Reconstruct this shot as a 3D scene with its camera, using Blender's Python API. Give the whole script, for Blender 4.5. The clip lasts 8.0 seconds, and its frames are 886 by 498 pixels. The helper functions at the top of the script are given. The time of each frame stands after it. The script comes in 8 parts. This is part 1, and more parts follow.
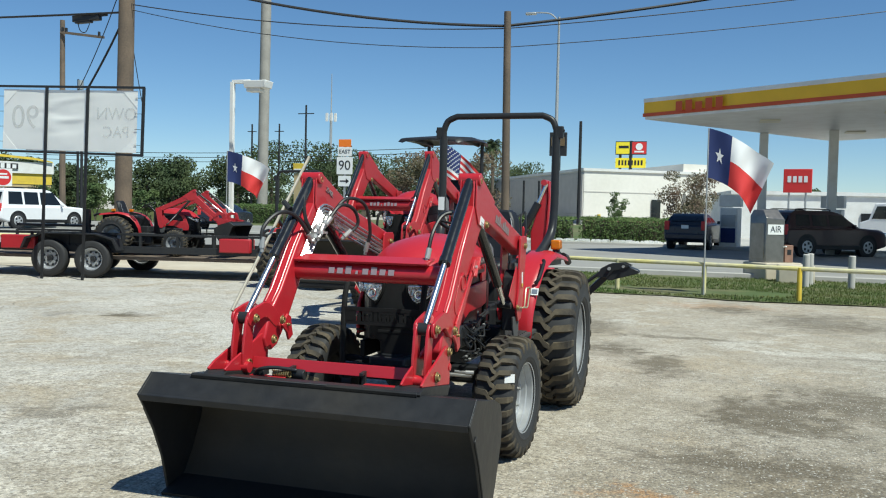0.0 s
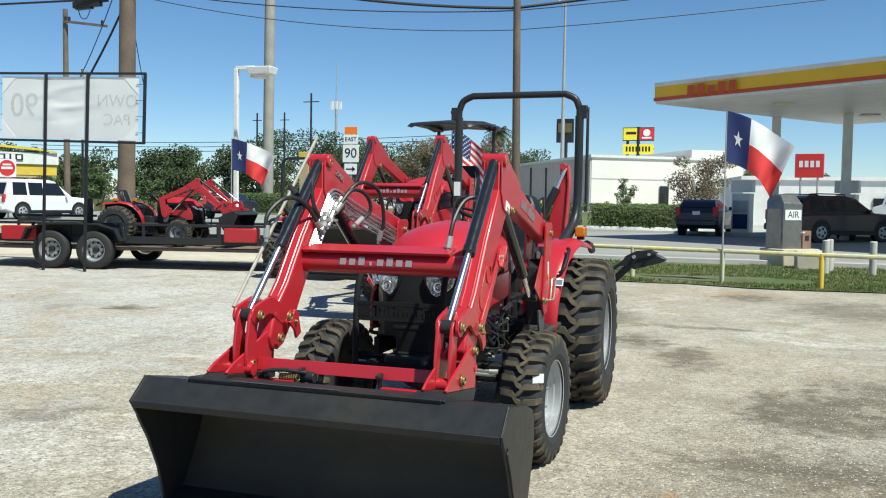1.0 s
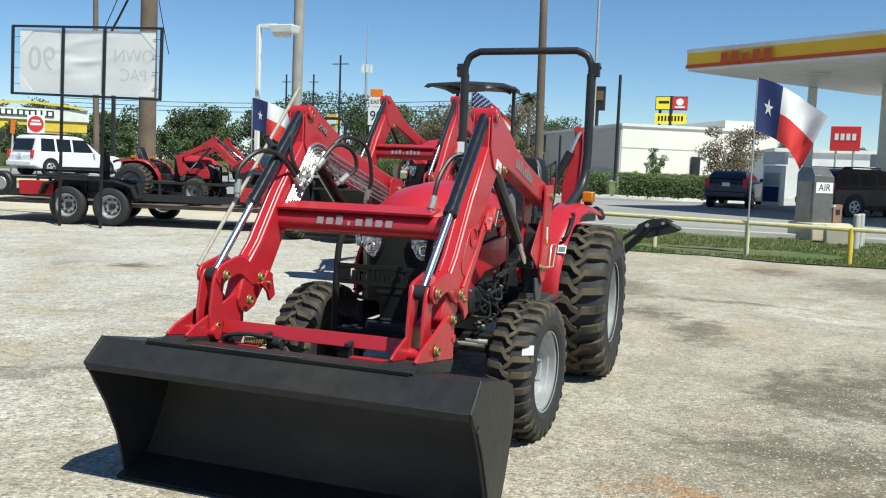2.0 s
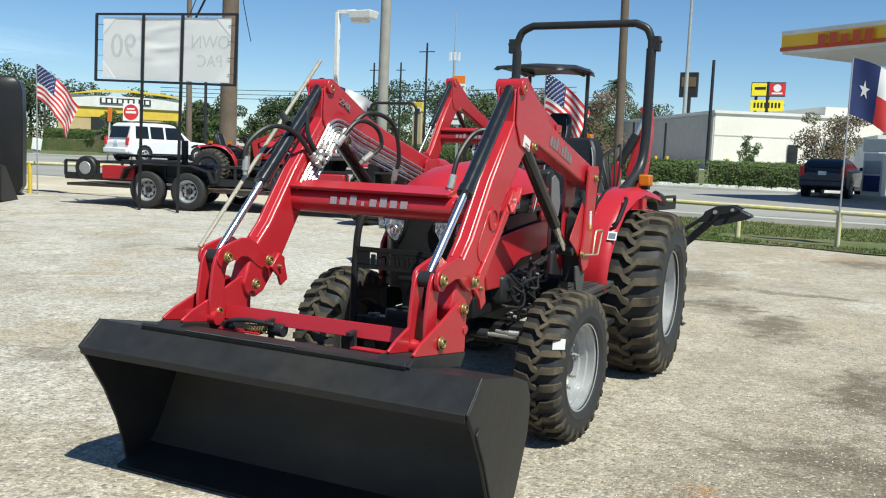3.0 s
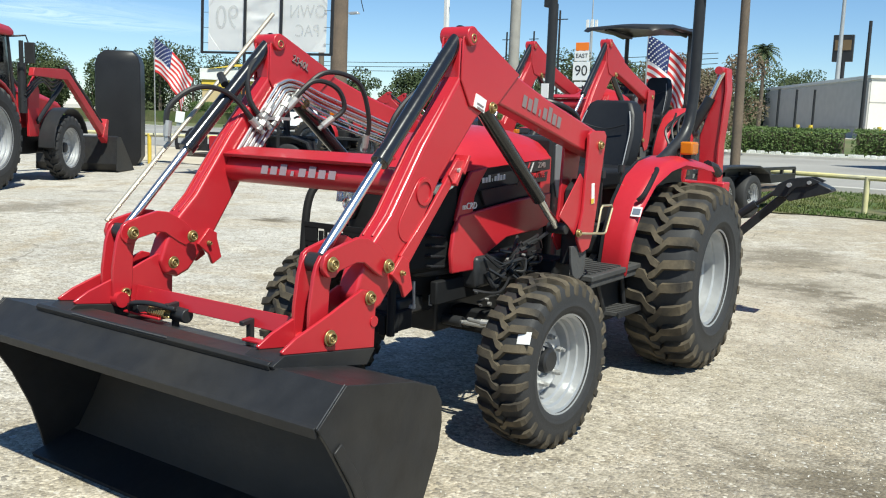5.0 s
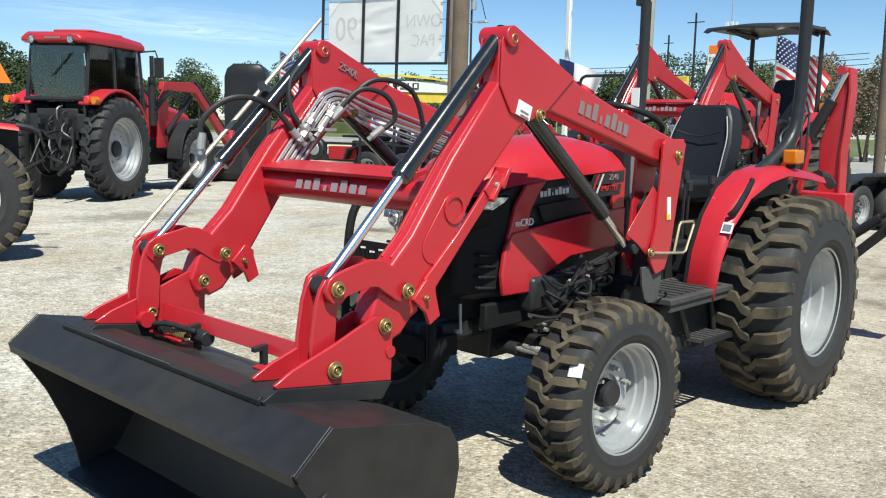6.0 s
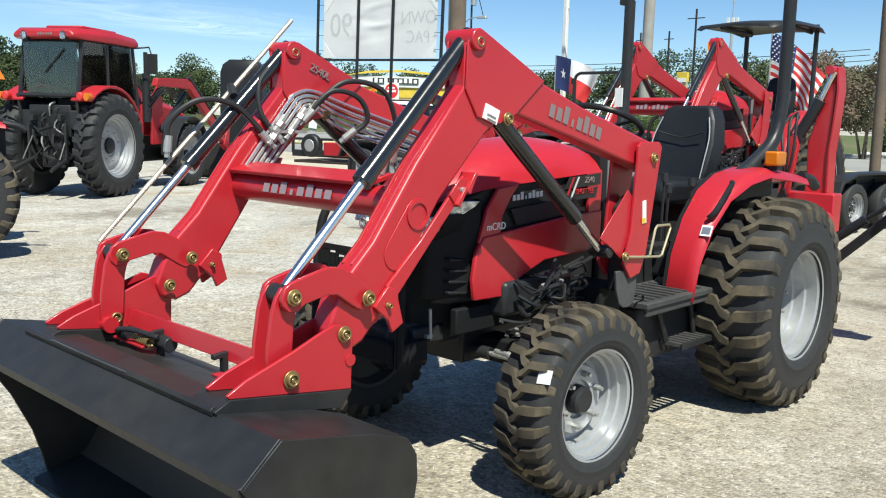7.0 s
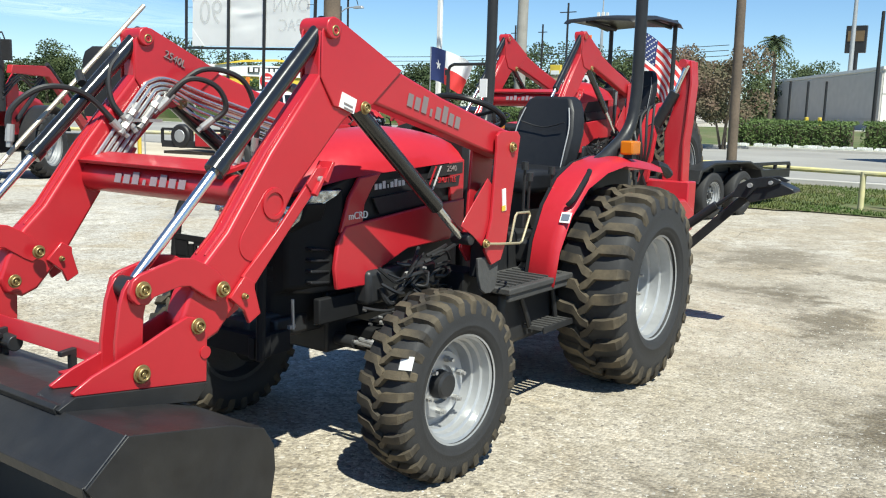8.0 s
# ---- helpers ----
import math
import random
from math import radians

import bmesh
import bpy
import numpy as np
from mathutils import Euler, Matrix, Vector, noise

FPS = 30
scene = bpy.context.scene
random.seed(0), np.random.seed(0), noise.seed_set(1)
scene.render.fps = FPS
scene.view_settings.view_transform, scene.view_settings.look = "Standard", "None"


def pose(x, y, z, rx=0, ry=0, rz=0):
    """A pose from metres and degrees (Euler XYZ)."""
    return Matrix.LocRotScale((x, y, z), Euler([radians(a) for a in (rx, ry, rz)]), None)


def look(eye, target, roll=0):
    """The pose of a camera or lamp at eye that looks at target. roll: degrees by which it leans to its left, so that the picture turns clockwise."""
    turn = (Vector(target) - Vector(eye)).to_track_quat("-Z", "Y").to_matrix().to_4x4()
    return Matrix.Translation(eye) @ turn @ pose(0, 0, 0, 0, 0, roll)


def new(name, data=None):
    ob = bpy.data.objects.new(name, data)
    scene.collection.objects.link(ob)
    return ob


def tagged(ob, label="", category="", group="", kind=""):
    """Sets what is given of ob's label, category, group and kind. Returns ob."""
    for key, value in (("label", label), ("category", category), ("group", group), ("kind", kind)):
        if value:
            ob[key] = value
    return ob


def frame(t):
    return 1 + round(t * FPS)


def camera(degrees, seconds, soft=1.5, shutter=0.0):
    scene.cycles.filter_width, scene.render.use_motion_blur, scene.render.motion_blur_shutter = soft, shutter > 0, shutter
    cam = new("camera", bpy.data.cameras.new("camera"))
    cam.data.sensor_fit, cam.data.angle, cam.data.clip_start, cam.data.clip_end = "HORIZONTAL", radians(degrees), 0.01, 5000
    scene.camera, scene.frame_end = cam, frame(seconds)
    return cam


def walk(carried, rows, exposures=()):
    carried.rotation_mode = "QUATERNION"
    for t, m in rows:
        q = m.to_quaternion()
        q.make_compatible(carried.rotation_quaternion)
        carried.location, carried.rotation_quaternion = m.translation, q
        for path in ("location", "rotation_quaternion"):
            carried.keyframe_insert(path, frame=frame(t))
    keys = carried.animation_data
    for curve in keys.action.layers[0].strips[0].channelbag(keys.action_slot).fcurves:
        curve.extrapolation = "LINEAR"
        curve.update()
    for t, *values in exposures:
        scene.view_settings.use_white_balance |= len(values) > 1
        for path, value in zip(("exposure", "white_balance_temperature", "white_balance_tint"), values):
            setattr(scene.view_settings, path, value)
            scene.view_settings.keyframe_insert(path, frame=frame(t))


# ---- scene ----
cam = camera(53.3, 8.0, 1.12)
PATH = [
    (0, (1.851, -5.075, 1.438), (1.238, -3.172, 1.365), 1.3),
    (0.5, (1.792, -4.895, 1.415), (1.147, -3.004, 1.332), 1.4),
    (1, (1.64, -4.682, 1.421), (1.015, -2.785, 1.321), 0.9),
    (1.5, (1.605, -4.528, 1.403), (0.99, -2.631, 1.243), 0.7),
    (1.7, (1.646, -4.442, 1.399), (1.016, -2.551, 1.233), 1.2),
    (2.8, (1.901, -4.046, 1.346), (1.058, -2.244, 1.138), 2.7),
    (3, (1.901, -3.935, 1.347), (1.039, -2.143, 1.136), 2.3),
    (3.5, (1.93, -3.705, 1.348), (1.036, -1.93, 1.118), 1.3),
    (4, (2.12, -3.509, 1.342), (1.133, -1.786, 1.101), 1.2),
    (4.2, (2.18, -3.427, 1.329), (1.159, -1.726, 1.08), 2.1),
    (5.3, (2.33, -2.956, 1.345), (1.182, -1.343, 1.059), 1.2),
    (5.5, (2.327, -2.843, 1.339), (1.16, -1.243, 1.061), 0.7),
    (6, (2.394, -2.678, 1.356), (1.038, -1.234, 1.079), 1.3),
    (6.5, (2.417, -2.596, 1.375), (1.039, -1.174, 1.094), 1.7),
    (7, (2.448, -2.569, 1.386), (1.092, -1.127, 1.099), 1.4),
    (7.5, (2.49, -2.545, 1.392), (1.246, -1.007, 1.101), 1.2),
    (8, (2.519, -2.539, 1.382), (1.372, -0.929, 1.082), 1.6),
]
EXPOSURES = [(0, 0.05, 6300, 3), (0.5, 0.16, 6350, 3), (1.5, 0.25, 6400, 4), (3.0, 0.20, 6500, 5), (4.0, 0.26, 6500, 6), (5.5, 0.38, 6500, 6), (6.5, 0.34, 6500, 6), (8.0, 0.47, 6500, 6)]
walk(cam, [(t, look(eye, target, roll)) for t, eye, target, roll in PATH], EXPOSURES)

# ---------------------------------------------------------------- light
TO_SUN = Vector((0.455, -0.28, 0.845)).normalized()
world = bpy.data.worlds.new("sky_world")
scene.world = world
world.use_nodes = True
wn = world.node_tree.nodes
sky = wn.new("ShaderNodeTexSky")
sky.sky_type, sky.sun_disc = "NISHITA", False
sky.sun_elevation = math.asin(TO_SUN.z)
sky.sun_rotation = math.atan2(TO_SUN.x, TO_SUN.y)
sky.air_density, sky.dust_density, sky.ozone_density = 0.85, 0.0, 5.0
wn["Background"].inputs[1].default_value = 0.102
tone = wn.new("ShaderNodeHueSaturation")
tone.inputs["Saturation"].default_value, tone.inputs["Value"].default_value = 1.1, 0.99
world.node_tree.links.new(sky.outputs[0], tone.inputs["Color"])
world.node_tree.links.new(tone.outputs[0], wn["Background"].inputs[0])
sun = new("sun", bpy.data.lights.new("sun", "SUN"))
sun.data.energy, sun.data.angle, sun.data.color = 5.5, radians(0.55), (0.98, 0.97, 0.87)
sun.matrix_world = look((0, 0, 40), Vector((0, 0, 40)) - TO_SUN)

# ---------------------------------------------------------------- materials


def mat(name, color, rough=0.5, metal=0.0, var=0.12, scale=6.0, bump=0.0, bscale=60.0, coat=0.0, second=None, sscale=1.5, mix=0.5,
        trans=0.0, emit=0.0, per_object=0.0):
    """A principled material with two scales of colour variation, roughness wear and fine relief."""
    m = bpy.data.materials.new(name)
    m.use_nodes = True
    nt = m.node_tree
    n, l = nt.nodes, nt.links
    b = n["Principled BSDF"]
    geo = n.new("ShaderNodeTexCoord")
    big = n.new("ShaderNodeTexNoise")
    big.inputs["Scale"].default_value, big.inputs["Detail"].default_value = sscale, 5
    fine = n.new("ShaderNodeTexNoise")
    fine.inputs["Scale"].default_value, fine.inputs["Detail"].default_value = scale, 6
    l.new(geo.outputs["Object"], big.inputs["Vector"])
    l.new(geo.outputs["Object"], fine.inputs["Vector"])
    base = n.new("ShaderNodeMix")
    base.data_type = "RGBA"
    c2 = second or tuple(c * (1 - var) for c in color)
    base.inputs[6].default_value, base.inputs[7].default_value = (*color, 1), (*c2, 1)
    ramp = n.new("ShaderNodeMapRange")
    ramp.inputs[1].default_value, ramp.inputs[2].default_value = 0.5 - 0.22 * mix - 0.03, 0.5 + 0.3 - 0.25 * mix
    l.new(big.outputs[0], ramp.inputs[0])
    l.new(ramp.outputs[0], base.inputs[0])
    fm = n.new("ShaderNodeMapRange")
    fm.inputs[3].default_value, fm.inputs[4].default_value = 1 - var, 1 + var
    l.new(fine.outputs[0], fm.inputs[0])
    mul = n.new("ShaderNodeMix")
    mul.data_type, mul.blend_type = "RGBA", "MULTIPLY"
    mul.inputs[0].default_value = 1
    l.new(base.outputs[2], mul.inputs[6])
    l.new(fm.outputs[0], mul.inputs[7])
    out = mul.outputs[2]
    if per_object:
        oi = n.new("ShaderNodeObjectInfo")
        om = n.new("ShaderNodeMapRange")
        om.inputs[3].default_value, om.inputs[4].default_value = 1 - per_object, 1 + per_object
        l.new(oi.outputs["Random"], om.inputs[0])
        mu2 = n.new("ShaderNodeMix")
        mu2.data_type, mu2.blend_type = "RGBA", "MULTIPLY"
        mu2.inputs[0].default_value = 1
        l.new(out, mu2.inputs[6])
        l.new(om.outputs[0], mu2.inputs[7])
        out = mu2.outputs[2]
    l.new(out, b.inputs["Base Color"])
    rm = n.new("ShaderNodeMapRange")
    rm.inputs[3].default_value, rm.inputs[4].default_value = max(0.02, rough - 0.09), min(1, rough + 0.09)
    l.new(fine.outputs[0], rm.inputs[0])
    l.new(rm.outputs[0], b.inputs["Roughness"])
    b.inputs["Metallic"].default_value = metal
    b.inputs["Coat Weight"].default_value = coat
    b.inputs["Coat Roughness"].default_value = 0.08
    b.inputs["Transmission Weight"].default_value = trans
    if emit:
        b.inputs["Emission Color"].default_value = (*color, 1)
        b.inputs["Emission Strength"].default_value = emit
    if bump:
        bn = n.new("ShaderNodeTexNoise")
        bn.inputs["Scale"].default_value, bn.inputs["Detail"].default_value = bscale, 4
        l.new(geo.outputs["Object"], bn.inputs["Vector"])
        bu = n.new("ShaderNodeBump")
        bu.inputs["Strength"].default_value, bu.inputs["Distance"].default_value = bump, 0.01
        l.new(bn.outputs[0], bu.inputs["Height"])
        l.new(bu.outputs[0], b.inputs["Normal"])
    return m


RED = mat("red_paint", (0.45, 0.017, 0.026), 0.36, var=0.05, scale=40, coat=0.2, second=(0.41, 0.017, 0.026), sscale=2.0)
RED_FAR = mat("red_paint_weathered", (0.42, 0.018, 0.026), 0.42, var=0.12, scale=25, coat=0.1)
BLACK = mat("black_paint", (0.021, 0.022, 0.0245), 0.38, var=0.3, scale=30, second=(0.027, 0.027, 0.028), bump=0.05, bscale=200)
BUCKET = mat("black_bucket_paint", (0.021, 0.0215, 0.0235), 0.44, var=0.35, scale=14, second=(0.031, 0.0285, 0.025), sscale=2.2, bump=0.22, bscale=16)
DUSTBLACK = mat("dusty_black_paint", (0.043, 0.036, 0.028), 0.6, var=0.3, scale=9, second=(0.060, 0.048, 0.034), sscale=1.6, bump=0.15, bscale=20)
PLASTIC = mat("black_plastic", (0.022, 0.0225, 0.0245), 0.34, var=0.2, scale=30)
RUBBER = mat("tyre_rubber", (0.031, 0.031, 0.032), 0.62, var=0.25, scale=40, second=(0.029, 0.029, 0.030), sscale=5, bump=0.15, bscale=150)
LUG = mat("tyre_lug_rubber", (0.029, 0.026, 0.023), 0.8, var=0.35, scale=50, second=(0.115, 0.093, 0.062), sscale=7, bump=0.2, bscale=180)
GLOSSRED = mat("gloss_red_paint", (0.45, 0.03, 0.035), 0.22, var=0.05, scale=40, coat=0.8)
GRILLE = mat("matt_black_grille", (0.016, 0.0162, 0.017), 0.6, var=0.2, scale=30)
LAMP = mat("chrome_reflector_behind_lens", (0.20, 0.22, 0.24), 0.10, metal=0.9, var=0.8, scale=45, second=(0.80, 0.84, 0.88), sscale=26, bump=0.5, bscale=45)
GLOSSBLACK = mat("gloss_black_cylinder", (0.014, 0.0145, 0.016), 0.20, var=0.15, scale=30, coat=0.5)
PLATED = mat("bright_plated_tube", (0.72, 0.70, 0.68), 0.27, metal=0.85, var=0.08)
HOSE = mat("hose_rubber", (0.018, 0.018, 0.019), 0.5, var=0.2)
SILVER = mat("silver_rim_paint", (0.50, 0.51, 0.52), 0.38, metal=0.45, var=0.15, scale=25, second=(0.34, 0.345, 0.35))
CHROME = mat("chrome_rod", (0.80, 0.80, 0.80), 0.24, metal=1.0, var=0.05)
ZINC = mat("zinc_fitting", (0.46, 0.455, 0.44), 0.46, metal=0.6, var=0.2, scale=40)
BRASS = mat("yellow_zinc_bolt", (0.34, 0.25, 0.11), 0.42, metal=0.7, var=0.15, scale=50)
DUSTROD = mat("dusty_plated_rod", (0.50, 0.45, 0.36), 0.4, metal=0.5, var=0.15, scale=30)
WIRE = mat("gold_wire", (0.64, 0.54, 0.34), 0.35, metal=0.6)
WHITE_STK = mat("white_sticker", (0.78, 0.78, 0.76), 0.5, var=0.04)
SILVER_STK = mat("silver_decal", (0.26, 0.20, 0.225), 0.65, var=0.05)
DULL_STK = mat("dull_white_decal", (0.58, 0.58, 0.58), 0.5, var=0.05)
GREY_STK = mat("grey_decal", (0.21, 0.17, 0.17), 0.5, var=0.05)
AMBER = mat("amber_lens", (0.75, 0.22, 0.01), 0.2, trans=0.3)
LENS = mat("clear_lamp_lens", (0.22, 0.24, 0.27), 0.10, metal=0.9, var=0.8, scale=45, second=(0.80, 0.84, 0.88), sscale=22, bump=0.5, bscale=45)
SEAT = mat("black_vinyl", (0.014, 0.015, 0.018), 0.45, var=0.2, scale=40, bump=0.08, bscale=250)
PIPING = mat("pale_piping", (0.34, 0.34, 0.35), 0.6)
EDGE = mat("worn_sheen_grey", (0.11, 0.11, 0.112), 0.5, metal=0.3, var=0.5, scale=50)
BLUE_STK = mat("blue_grey_print", (0.16, 0.19, 0.24), 0.5, var=0.1)
GREYPLASTIC = mat("grey_plastic", (0.16, 0.165, 0.175), 0.5, var=0.1, scale=20)
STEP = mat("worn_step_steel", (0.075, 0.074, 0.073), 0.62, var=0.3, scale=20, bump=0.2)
GLASS = mat("tinted_glass", (0.36, 0.44, 0.45), 0.04, trans=0.85, var=0.05)
gt = GLASS.node_tree
g_clear, g_gloss, g_fres, g_join = gt.nodes.new("ShaderNodeBsdfTransparent"), gt.nodes.new("ShaderNodeBsdfGlossy"), gt.nodes.new("ShaderNodeFresnel"), gt.nodes.new("ShaderNodeMixShader")
g_clear.inputs[0].default_value = (0.76, 0.84, 0.84, 1)
g_gloss.inputs["Roughness"].default_value = 0.04
g_more = gt.nodes.new("ShaderNodeMath")
g_more.operation, g_more.inputs[1].default_value = "ADD", 0.025
gt.links.new(g_fres.outputs[0], g_more.inputs[0])
gt.links.new(g_more.outputs[0], g_join.inputs[0])
gt.links.new(g_clear.outputs[0], g_join.inputs[1])
gt.links.new(g_gloss.outputs[0], g_join.inputs[2])
gt.links.new(g_join.outputs[0], gt.nodes["Material Output"].inputs[0])
DARKGLASS = mat("dark_window", (0.012, 0.015, 0.018), 0.06, var=0.2)
WHITE = mat("white_paint", (0.72, 0.72, 0.70), 0.5, var=0.08, scale=8, second=(0.64, 0.63, 0.6))
YELLOW = mat("yellow_paint", (0.72, 0.52, 0.05), 0.55, var=0.15, scale=12, second=(0.6, 0.42, 0.06))
YELLOWF = mat("faded_yellow_paint", (0.62, 0.55, 0.22), 0.7, var=0.25, scale=9, second=(0.5, 0.48, 0.36))
ORANGE = mat("safety_orange", (0.85, 0.20, 0.015), 0.5, var=0.05)
WOOD = mat("pole_wood", (0.17, 0.125, 0.09), 0.9, var=0.35, scale=25, second=(0.11, 0.085, 0.065), bump=0.3, bscale=40)
STEEL = mat("galvanised_steel", (0.42, 0.43, 0.43), 0.5, metal=0.5, var=0.12, scale=10)
CONCPOLE = mat("concrete_pole", (0.33, 0.31, 0.28), 0.85, var=0.15, scale=10)
BANNER = mat("translucent_banner", (0.86, 0.86, 0.83), 0.7, var=0.05, scale=3, second=(0.80, 0.80, 0.77), sscale=0.8)
bt = BANNER.node_tree
tl_ = bt.nodes.new("ShaderNodeBsdfTranslucent")
tl_.inputs[0].default_value = (0.95, 0.95, 0.93, 1)
mx_ = bt.nodes.new("ShaderNodeMixShader")
mx_.inputs[0].default_value = 0.25
bt.links.new(bt.nodes["Principled BSDF"].outputs[0], mx_.inputs[1])
bt.links.new(tl_.outputs[0], mx_.inputs[2])
bt.links.new(mx_.outputs[0], bt.nodes["Material Output"].inputs[0])
CABLE = mat("cable", (0.015, 0.015, 0.017), 0.6)
BRICK_BASE = mat("brick_base", (0.30, 0.17, 0.12), 0.9, var=0.25, scale=8)
STUCCO = mat("cream_stucco", (0.76, 0.73, 0.67), 0.9, var=0.08, scale=3, second=(0.70, 0.67, 0.60), sscale=0.3)
GREYWALL = mat("grey_shade_and_joint", (0.50, 0.475, 0.44), 0.9, var=0.1, scale=3)
CONC = mat("pale_concrete", (0.48, 0.46, 0.42), 0.9, var=0.15, scale=4, second=(0.40, 0.38, 0.35), sscale=0.5)
NAVY = mat("flag_navy_cloth", (0.02, 0.035, 0.13), 0.85, var=0.1)
FLAGRED = mat("flag_red_cloth", (0.62, 0.04, 0.04), 0.85, var=0.1)
FLAGWHITE = mat("flag_white_cloth", (0.75, 0.75, 0.75), 0.85, var=0.05)
SIGNRED = mat("sign_red", (0.6, 0.03, 0.03), 0.5, var=0.05)
CARBLUE = mat("navy_car_paint", (0.012, 0.017, 0.032), 0.3, coat=0.2)
CARDARK = mat("dark_maroon_car_paint", (0.030, 0.006, 0.009), 0.32, coat=0.15)
CARWHITE = mat("white_car_paint", (0.75, 0.75, 0.76), 0.3, coat=0.4, var=0.04)
LEAF = mat("foliage", (0.045, 0.085, 0.022), 0.75, var=0.5, scale=1.2, second=(0.09, 0.12, 0.035), sscale=0.4)
LEAFD = mat("dark_foliage", (0.028, 0.050, 0.017), 0.85, var=0.55, scale=1.2, second=(0.066, 0.086, 0.028), sscale=0.35)
HEDGE = mat("hedge_leaves", (0.058, 0.105, 0.022), 0.75, var=0.5, scale=3, second=(0.085, 0.130, 0.032))
PINKLEAF = mat("crape_myrtle_leaves", (0.085, 0.085, 0.04), 0.8, var=0.5, scale=2, second=(0.14, 0.085, 0.06), sscale=0.8)
BARK = mat("bark", (0.12, 0.095, 0.07), 0.9, var=0.3, scale=12, bump=0.3)
AIRBOX = mat("brushed_dark_steel", (0.30, 0.275, 0.25), 0.36, metal=0.85, var=0.25, scale=9)
CANOPYYEL = mat("canopy_amber_yellow", (0.80, 0.46, 0.02), 0.5, var=0.06, scale=4)
SIGNYEL = mat("bright_sign_yellow", (0.85, 0.68, 0.03), 0.5, var=0.04)
CANOPYRED = mat("canopy_orange_red", (0.55, 0.075, 0.02), 0.5, var=0.06)
TAN = mat("tan_render", (0.52, 0.40, 0.22), 0.9, var=0.12, scale=3)
BROWNSIGN = mat("brown_sign", (0.13, 0.085, 0.04), 0.6)
CREAMSIGN = mat("cream_sign", (0.72, 0.68, 0.55), 0.6)
for m_ in (GRILLE, BLACK, PLASTIC, SEAT, BUCKET, STEP, RUBBER, LUG):
    m_.node_tree.nodes["Principled BSDF"].inputs["Specular IOR Level"].default_value = 0.24 if m_ is BUCKET else 0.18 if m_ is PLASTIC else 0.1 if m_ is GRILLE else 0.3
GRASS = mat("grass_blades", (0.062, 0.112, 0.018), 0.85, var=0.45, scale=4, second=(0.15, 0.15, 0.05), sscale=0.7)

# ---------------------------------------------------------------- mesh helpers


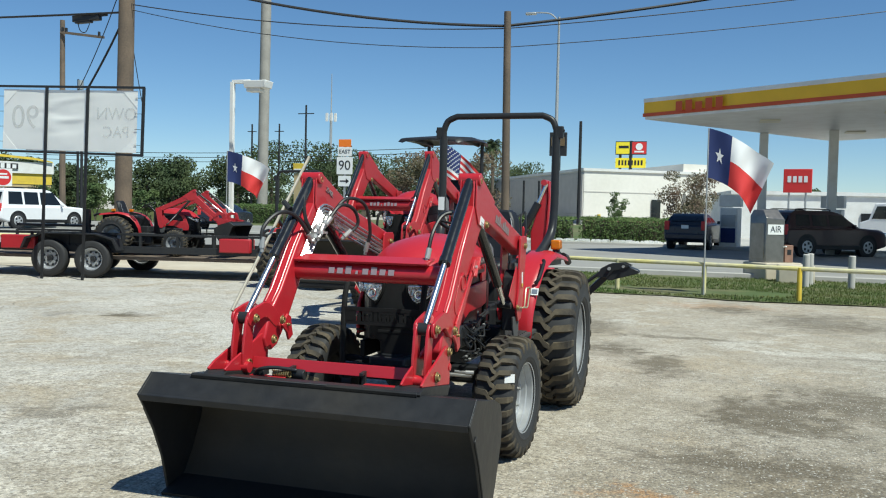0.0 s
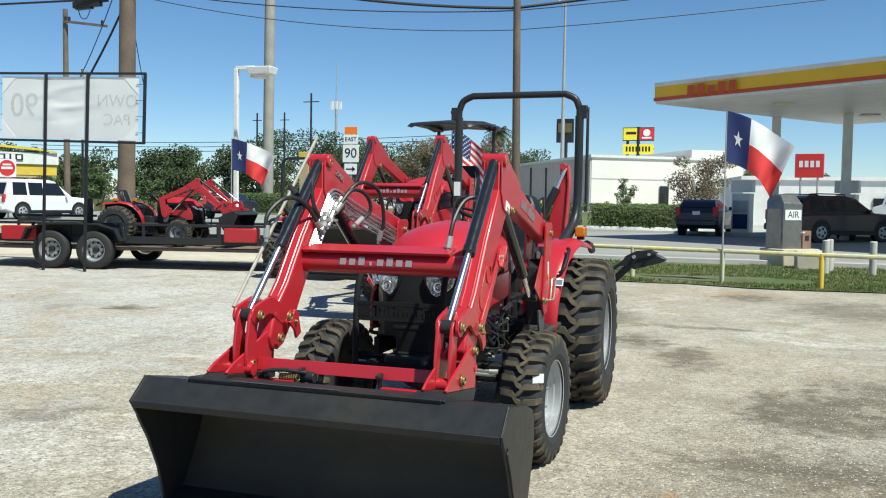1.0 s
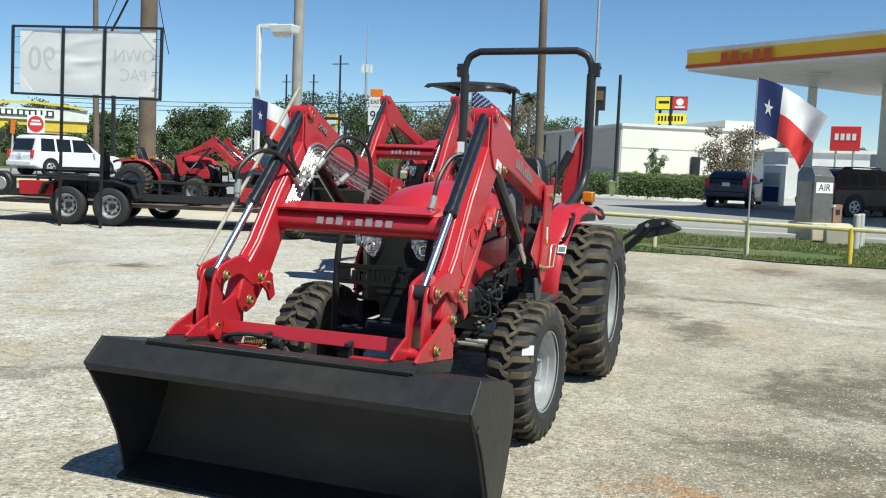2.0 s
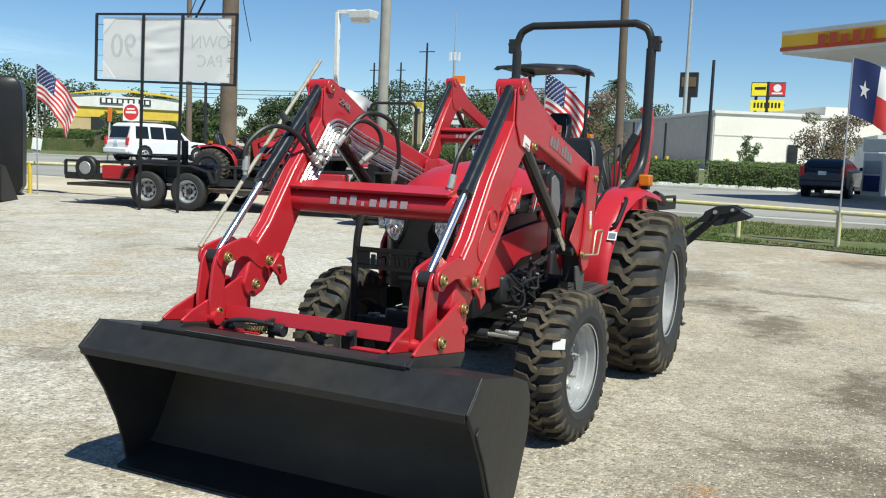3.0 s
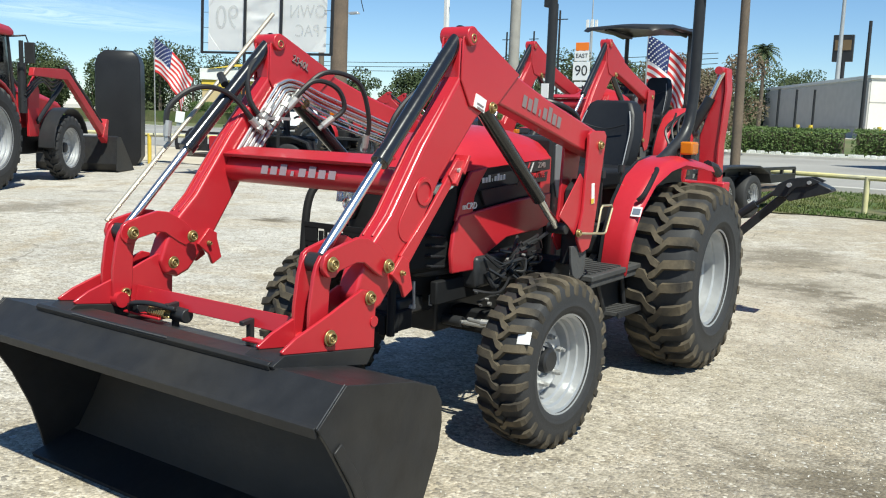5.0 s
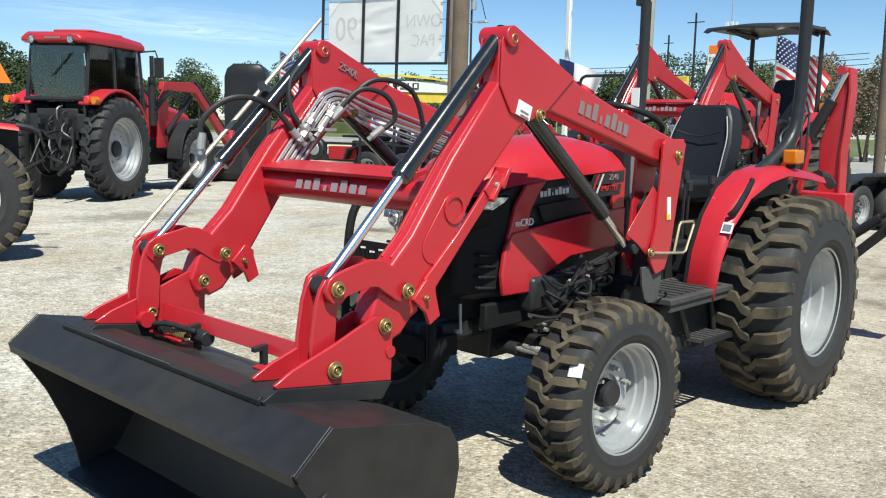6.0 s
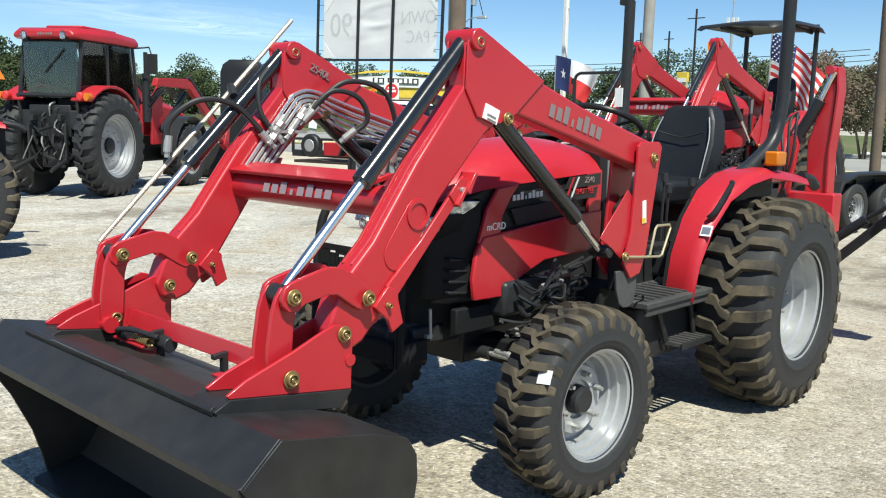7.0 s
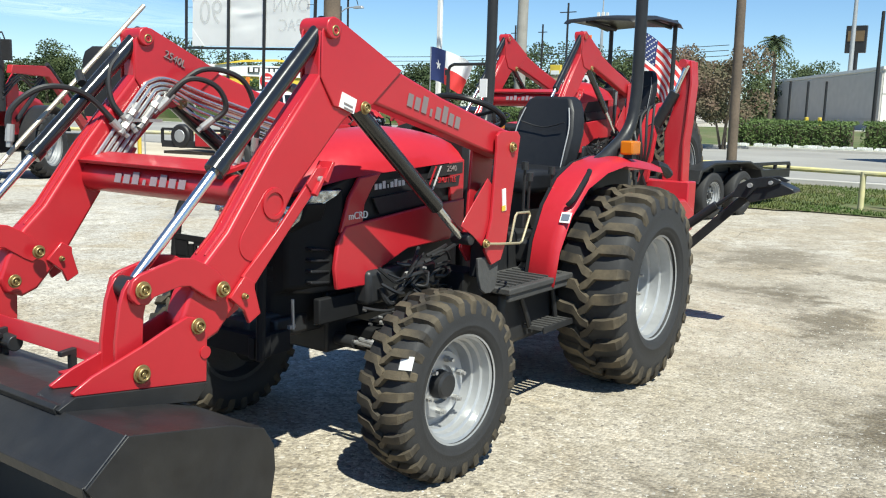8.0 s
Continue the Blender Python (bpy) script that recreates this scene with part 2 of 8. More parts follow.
class MB:
    """Collects vertices and faces of one mesh."""

    def __init__(self):
        self.v, self.f = [], []

    def add(self, vs, fs, m=None):
        o = len(self.v)
        self.v += [tuple(m @ Vector(p)) if m else tuple(p) for p in vs]
        self.f += [tuple(i + o for i in q) for q in fs]
        return self

    def box(self, c, s, m=None, taper=1.0):
        x, y, z = (a / 2 for a in s)
        t = taper
        vs = [(c[0] + sx * x * (t if sz > 0 else 1), c[1] + sy * y * (t if sz > 0 else 1), c[2] + sz * z) for sz in (-1, 1) for sy in (-1, 1) for sx in (-1, 1)]
        return self.add(vs, [(0, 2, 3, 1), (4, 5, 7, 6), (0, 1, 5, 4), (2, 6, 7, 3), (0, 4, 6, 2), (1, 3, 7, 5)], m)

    def cyl(self, p0, p1, r0, r1=None, n=16, caps=True, m=None):
        r1 = r0 if r1 is None else r1
        p0, p1 = Vector(p0), Vector(p1)
        d = (p1 - p0).normalized()
        a = d.orthogonal().normalized()
        b = d.cross(a)
        vs = []
        for p, r in ((p0, r0), (p1, r1)):
            vs += [p + a * (r * math.cos(2 * math.pi * k / n)) + b * (r * math.sin(2 * math.pi * k / n)) for k in range(n)]
        fs = [(k, (k + 1) % n, n + (k + 1) % n, n + k) for k in range(n)]
        if caps:
            fs += [tuple(range(n - 1, -1, -1)), tuple(range(n, 2 * n))]
        return self.add(vs, fs, m)

    def prism(self, pts, x0, x1, axis="x", m=None):
        """A polygon, given in the two other axes in order, drawn out from x0 to x1 along axis."""
        def put(a, p):
            return (a, p[0], p[1]) if axis == "x" else (p[0], a, p[1]) if axis == "y" else (p[0], p[1], a)
        n = len(pts)
        vs = [put(x0, p) for p in pts] + [put(x1, p) for p in pts]
        fs = [tuple(range(n - 1, -1, -1)), tuple(range(n, 2 * n))] + [(k, (k + 1) % n, n + (k + 1) % n, n + k) for k in range(n)]
        return self.add(vs, fs, m)

    def tube(self, pts, r, n=10, m=None, closed=False):
        pts = [Vector(p) for p in pts]
        k, up, vs = len(pts), None, []
        for i, p in enumerate(pts):
            d = (pts[(i + 1) % k] - pts[i - 1]) if closed else (pts[min(i + 1, k - 1)] - pts[max(i - 1, 0)])
            d.normalize()
            up = d.orthogonal().normalized() if up is None else (up - d * up.dot(d)).normalized()
            s = d.cross(up)
            rr = r[i] if isinstance(r, (list, tuple)) else r
            vs += [p + up * (rr * math.cos(2 * math.pi * j / n)) + s * (rr * math.sin(2 * math.pi * j / n)) for j in range(n)]
        fs = []
        for i in range(k if closed else k - 1):
            for j in range(n):
                fs.append((i * n + j, i * n + (j + 1) % n, (i + 1) % k * n + (j + 1) % n, (i + 1) % k * n + j))
        if not closed:
            fs += [tuple(range(n - 1, -1, -1)), tuple(range((k - 1) * n, k * n))]
        return self.add(vs, fs, m)

    def lathe(self, prof, n=40, m=None, closed=False):
        """A profile of (x, r) turned round the x axis."""
        vs = []
        for x, r in prof:
            vs += [(x, r * math.cos(2 * math.pi * k / n), r * math.sin(2 * math.pi * k / n)) for k in range(n)]
        fs = []
        q = len(prof)
        for i in range(q if closed else q - 1):
            for k in range(n):
                fs.append((i * n + k, i * n + (k + 1) % n, (i + 1) % q * n + (k + 1) % n, (i + 1) % q * n + k))
        return self.add(vs, fs, m)

    def loft(self, rings, m=None, caps=True):
        n = len(rings[0])
        vs = [p for ring in rings for p in ring]
        fs = [(i * n + k, i * n + (k + 1) % n, (i + 1) * n + (k + 1) % n, (i + 1) * n + k) for i in range(len(rings) - 1) for k in range(n)]
        if caps:
            fs += [tuple(range(n - 1, -1, -1)), tuple(range((len(rings) - 1) * n, len(rings) * n))]
        return self.add(vs, fs, m)


def curve(pts, n=6):
    """Points of a smooth line through pts."""
    pts = [Vector(p) for p in pts]
    out = []
    for i in range(len(pts) - 1):
        p0, p1, p2, p3 = pts[max(i - 1, 0)], pts[i], pts[i + 1], pts[min(i + 2, len(pts) - 1)]
        for k in range(n):
            t = k / n
            out.append(0.5 * ((2 * p1) + (p2 - p0) * t + (2 * p0 - 5 * p1 + 4 * p2 - p3) * t * t + (3 * p1 - p0 - 3 * p2 + p3) * t ** 3))
    return out + [pts[-1]]


def part(name, mb, material, parent=None, label="", bevel=0.0, angle=35, at=None, segs=2):
    if isinstance(mb, list):
        return [part(name, q, material, parent, label, bevel, angle, at, segs) for q in mb]
    me = bpy.data.meshes.new(name)
    me.from_pydata(mb.v, [], mb.f)
    bm = bmesh.new()
    bm.from_mesh(me)
    bmesh.ops.recalc_face_normals(bm, faces=bm.faces)
    bm.to_mesh(me)
    bm.free()
    me.materials.append(material)
    me.polygons.foreach_set("use_smooth", [True] * len(me.polygons))
    me.set_sharp_from_angle(angle=radians(angle))
    ob = new(name, me)
    if at is not None:
        ob.matrix_basis = at
    if parent:
        ob.parent = parent
    if bevel:
        mo = ob.modifiers.new("edge", "BEVEL")
        mo.width, mo.segments, mo.limit_method, mo.angle_limit = bevel, segs, "ANGLE", radians(40)
        mo.harden_normals = False
    if label:
        ob["label"] = label
    return ob


def thing(name, label, category, at=None, group="", kind=""):
    ob = new(name)
    ob.empty_display_size = 0.2
    if at is not None:
        ob.matrix_basis = at
    return tagged(ob, label, category, group, kind)


def lettering(name, text, size, material, parent, at, depth=0.002, label=""):
    cu = bpy.data.curves.new(name, "FONT")
    cu.body, cu.size, cu.extrude, cu.align_x, cu.align_y = text, size, depth, "CENTER", "CENTER"
    tmp = bpy.data.objects.new(name + "_tmp", cu)
    scene.collection.objects.link(tmp)
    dg = bpy.context.evaluated_depsgraph_get()
    me = bpy.data.meshes.new_from_object(tmp.evaluated_get(dg))
    bpy.data.objects.remove(tmp)
    me.name = name
    me.materials.clear()
    me.materials.append(material)
    ob = new(name, me)
    ob.matrix_basis = at
    if parent:
        ob.parent = parent
    if label:
        ob["label"] = label
    return ob


def bars(heights, height, width, gap=0.5, thick=0.003):
    """Plain solid bars in the xz plane, one for each letter of a brand's name, centred in a row: one mesh each."""
    out = []
    n = len(heights)
    w = width / (n + (n - 1) * gap)
    for i, h in enumerate(heights):
        x, z0, z1 = -width / 2 + w / 2 + i * w * (1 + gap), -height / 2, height * (h - 0.5)
        b = w * (0.5 if h > 0.5 else 0.2)
        out.append(MB().prism([(x - b, z0), (x + b, z0), (x + b, z1), (x - b, z1)], -thick / 2, thick / 2, axis="y"))
    return out


BRAND = (0.76, 0.74, 1, 0.46, 0.74, 1, 0.74, 0.74)

# ---------------------------------------------------------------- tractors


def wheel(parent, name, x, y, r, w, rim_r, lugs, side, steer=0.0, nuts=6, paint=None, ground=0.0, tread=None):
    """A wheel whose outer face looks along side (+1 or -1) of the x axis: the rim is the part, the tyre and nuts its own parts."""
    paint = paint or SILVER
    m = pose(x, y, r - 0.012 + ground, 0, 0, (0 if side > 0 else 180) + steer)
    h = w / 2
    rim = MB()
    d = -h * 0.10
    prof = [(d, 0.0), (d, rim_r * 0.34), (d + 0.015, rim_r * 0.36), (d + 0.015, rim_r * 0.62), (d - 0.02, rim_r * 0.70), (d - 0.02, rim_r * 0.80),
            (h * 0.12, rim_r * 0.815), (h * 0.16, rim_r * 0.865), (h * 0.42, rim_r * 0.875), (h * 0.46, rim_r * 0.925), (h * 0.74, rim_r * 0.935), (h * 0.80, rim_r * 1.02), (h * 0.88, rim_r * 1.03), (h * 0.86, rim_r * 0.985)]
    rim.lathe(prof, 48)
    back = MB().lathe([(-h * 0.85, rim_r * 1.03), (-h * 0.8, rim_r * 0.93), (-h * 0.3, rim_r * 0.85), (d - 0.02, rim_r * 0.8), (d - 0.03, 0.0)], 32)
    wh = part(name, rim, paint, parent, "silver painted steel wheel", at=m, angle=30)
    # shade inside the wheel is put into the colour of the rim's back
    part("rim_back", back, STEP if lugs else paint, wh, "inner side of the rim, coloured dark for shade" if lugs else "", angle=30)
    ty = MB()
    ri = r * 0.945
    p = [(-h * 0.82, rim_r * 0.99), (-h * 0.97, rim_r * 1.12), (-h, (rim_r + ri) / 2), (-h * 0.93, ri * 0.94), (-h * 0.78, ri * 0.985), (0, ri),
         (h * 0.78, ri * 0.985), (h * 0.93, ri * 0.94), (h, (rim_r + ri) / 2), (h * 0.985, rim_r * 1.22), (h * 1.004, rim_r * 1.20), (h * 1.004, rim_r * 1.17), (h * 0.975, rim_r * 1.15), (h * 0.97, rim_r * 1.12), (h * 0.90, rim_r * 1.03), (h * 0.80, rim_r * 0.99)]
    ty.lathe(p, 64, closed=True)
    part("tyre", ty, RUBBER, wh, "black rubber tyre with a smooth sidewall", angle=50)
    lg = MB()
    step = 2 * math.pi / max(lugs, 1)

    def at(a, x_, rr):
        return (x_, rr * math.sin(a), rr * math.cos(a))
    for s in (-1, 1):
        for k in range(lugs):
            a0 = k * step + (step / 2 if s > 0 else 0)
            # a bar from the middle of the tread to the shoulder, wrapped over the edge
            line = [(-0.12 * h, -0.58, 0.16), (0.08 * h, -0.40, 0.20), (0.27 * h, -0.02, 0.21), (0.60 * h, 0.03, 0.22), (0.84 * h, 0.10, 0.24), (0.955 * h, 0.15, 0.23), (0.99 * h, 0.17, 0.17)]
            rr_top = [r * 0.99, r, r, r * 0.992, r * 0.968, r * 0.925, r * 0.86]
            rr_bot = [ri * 0.97, ri * 0.97, ri * 0.97, ri * 0.96, ri * 0.92, ri * 0.88, ri * 0.84]
            rings = []
            for (xx, aa, hw), rt, rb in zip(line, rr_top, rr_bot):
                a = a0 + aa * step
                rings.append([at(a - hw * step * 1.15, s * xx, rb), at(a - hw * step * 0.85, s * xx, rt), at(a + hw * step * 0.85, s * xx, rt), at(a + hw * step * 1.15, s * xx, rb)])
            lg.loft(rings)
    if lugs:
        part("tread", lg, tread or LUG, wh, "dusty chevron rubber tread bars", angle=25)
    else:
        for k in range(8):
            a = 2 * math.pi * (k + 0.5) / 8
            part("rim_hole", MB().cyl((d + 0.016, 0, 0), (d + 0.02, 0, 0), rim_r * 0.11, n=10), BLACK, wh, at=pose(0, rim_r * 0.64 * math.cos(a), rim_r * 0.64 * math.sin(a)))
    hub = MB().lathe([(d + 0.05, 0.0), (d + 0.05, rim_r * 0.20), (d + 0.042, rim_r * 0.25), (d, rim_r * 0.27)], 24)
    part("hub_cap", hub, BLACK, wh, "black hub")
    nut = MB().cyl((d + 0.01, 0, 0), (d + 0.04, 0, 0), 0.013, n=6).cyl((d + 0.01, 0, 0), (d + 0.055, 0, 0), 0.008, n=8)
    first = None
    for k in range(nuts):
        a = 2 * math.pi * (k + 0.3) / nuts
        mm = pose(0, rim_r * 0.48 * math.cos(a), rim_r * 0.48 * math.sin(a))
        if first is None:
            first = part("wheel_nut", nut, ZINC, wh, at=mm)
        else:
            o = new("wheel_nut", first.data)
            o.matrix_basis, o.parent = mm, wh
    return wh


def bolt(parent, p, side=1, r=0.021, m=None):
    """A yellow zinc bolt head on a washer, looking along the x axis."""
    x, y, z = p
    r *= 0.9
    mb = MB().cyl((x, y, z), (x + side * 0.006, y, z), r * 1.2, n=20).lathe([(0.0, r * 0.95), (side * 0.016, r * 0.9), (side * 0.017, r * 0.62), (side * 0.008, r * 0.55), (side * 0.008, 0.0)], 12, pose(x, y, z))
    mb.cyl((x, y, z), (x + side * 0.014, y, z), r * 0.34, n=6)
    return part("bolt", mb, BRASS, parent, bevel=0.002, at=m)


ARM = [(-0.455, 1.50), (-0.452, 1.63), (-0.425, 1.672), (-0.385, 1.672), (-0.05, 1.527), (0.211, 1.446), (0.74, 1.312), (0.775, 1.28), (0.77, 1.22), (0.73, 1.19),
       (0.634, 1.212), (0.217, 1.316), (-0.207, 1.417), (-0.29, 1.385), (-0.345, 1.35), (-0.561, 1.138), (-0.75, 0.87), (-0.875, 0.735), (-0.93, 0.715),
       (-0.99, 0.735), (-1.01, 0.785), (-0.98, 0.86), (-0.92, 0.95), (-0.837, 1.029), (-0.666, 1.258)]


def loader(tr, raise_deg=0.0, full=True, red=None, curl=0.0):
    """Front loader on the tractor: two arms, masts, cylinders, links, cross tube and bucket."""
    red = red or RED
    piv = Vector((0, 0.71, 1.26))
    lift = Matrix.Translation(piv) @ Matrix.Rotation(radians(-raise_deg), 4, "X") @ Matrix.Translation(-piv)
    lift_up = lift if raise_deg else None
    hinge = Matrix.Translation((0, -1.19, 0.665))
    tipped = lift @ hinge @ Matrix.Rotation(radians(-curl), 4, "X") @ Matrix.Diagonal((1, 0.8 if curl else 1, 0.7 if curl else 1, 1)) @ hinge.inverted() if raise_deg else None
    for s in (1, -1):
        xo, xi = (0.54, 0.46) if s > 0 else (-0.50, -0.42)
        xm = (xo + xi) / 2
        mb = MB().prism(ARM, xi, xo)
        arm = part("loader_arm", mb, red, tr, "glossy red boxed steel loader arm", bevel=0.011, segs=3, at=lift_up)
        # two thin glossy beads added to catch the sun as highlight lines
        for q in (0.26, 0.74):
            xw = xi + (xo - xi) * q
            part("glint_bead", MB().tube([(xw, -0.49, 1.452), (xw, -0.668, 1.259), (xw, -0.838, 1.031), (xw, -0.905, 0.966)], 0.0042, 8), GLOSSRED, arm)
        # edge weld and the knee plate laid on the outer face
        knee = [(-0.46, 1.49), (-0.455, 1.635), (-0.425, 1.678), (-0.383, 1.678), (-0.05, 1.532), (-0.205, 1.412), (-0.29, 1.38), (-0.40, 1.40)]
        for x0, x1 in ((xo, xo + s * 0.008), (xi, xi - s * 0.008)):
            part("knee_plate", MB().prism(knee, x0, x1), red, arm, bevel=0.003)
        # hose clamp plate and lower ear behind the arm
        ear = [(-0.844, 0.836), (-0.787, 0.895), (-0.748, 0.872), (-0.748, 0.851), (-0.725, 0.772), (-0.771, 0.748), (-0.790, 0.791)]
        part("stop_ear", MB().prism(ear, xo + s * 0.002, xo + s * 0.016), red, arm, bevel=0.003)
        part("stop_ear", MB().prism(ear, xi - s * 0.002, xi - s * 0.016), red, arm, bevel=0.003)
        bolt(arm, (xo + 0.016 if s > 0 else xi + 0.016, -0.793, 0.836), 1, 0.009)
        strip = [(-0.468, 1.215), (-0.44, 1.185), (-0.614, 1.005), (-0.756, 0.853), (-0.795, 0.892), (-0.655, 1.018)]
        hb = part("hose_bracket", MB().prism([(-0.535, 1.155), (-0.490, 1.205), (-0.425, 1.205), (-0.440, 1.165), (-0.48, 1.15), (-0.505, 1.12)], xo + s * 0.012, xo + s * 0.020), red, arm, bevel=0.002)
        part("bracket_fin", MB().prism([(-0.470, 1.165), (-0.430, 1.225), (-0.418, 1.222), (-0.452, 1.155)], xo - s * 0.030, xo + s * 0.034), red, hb, bevel=0.002)
        part("bracket_fin", MB().prism([(-0.515, 1.125), (-0.475, 1.178), (-0.465, 1.172), (-0.500, 1.115)], xo - s * 0.030, xo + s * 0.034), red, hb, bevel=0.002)
        part("bracket_pin", MB().cyl((xo + s * 0.02, -0.478, 1.168), (xo + s * 0.03, -0.478, 1.168), 0.011, n=10), ZINC, hb)
        part("edge_strip", MB().prism(strip, xo + s * 0.001, xo + s * 0.014), red, arm, bevel=0.003)
        c0, c1 = Vector((-0.66, 1.10)), Vector((-0.745, 0.985))
        g0 = math.atan2(c1.y - c0.y, c1.x - c0.x)
        pill = [(c.x + 0.052 * math.cos(g0 + q), c.y + 0.052 * math.sin(g0 + q)) for c, q0 in ((c1, -90), (c0, 90)) for q in (radians(q0 + 22.5 * e) for e in range(9))]
        lb = part("long_boss", MB().prism(pill, xo, xo + s * 0.0035), red, arm, bevel=0.0015)
        part("round_boss", MB().lathe([(0.0, 0.047), (s * 0.009, 0.047), (s * 0.009, 0.036), (0.0, 0.036)], 28), red, lb, at=pose(xo, c0.x, c0.y))
        xb = xo + s * 0.008 if s > 0 else xi - s * 0.008
        for p in ((-0.41, 1.638), (-0.25, 1.398), (0.712, 1.262)):
            bolt(arm, (xb, *p), 1)
        for p in ((-0.885, 0.872), (-0.975, 0.780)):
            bolt(arm, (xb + 0.022, *p), 1, 0.022)
        # curved link and upright link to the bucket
        cl = [(-1.182, 0.905), (-1.172, 0.932), (-1.150, 0.946), (-1.085, 0.962), (-1.02, 0.976), (-0.974, 0.970), (-0.935, 0.950), (-0.895, 0.926), (-0.865, 0.898), (-0.856, 0.872), (-0.865, 0.846), (-0.892, 0.833),
              (-0.922, 0.848), (-0.99, 0.893), (-1.025, 0.897), (-1.107, 0.880), (-1.126, 0.863), (-1.160, 0.866), (-1.178, 0.885)]
        for x0 in (xo + s * 0.004, xi - s * 0.004):
            part("curved_link", MB().prism(cl, x0, x0 + s * 0.016), red, arm, bevel=0.003)
        ul = [(-1.185, 0.905), (-1.165, 0.932), (-1.125, 0.92), (-1.112, 0.88), (-1.125, 0.832), (-1.133, 0.70), (-1.17, 0.65), (-1.215, 0.66), (-1.213, 0.772), (-1.197, 0.87)]
        for x0 in (xo - s * 0.002, xi + s * 0.016):
            part("upright_link", MB().prism(ul, x0 - s * 0.014, x0), red, arm, bevel=0.003)
        bolt(arm, (xb + 0.014, -1.145, 0.906), 1, 0.022)
        # bucket cylinder lies over the front of the arm
        a, b = Vector((xm, -0.415, 1.645)), Vector((xm, -1.145, 0.905))
        dv = (b - a).normalized()
        part("bucket_cylinder", MB().cyl(a - dv * 0.03, a + dv * 0.60, 0.029, n=20).cyl(a + dv * 0.585, a + dv * 0.625, 0.0325, n=20), GLOSSBLACK, arm,
             "black hydraulic cylinder barrel", bevel=0.003)
        part("bucket_rod", MB().cyl(a + dv * 0.62, b, 0.0155, n=16), CHROME, arm, "chrome hydraulic rod")
        part("rod_eye", MB().cyl(b + Vector((-0.035, 0, 0)), b + Vector((0.035, 0, 0)), 0.03, n=18), BLACK, arm, bevel=0.003)
        part("pin_boss", MB().cyl(a + Vector((-0.062, 0, 0)), a + Vector((0.062, 0, 0)), 0.035, n=18), red, arm, bevel=0.004)
        # lift cylinder
        a2, b2 = lift @ Vector((xm, -0.25, 1.40)), Vector((xm, 0.43, 0.885))
        d2 = (b2 - a2).normalized()
        part("lift_cylinder", MB().cyl(a2, a2 + d2 * (0.62 if raise_deg == 0 else 0.55), 0.030, n=20), GLOSSBLACK, tr, "black hydraulic lift cylinder", bevel=0.003)
        part("lift_rod", MB().cyl(a2 + d2 * 0.55, b2, 0.018, n=16), CHROME, tr, "chrome lift rod")
        part("lift_eye", MB().cyl(b2 + Vector((-0.045, 0, 0)), b2 + Vector((0.045, 0, 0)), 0.026, n=18), BLACK, tr, bevel=0.003)
        # mast
        def lean(poly):
            return [(y - 0.035 - 0.075 * (1.26 - z), z) for y, z in poly]
        mast = [(0.605, 1.25), (0.60, 1.305), (0.625, 1.322), (0.76, 1.322), (0.785, 1.30), (0.735, 0.86), (0.70, 0.78), (0.63, 0.765), (0.57, 0.83), (0.605, 0.96)]
        gus = [(0.566, 1.10), (0.53, 1.13), (0.36, 0.965), (0.345, 0.945), (0.43, 0.90), (0.50, 0.85), (0.56, 0.95)]
        part("gusset_plate", MB().prism(gus, xo + s * 0.006, xo + s * 0.011), red, tr, bevel=0.002)
        mo = MB().prism(lean(mast), xo + s * 0.012, xo + s * 0.026).prism(lean(mast), xi - s * 0.015, xi - s * 0.029)
        mp = part("mast", mo, red, tr, "red steel loader mast plate", bevel=0.003)
        bolt(mp, (s * 0.566 if s > 0 else -0.39, 0.685, 1.256), 1)
        bolt(mp, (s * 0.566 if s > 0 else -0.39, 0.50, 0.862), 1, 0.018)
        part("mast_post", MB().prism([(0.58, 1.05), (0.65, 1.10), (0.63, 0.70), (0.56, 0.70)], xi - s * 0.01, xo + s * 0.005), BLACK, tr, bevel=0.006)
        part("mast_foot", MB().prism([(0.475, 0.80), (0.485, 0.72), (0.505, 0.665), (0.54, 0.643), (0.58, 0.640), (0.615, 0.655), (0.63, 0.70), (0.635, 0.80)], xo - s * 0.002, xo + s * 0.011), STEP, tr, "dark rounded mast foot", bevel=0.003)
        part("subframe", MB().box((s * 0.33, 0.60, 0.66), (0.24, 0.16, 0.12)).box((s * 0.235, 0.30, 0.63), (0.035, 0.9, 0.10)), GRILLE, tr, bevel=0.006)
    tube = part("cross_tube", MB().cyl((-0.43, -0.64, 1.125), (0.47, -0.64, 1.125), 0.052, n=28), red, tr, "round red cross tube between the loader arms", at=lift_up)
    part("decal_shape", bars(BRAND, 0.042, 0.38), SILVER_STK, tube, "silver decal", at=pose(-0.02, -0.6945, 1.139, -15))
    part("hose_guard", MB().prism([(-0.70, 1.175), (-0.705, 1.188), (-0.59, 1.215), (-0.585, 1.20)], -0.42, 0.36), red, tube, "flat red hose guard plate", bevel=0.002)
    # bucket with its brackets
    side = [(-1.387, 0.642), (-1.497, 0.548), (-1.450, 0.48), (-1.372, 0.355), (-1.302, 0.204), (-1.272, 0.104), (-1.247, 0.006), (-1.235, 0.0), (-1.10, 0.07), (-1.03, 0.18), (-0.985, 0.27), (-0.95, 0.34), (-0.935, 0.42), (-0.94, 0.49), (-0.975, 0.545), (-1.09, 0.585)]
    shell = MB()
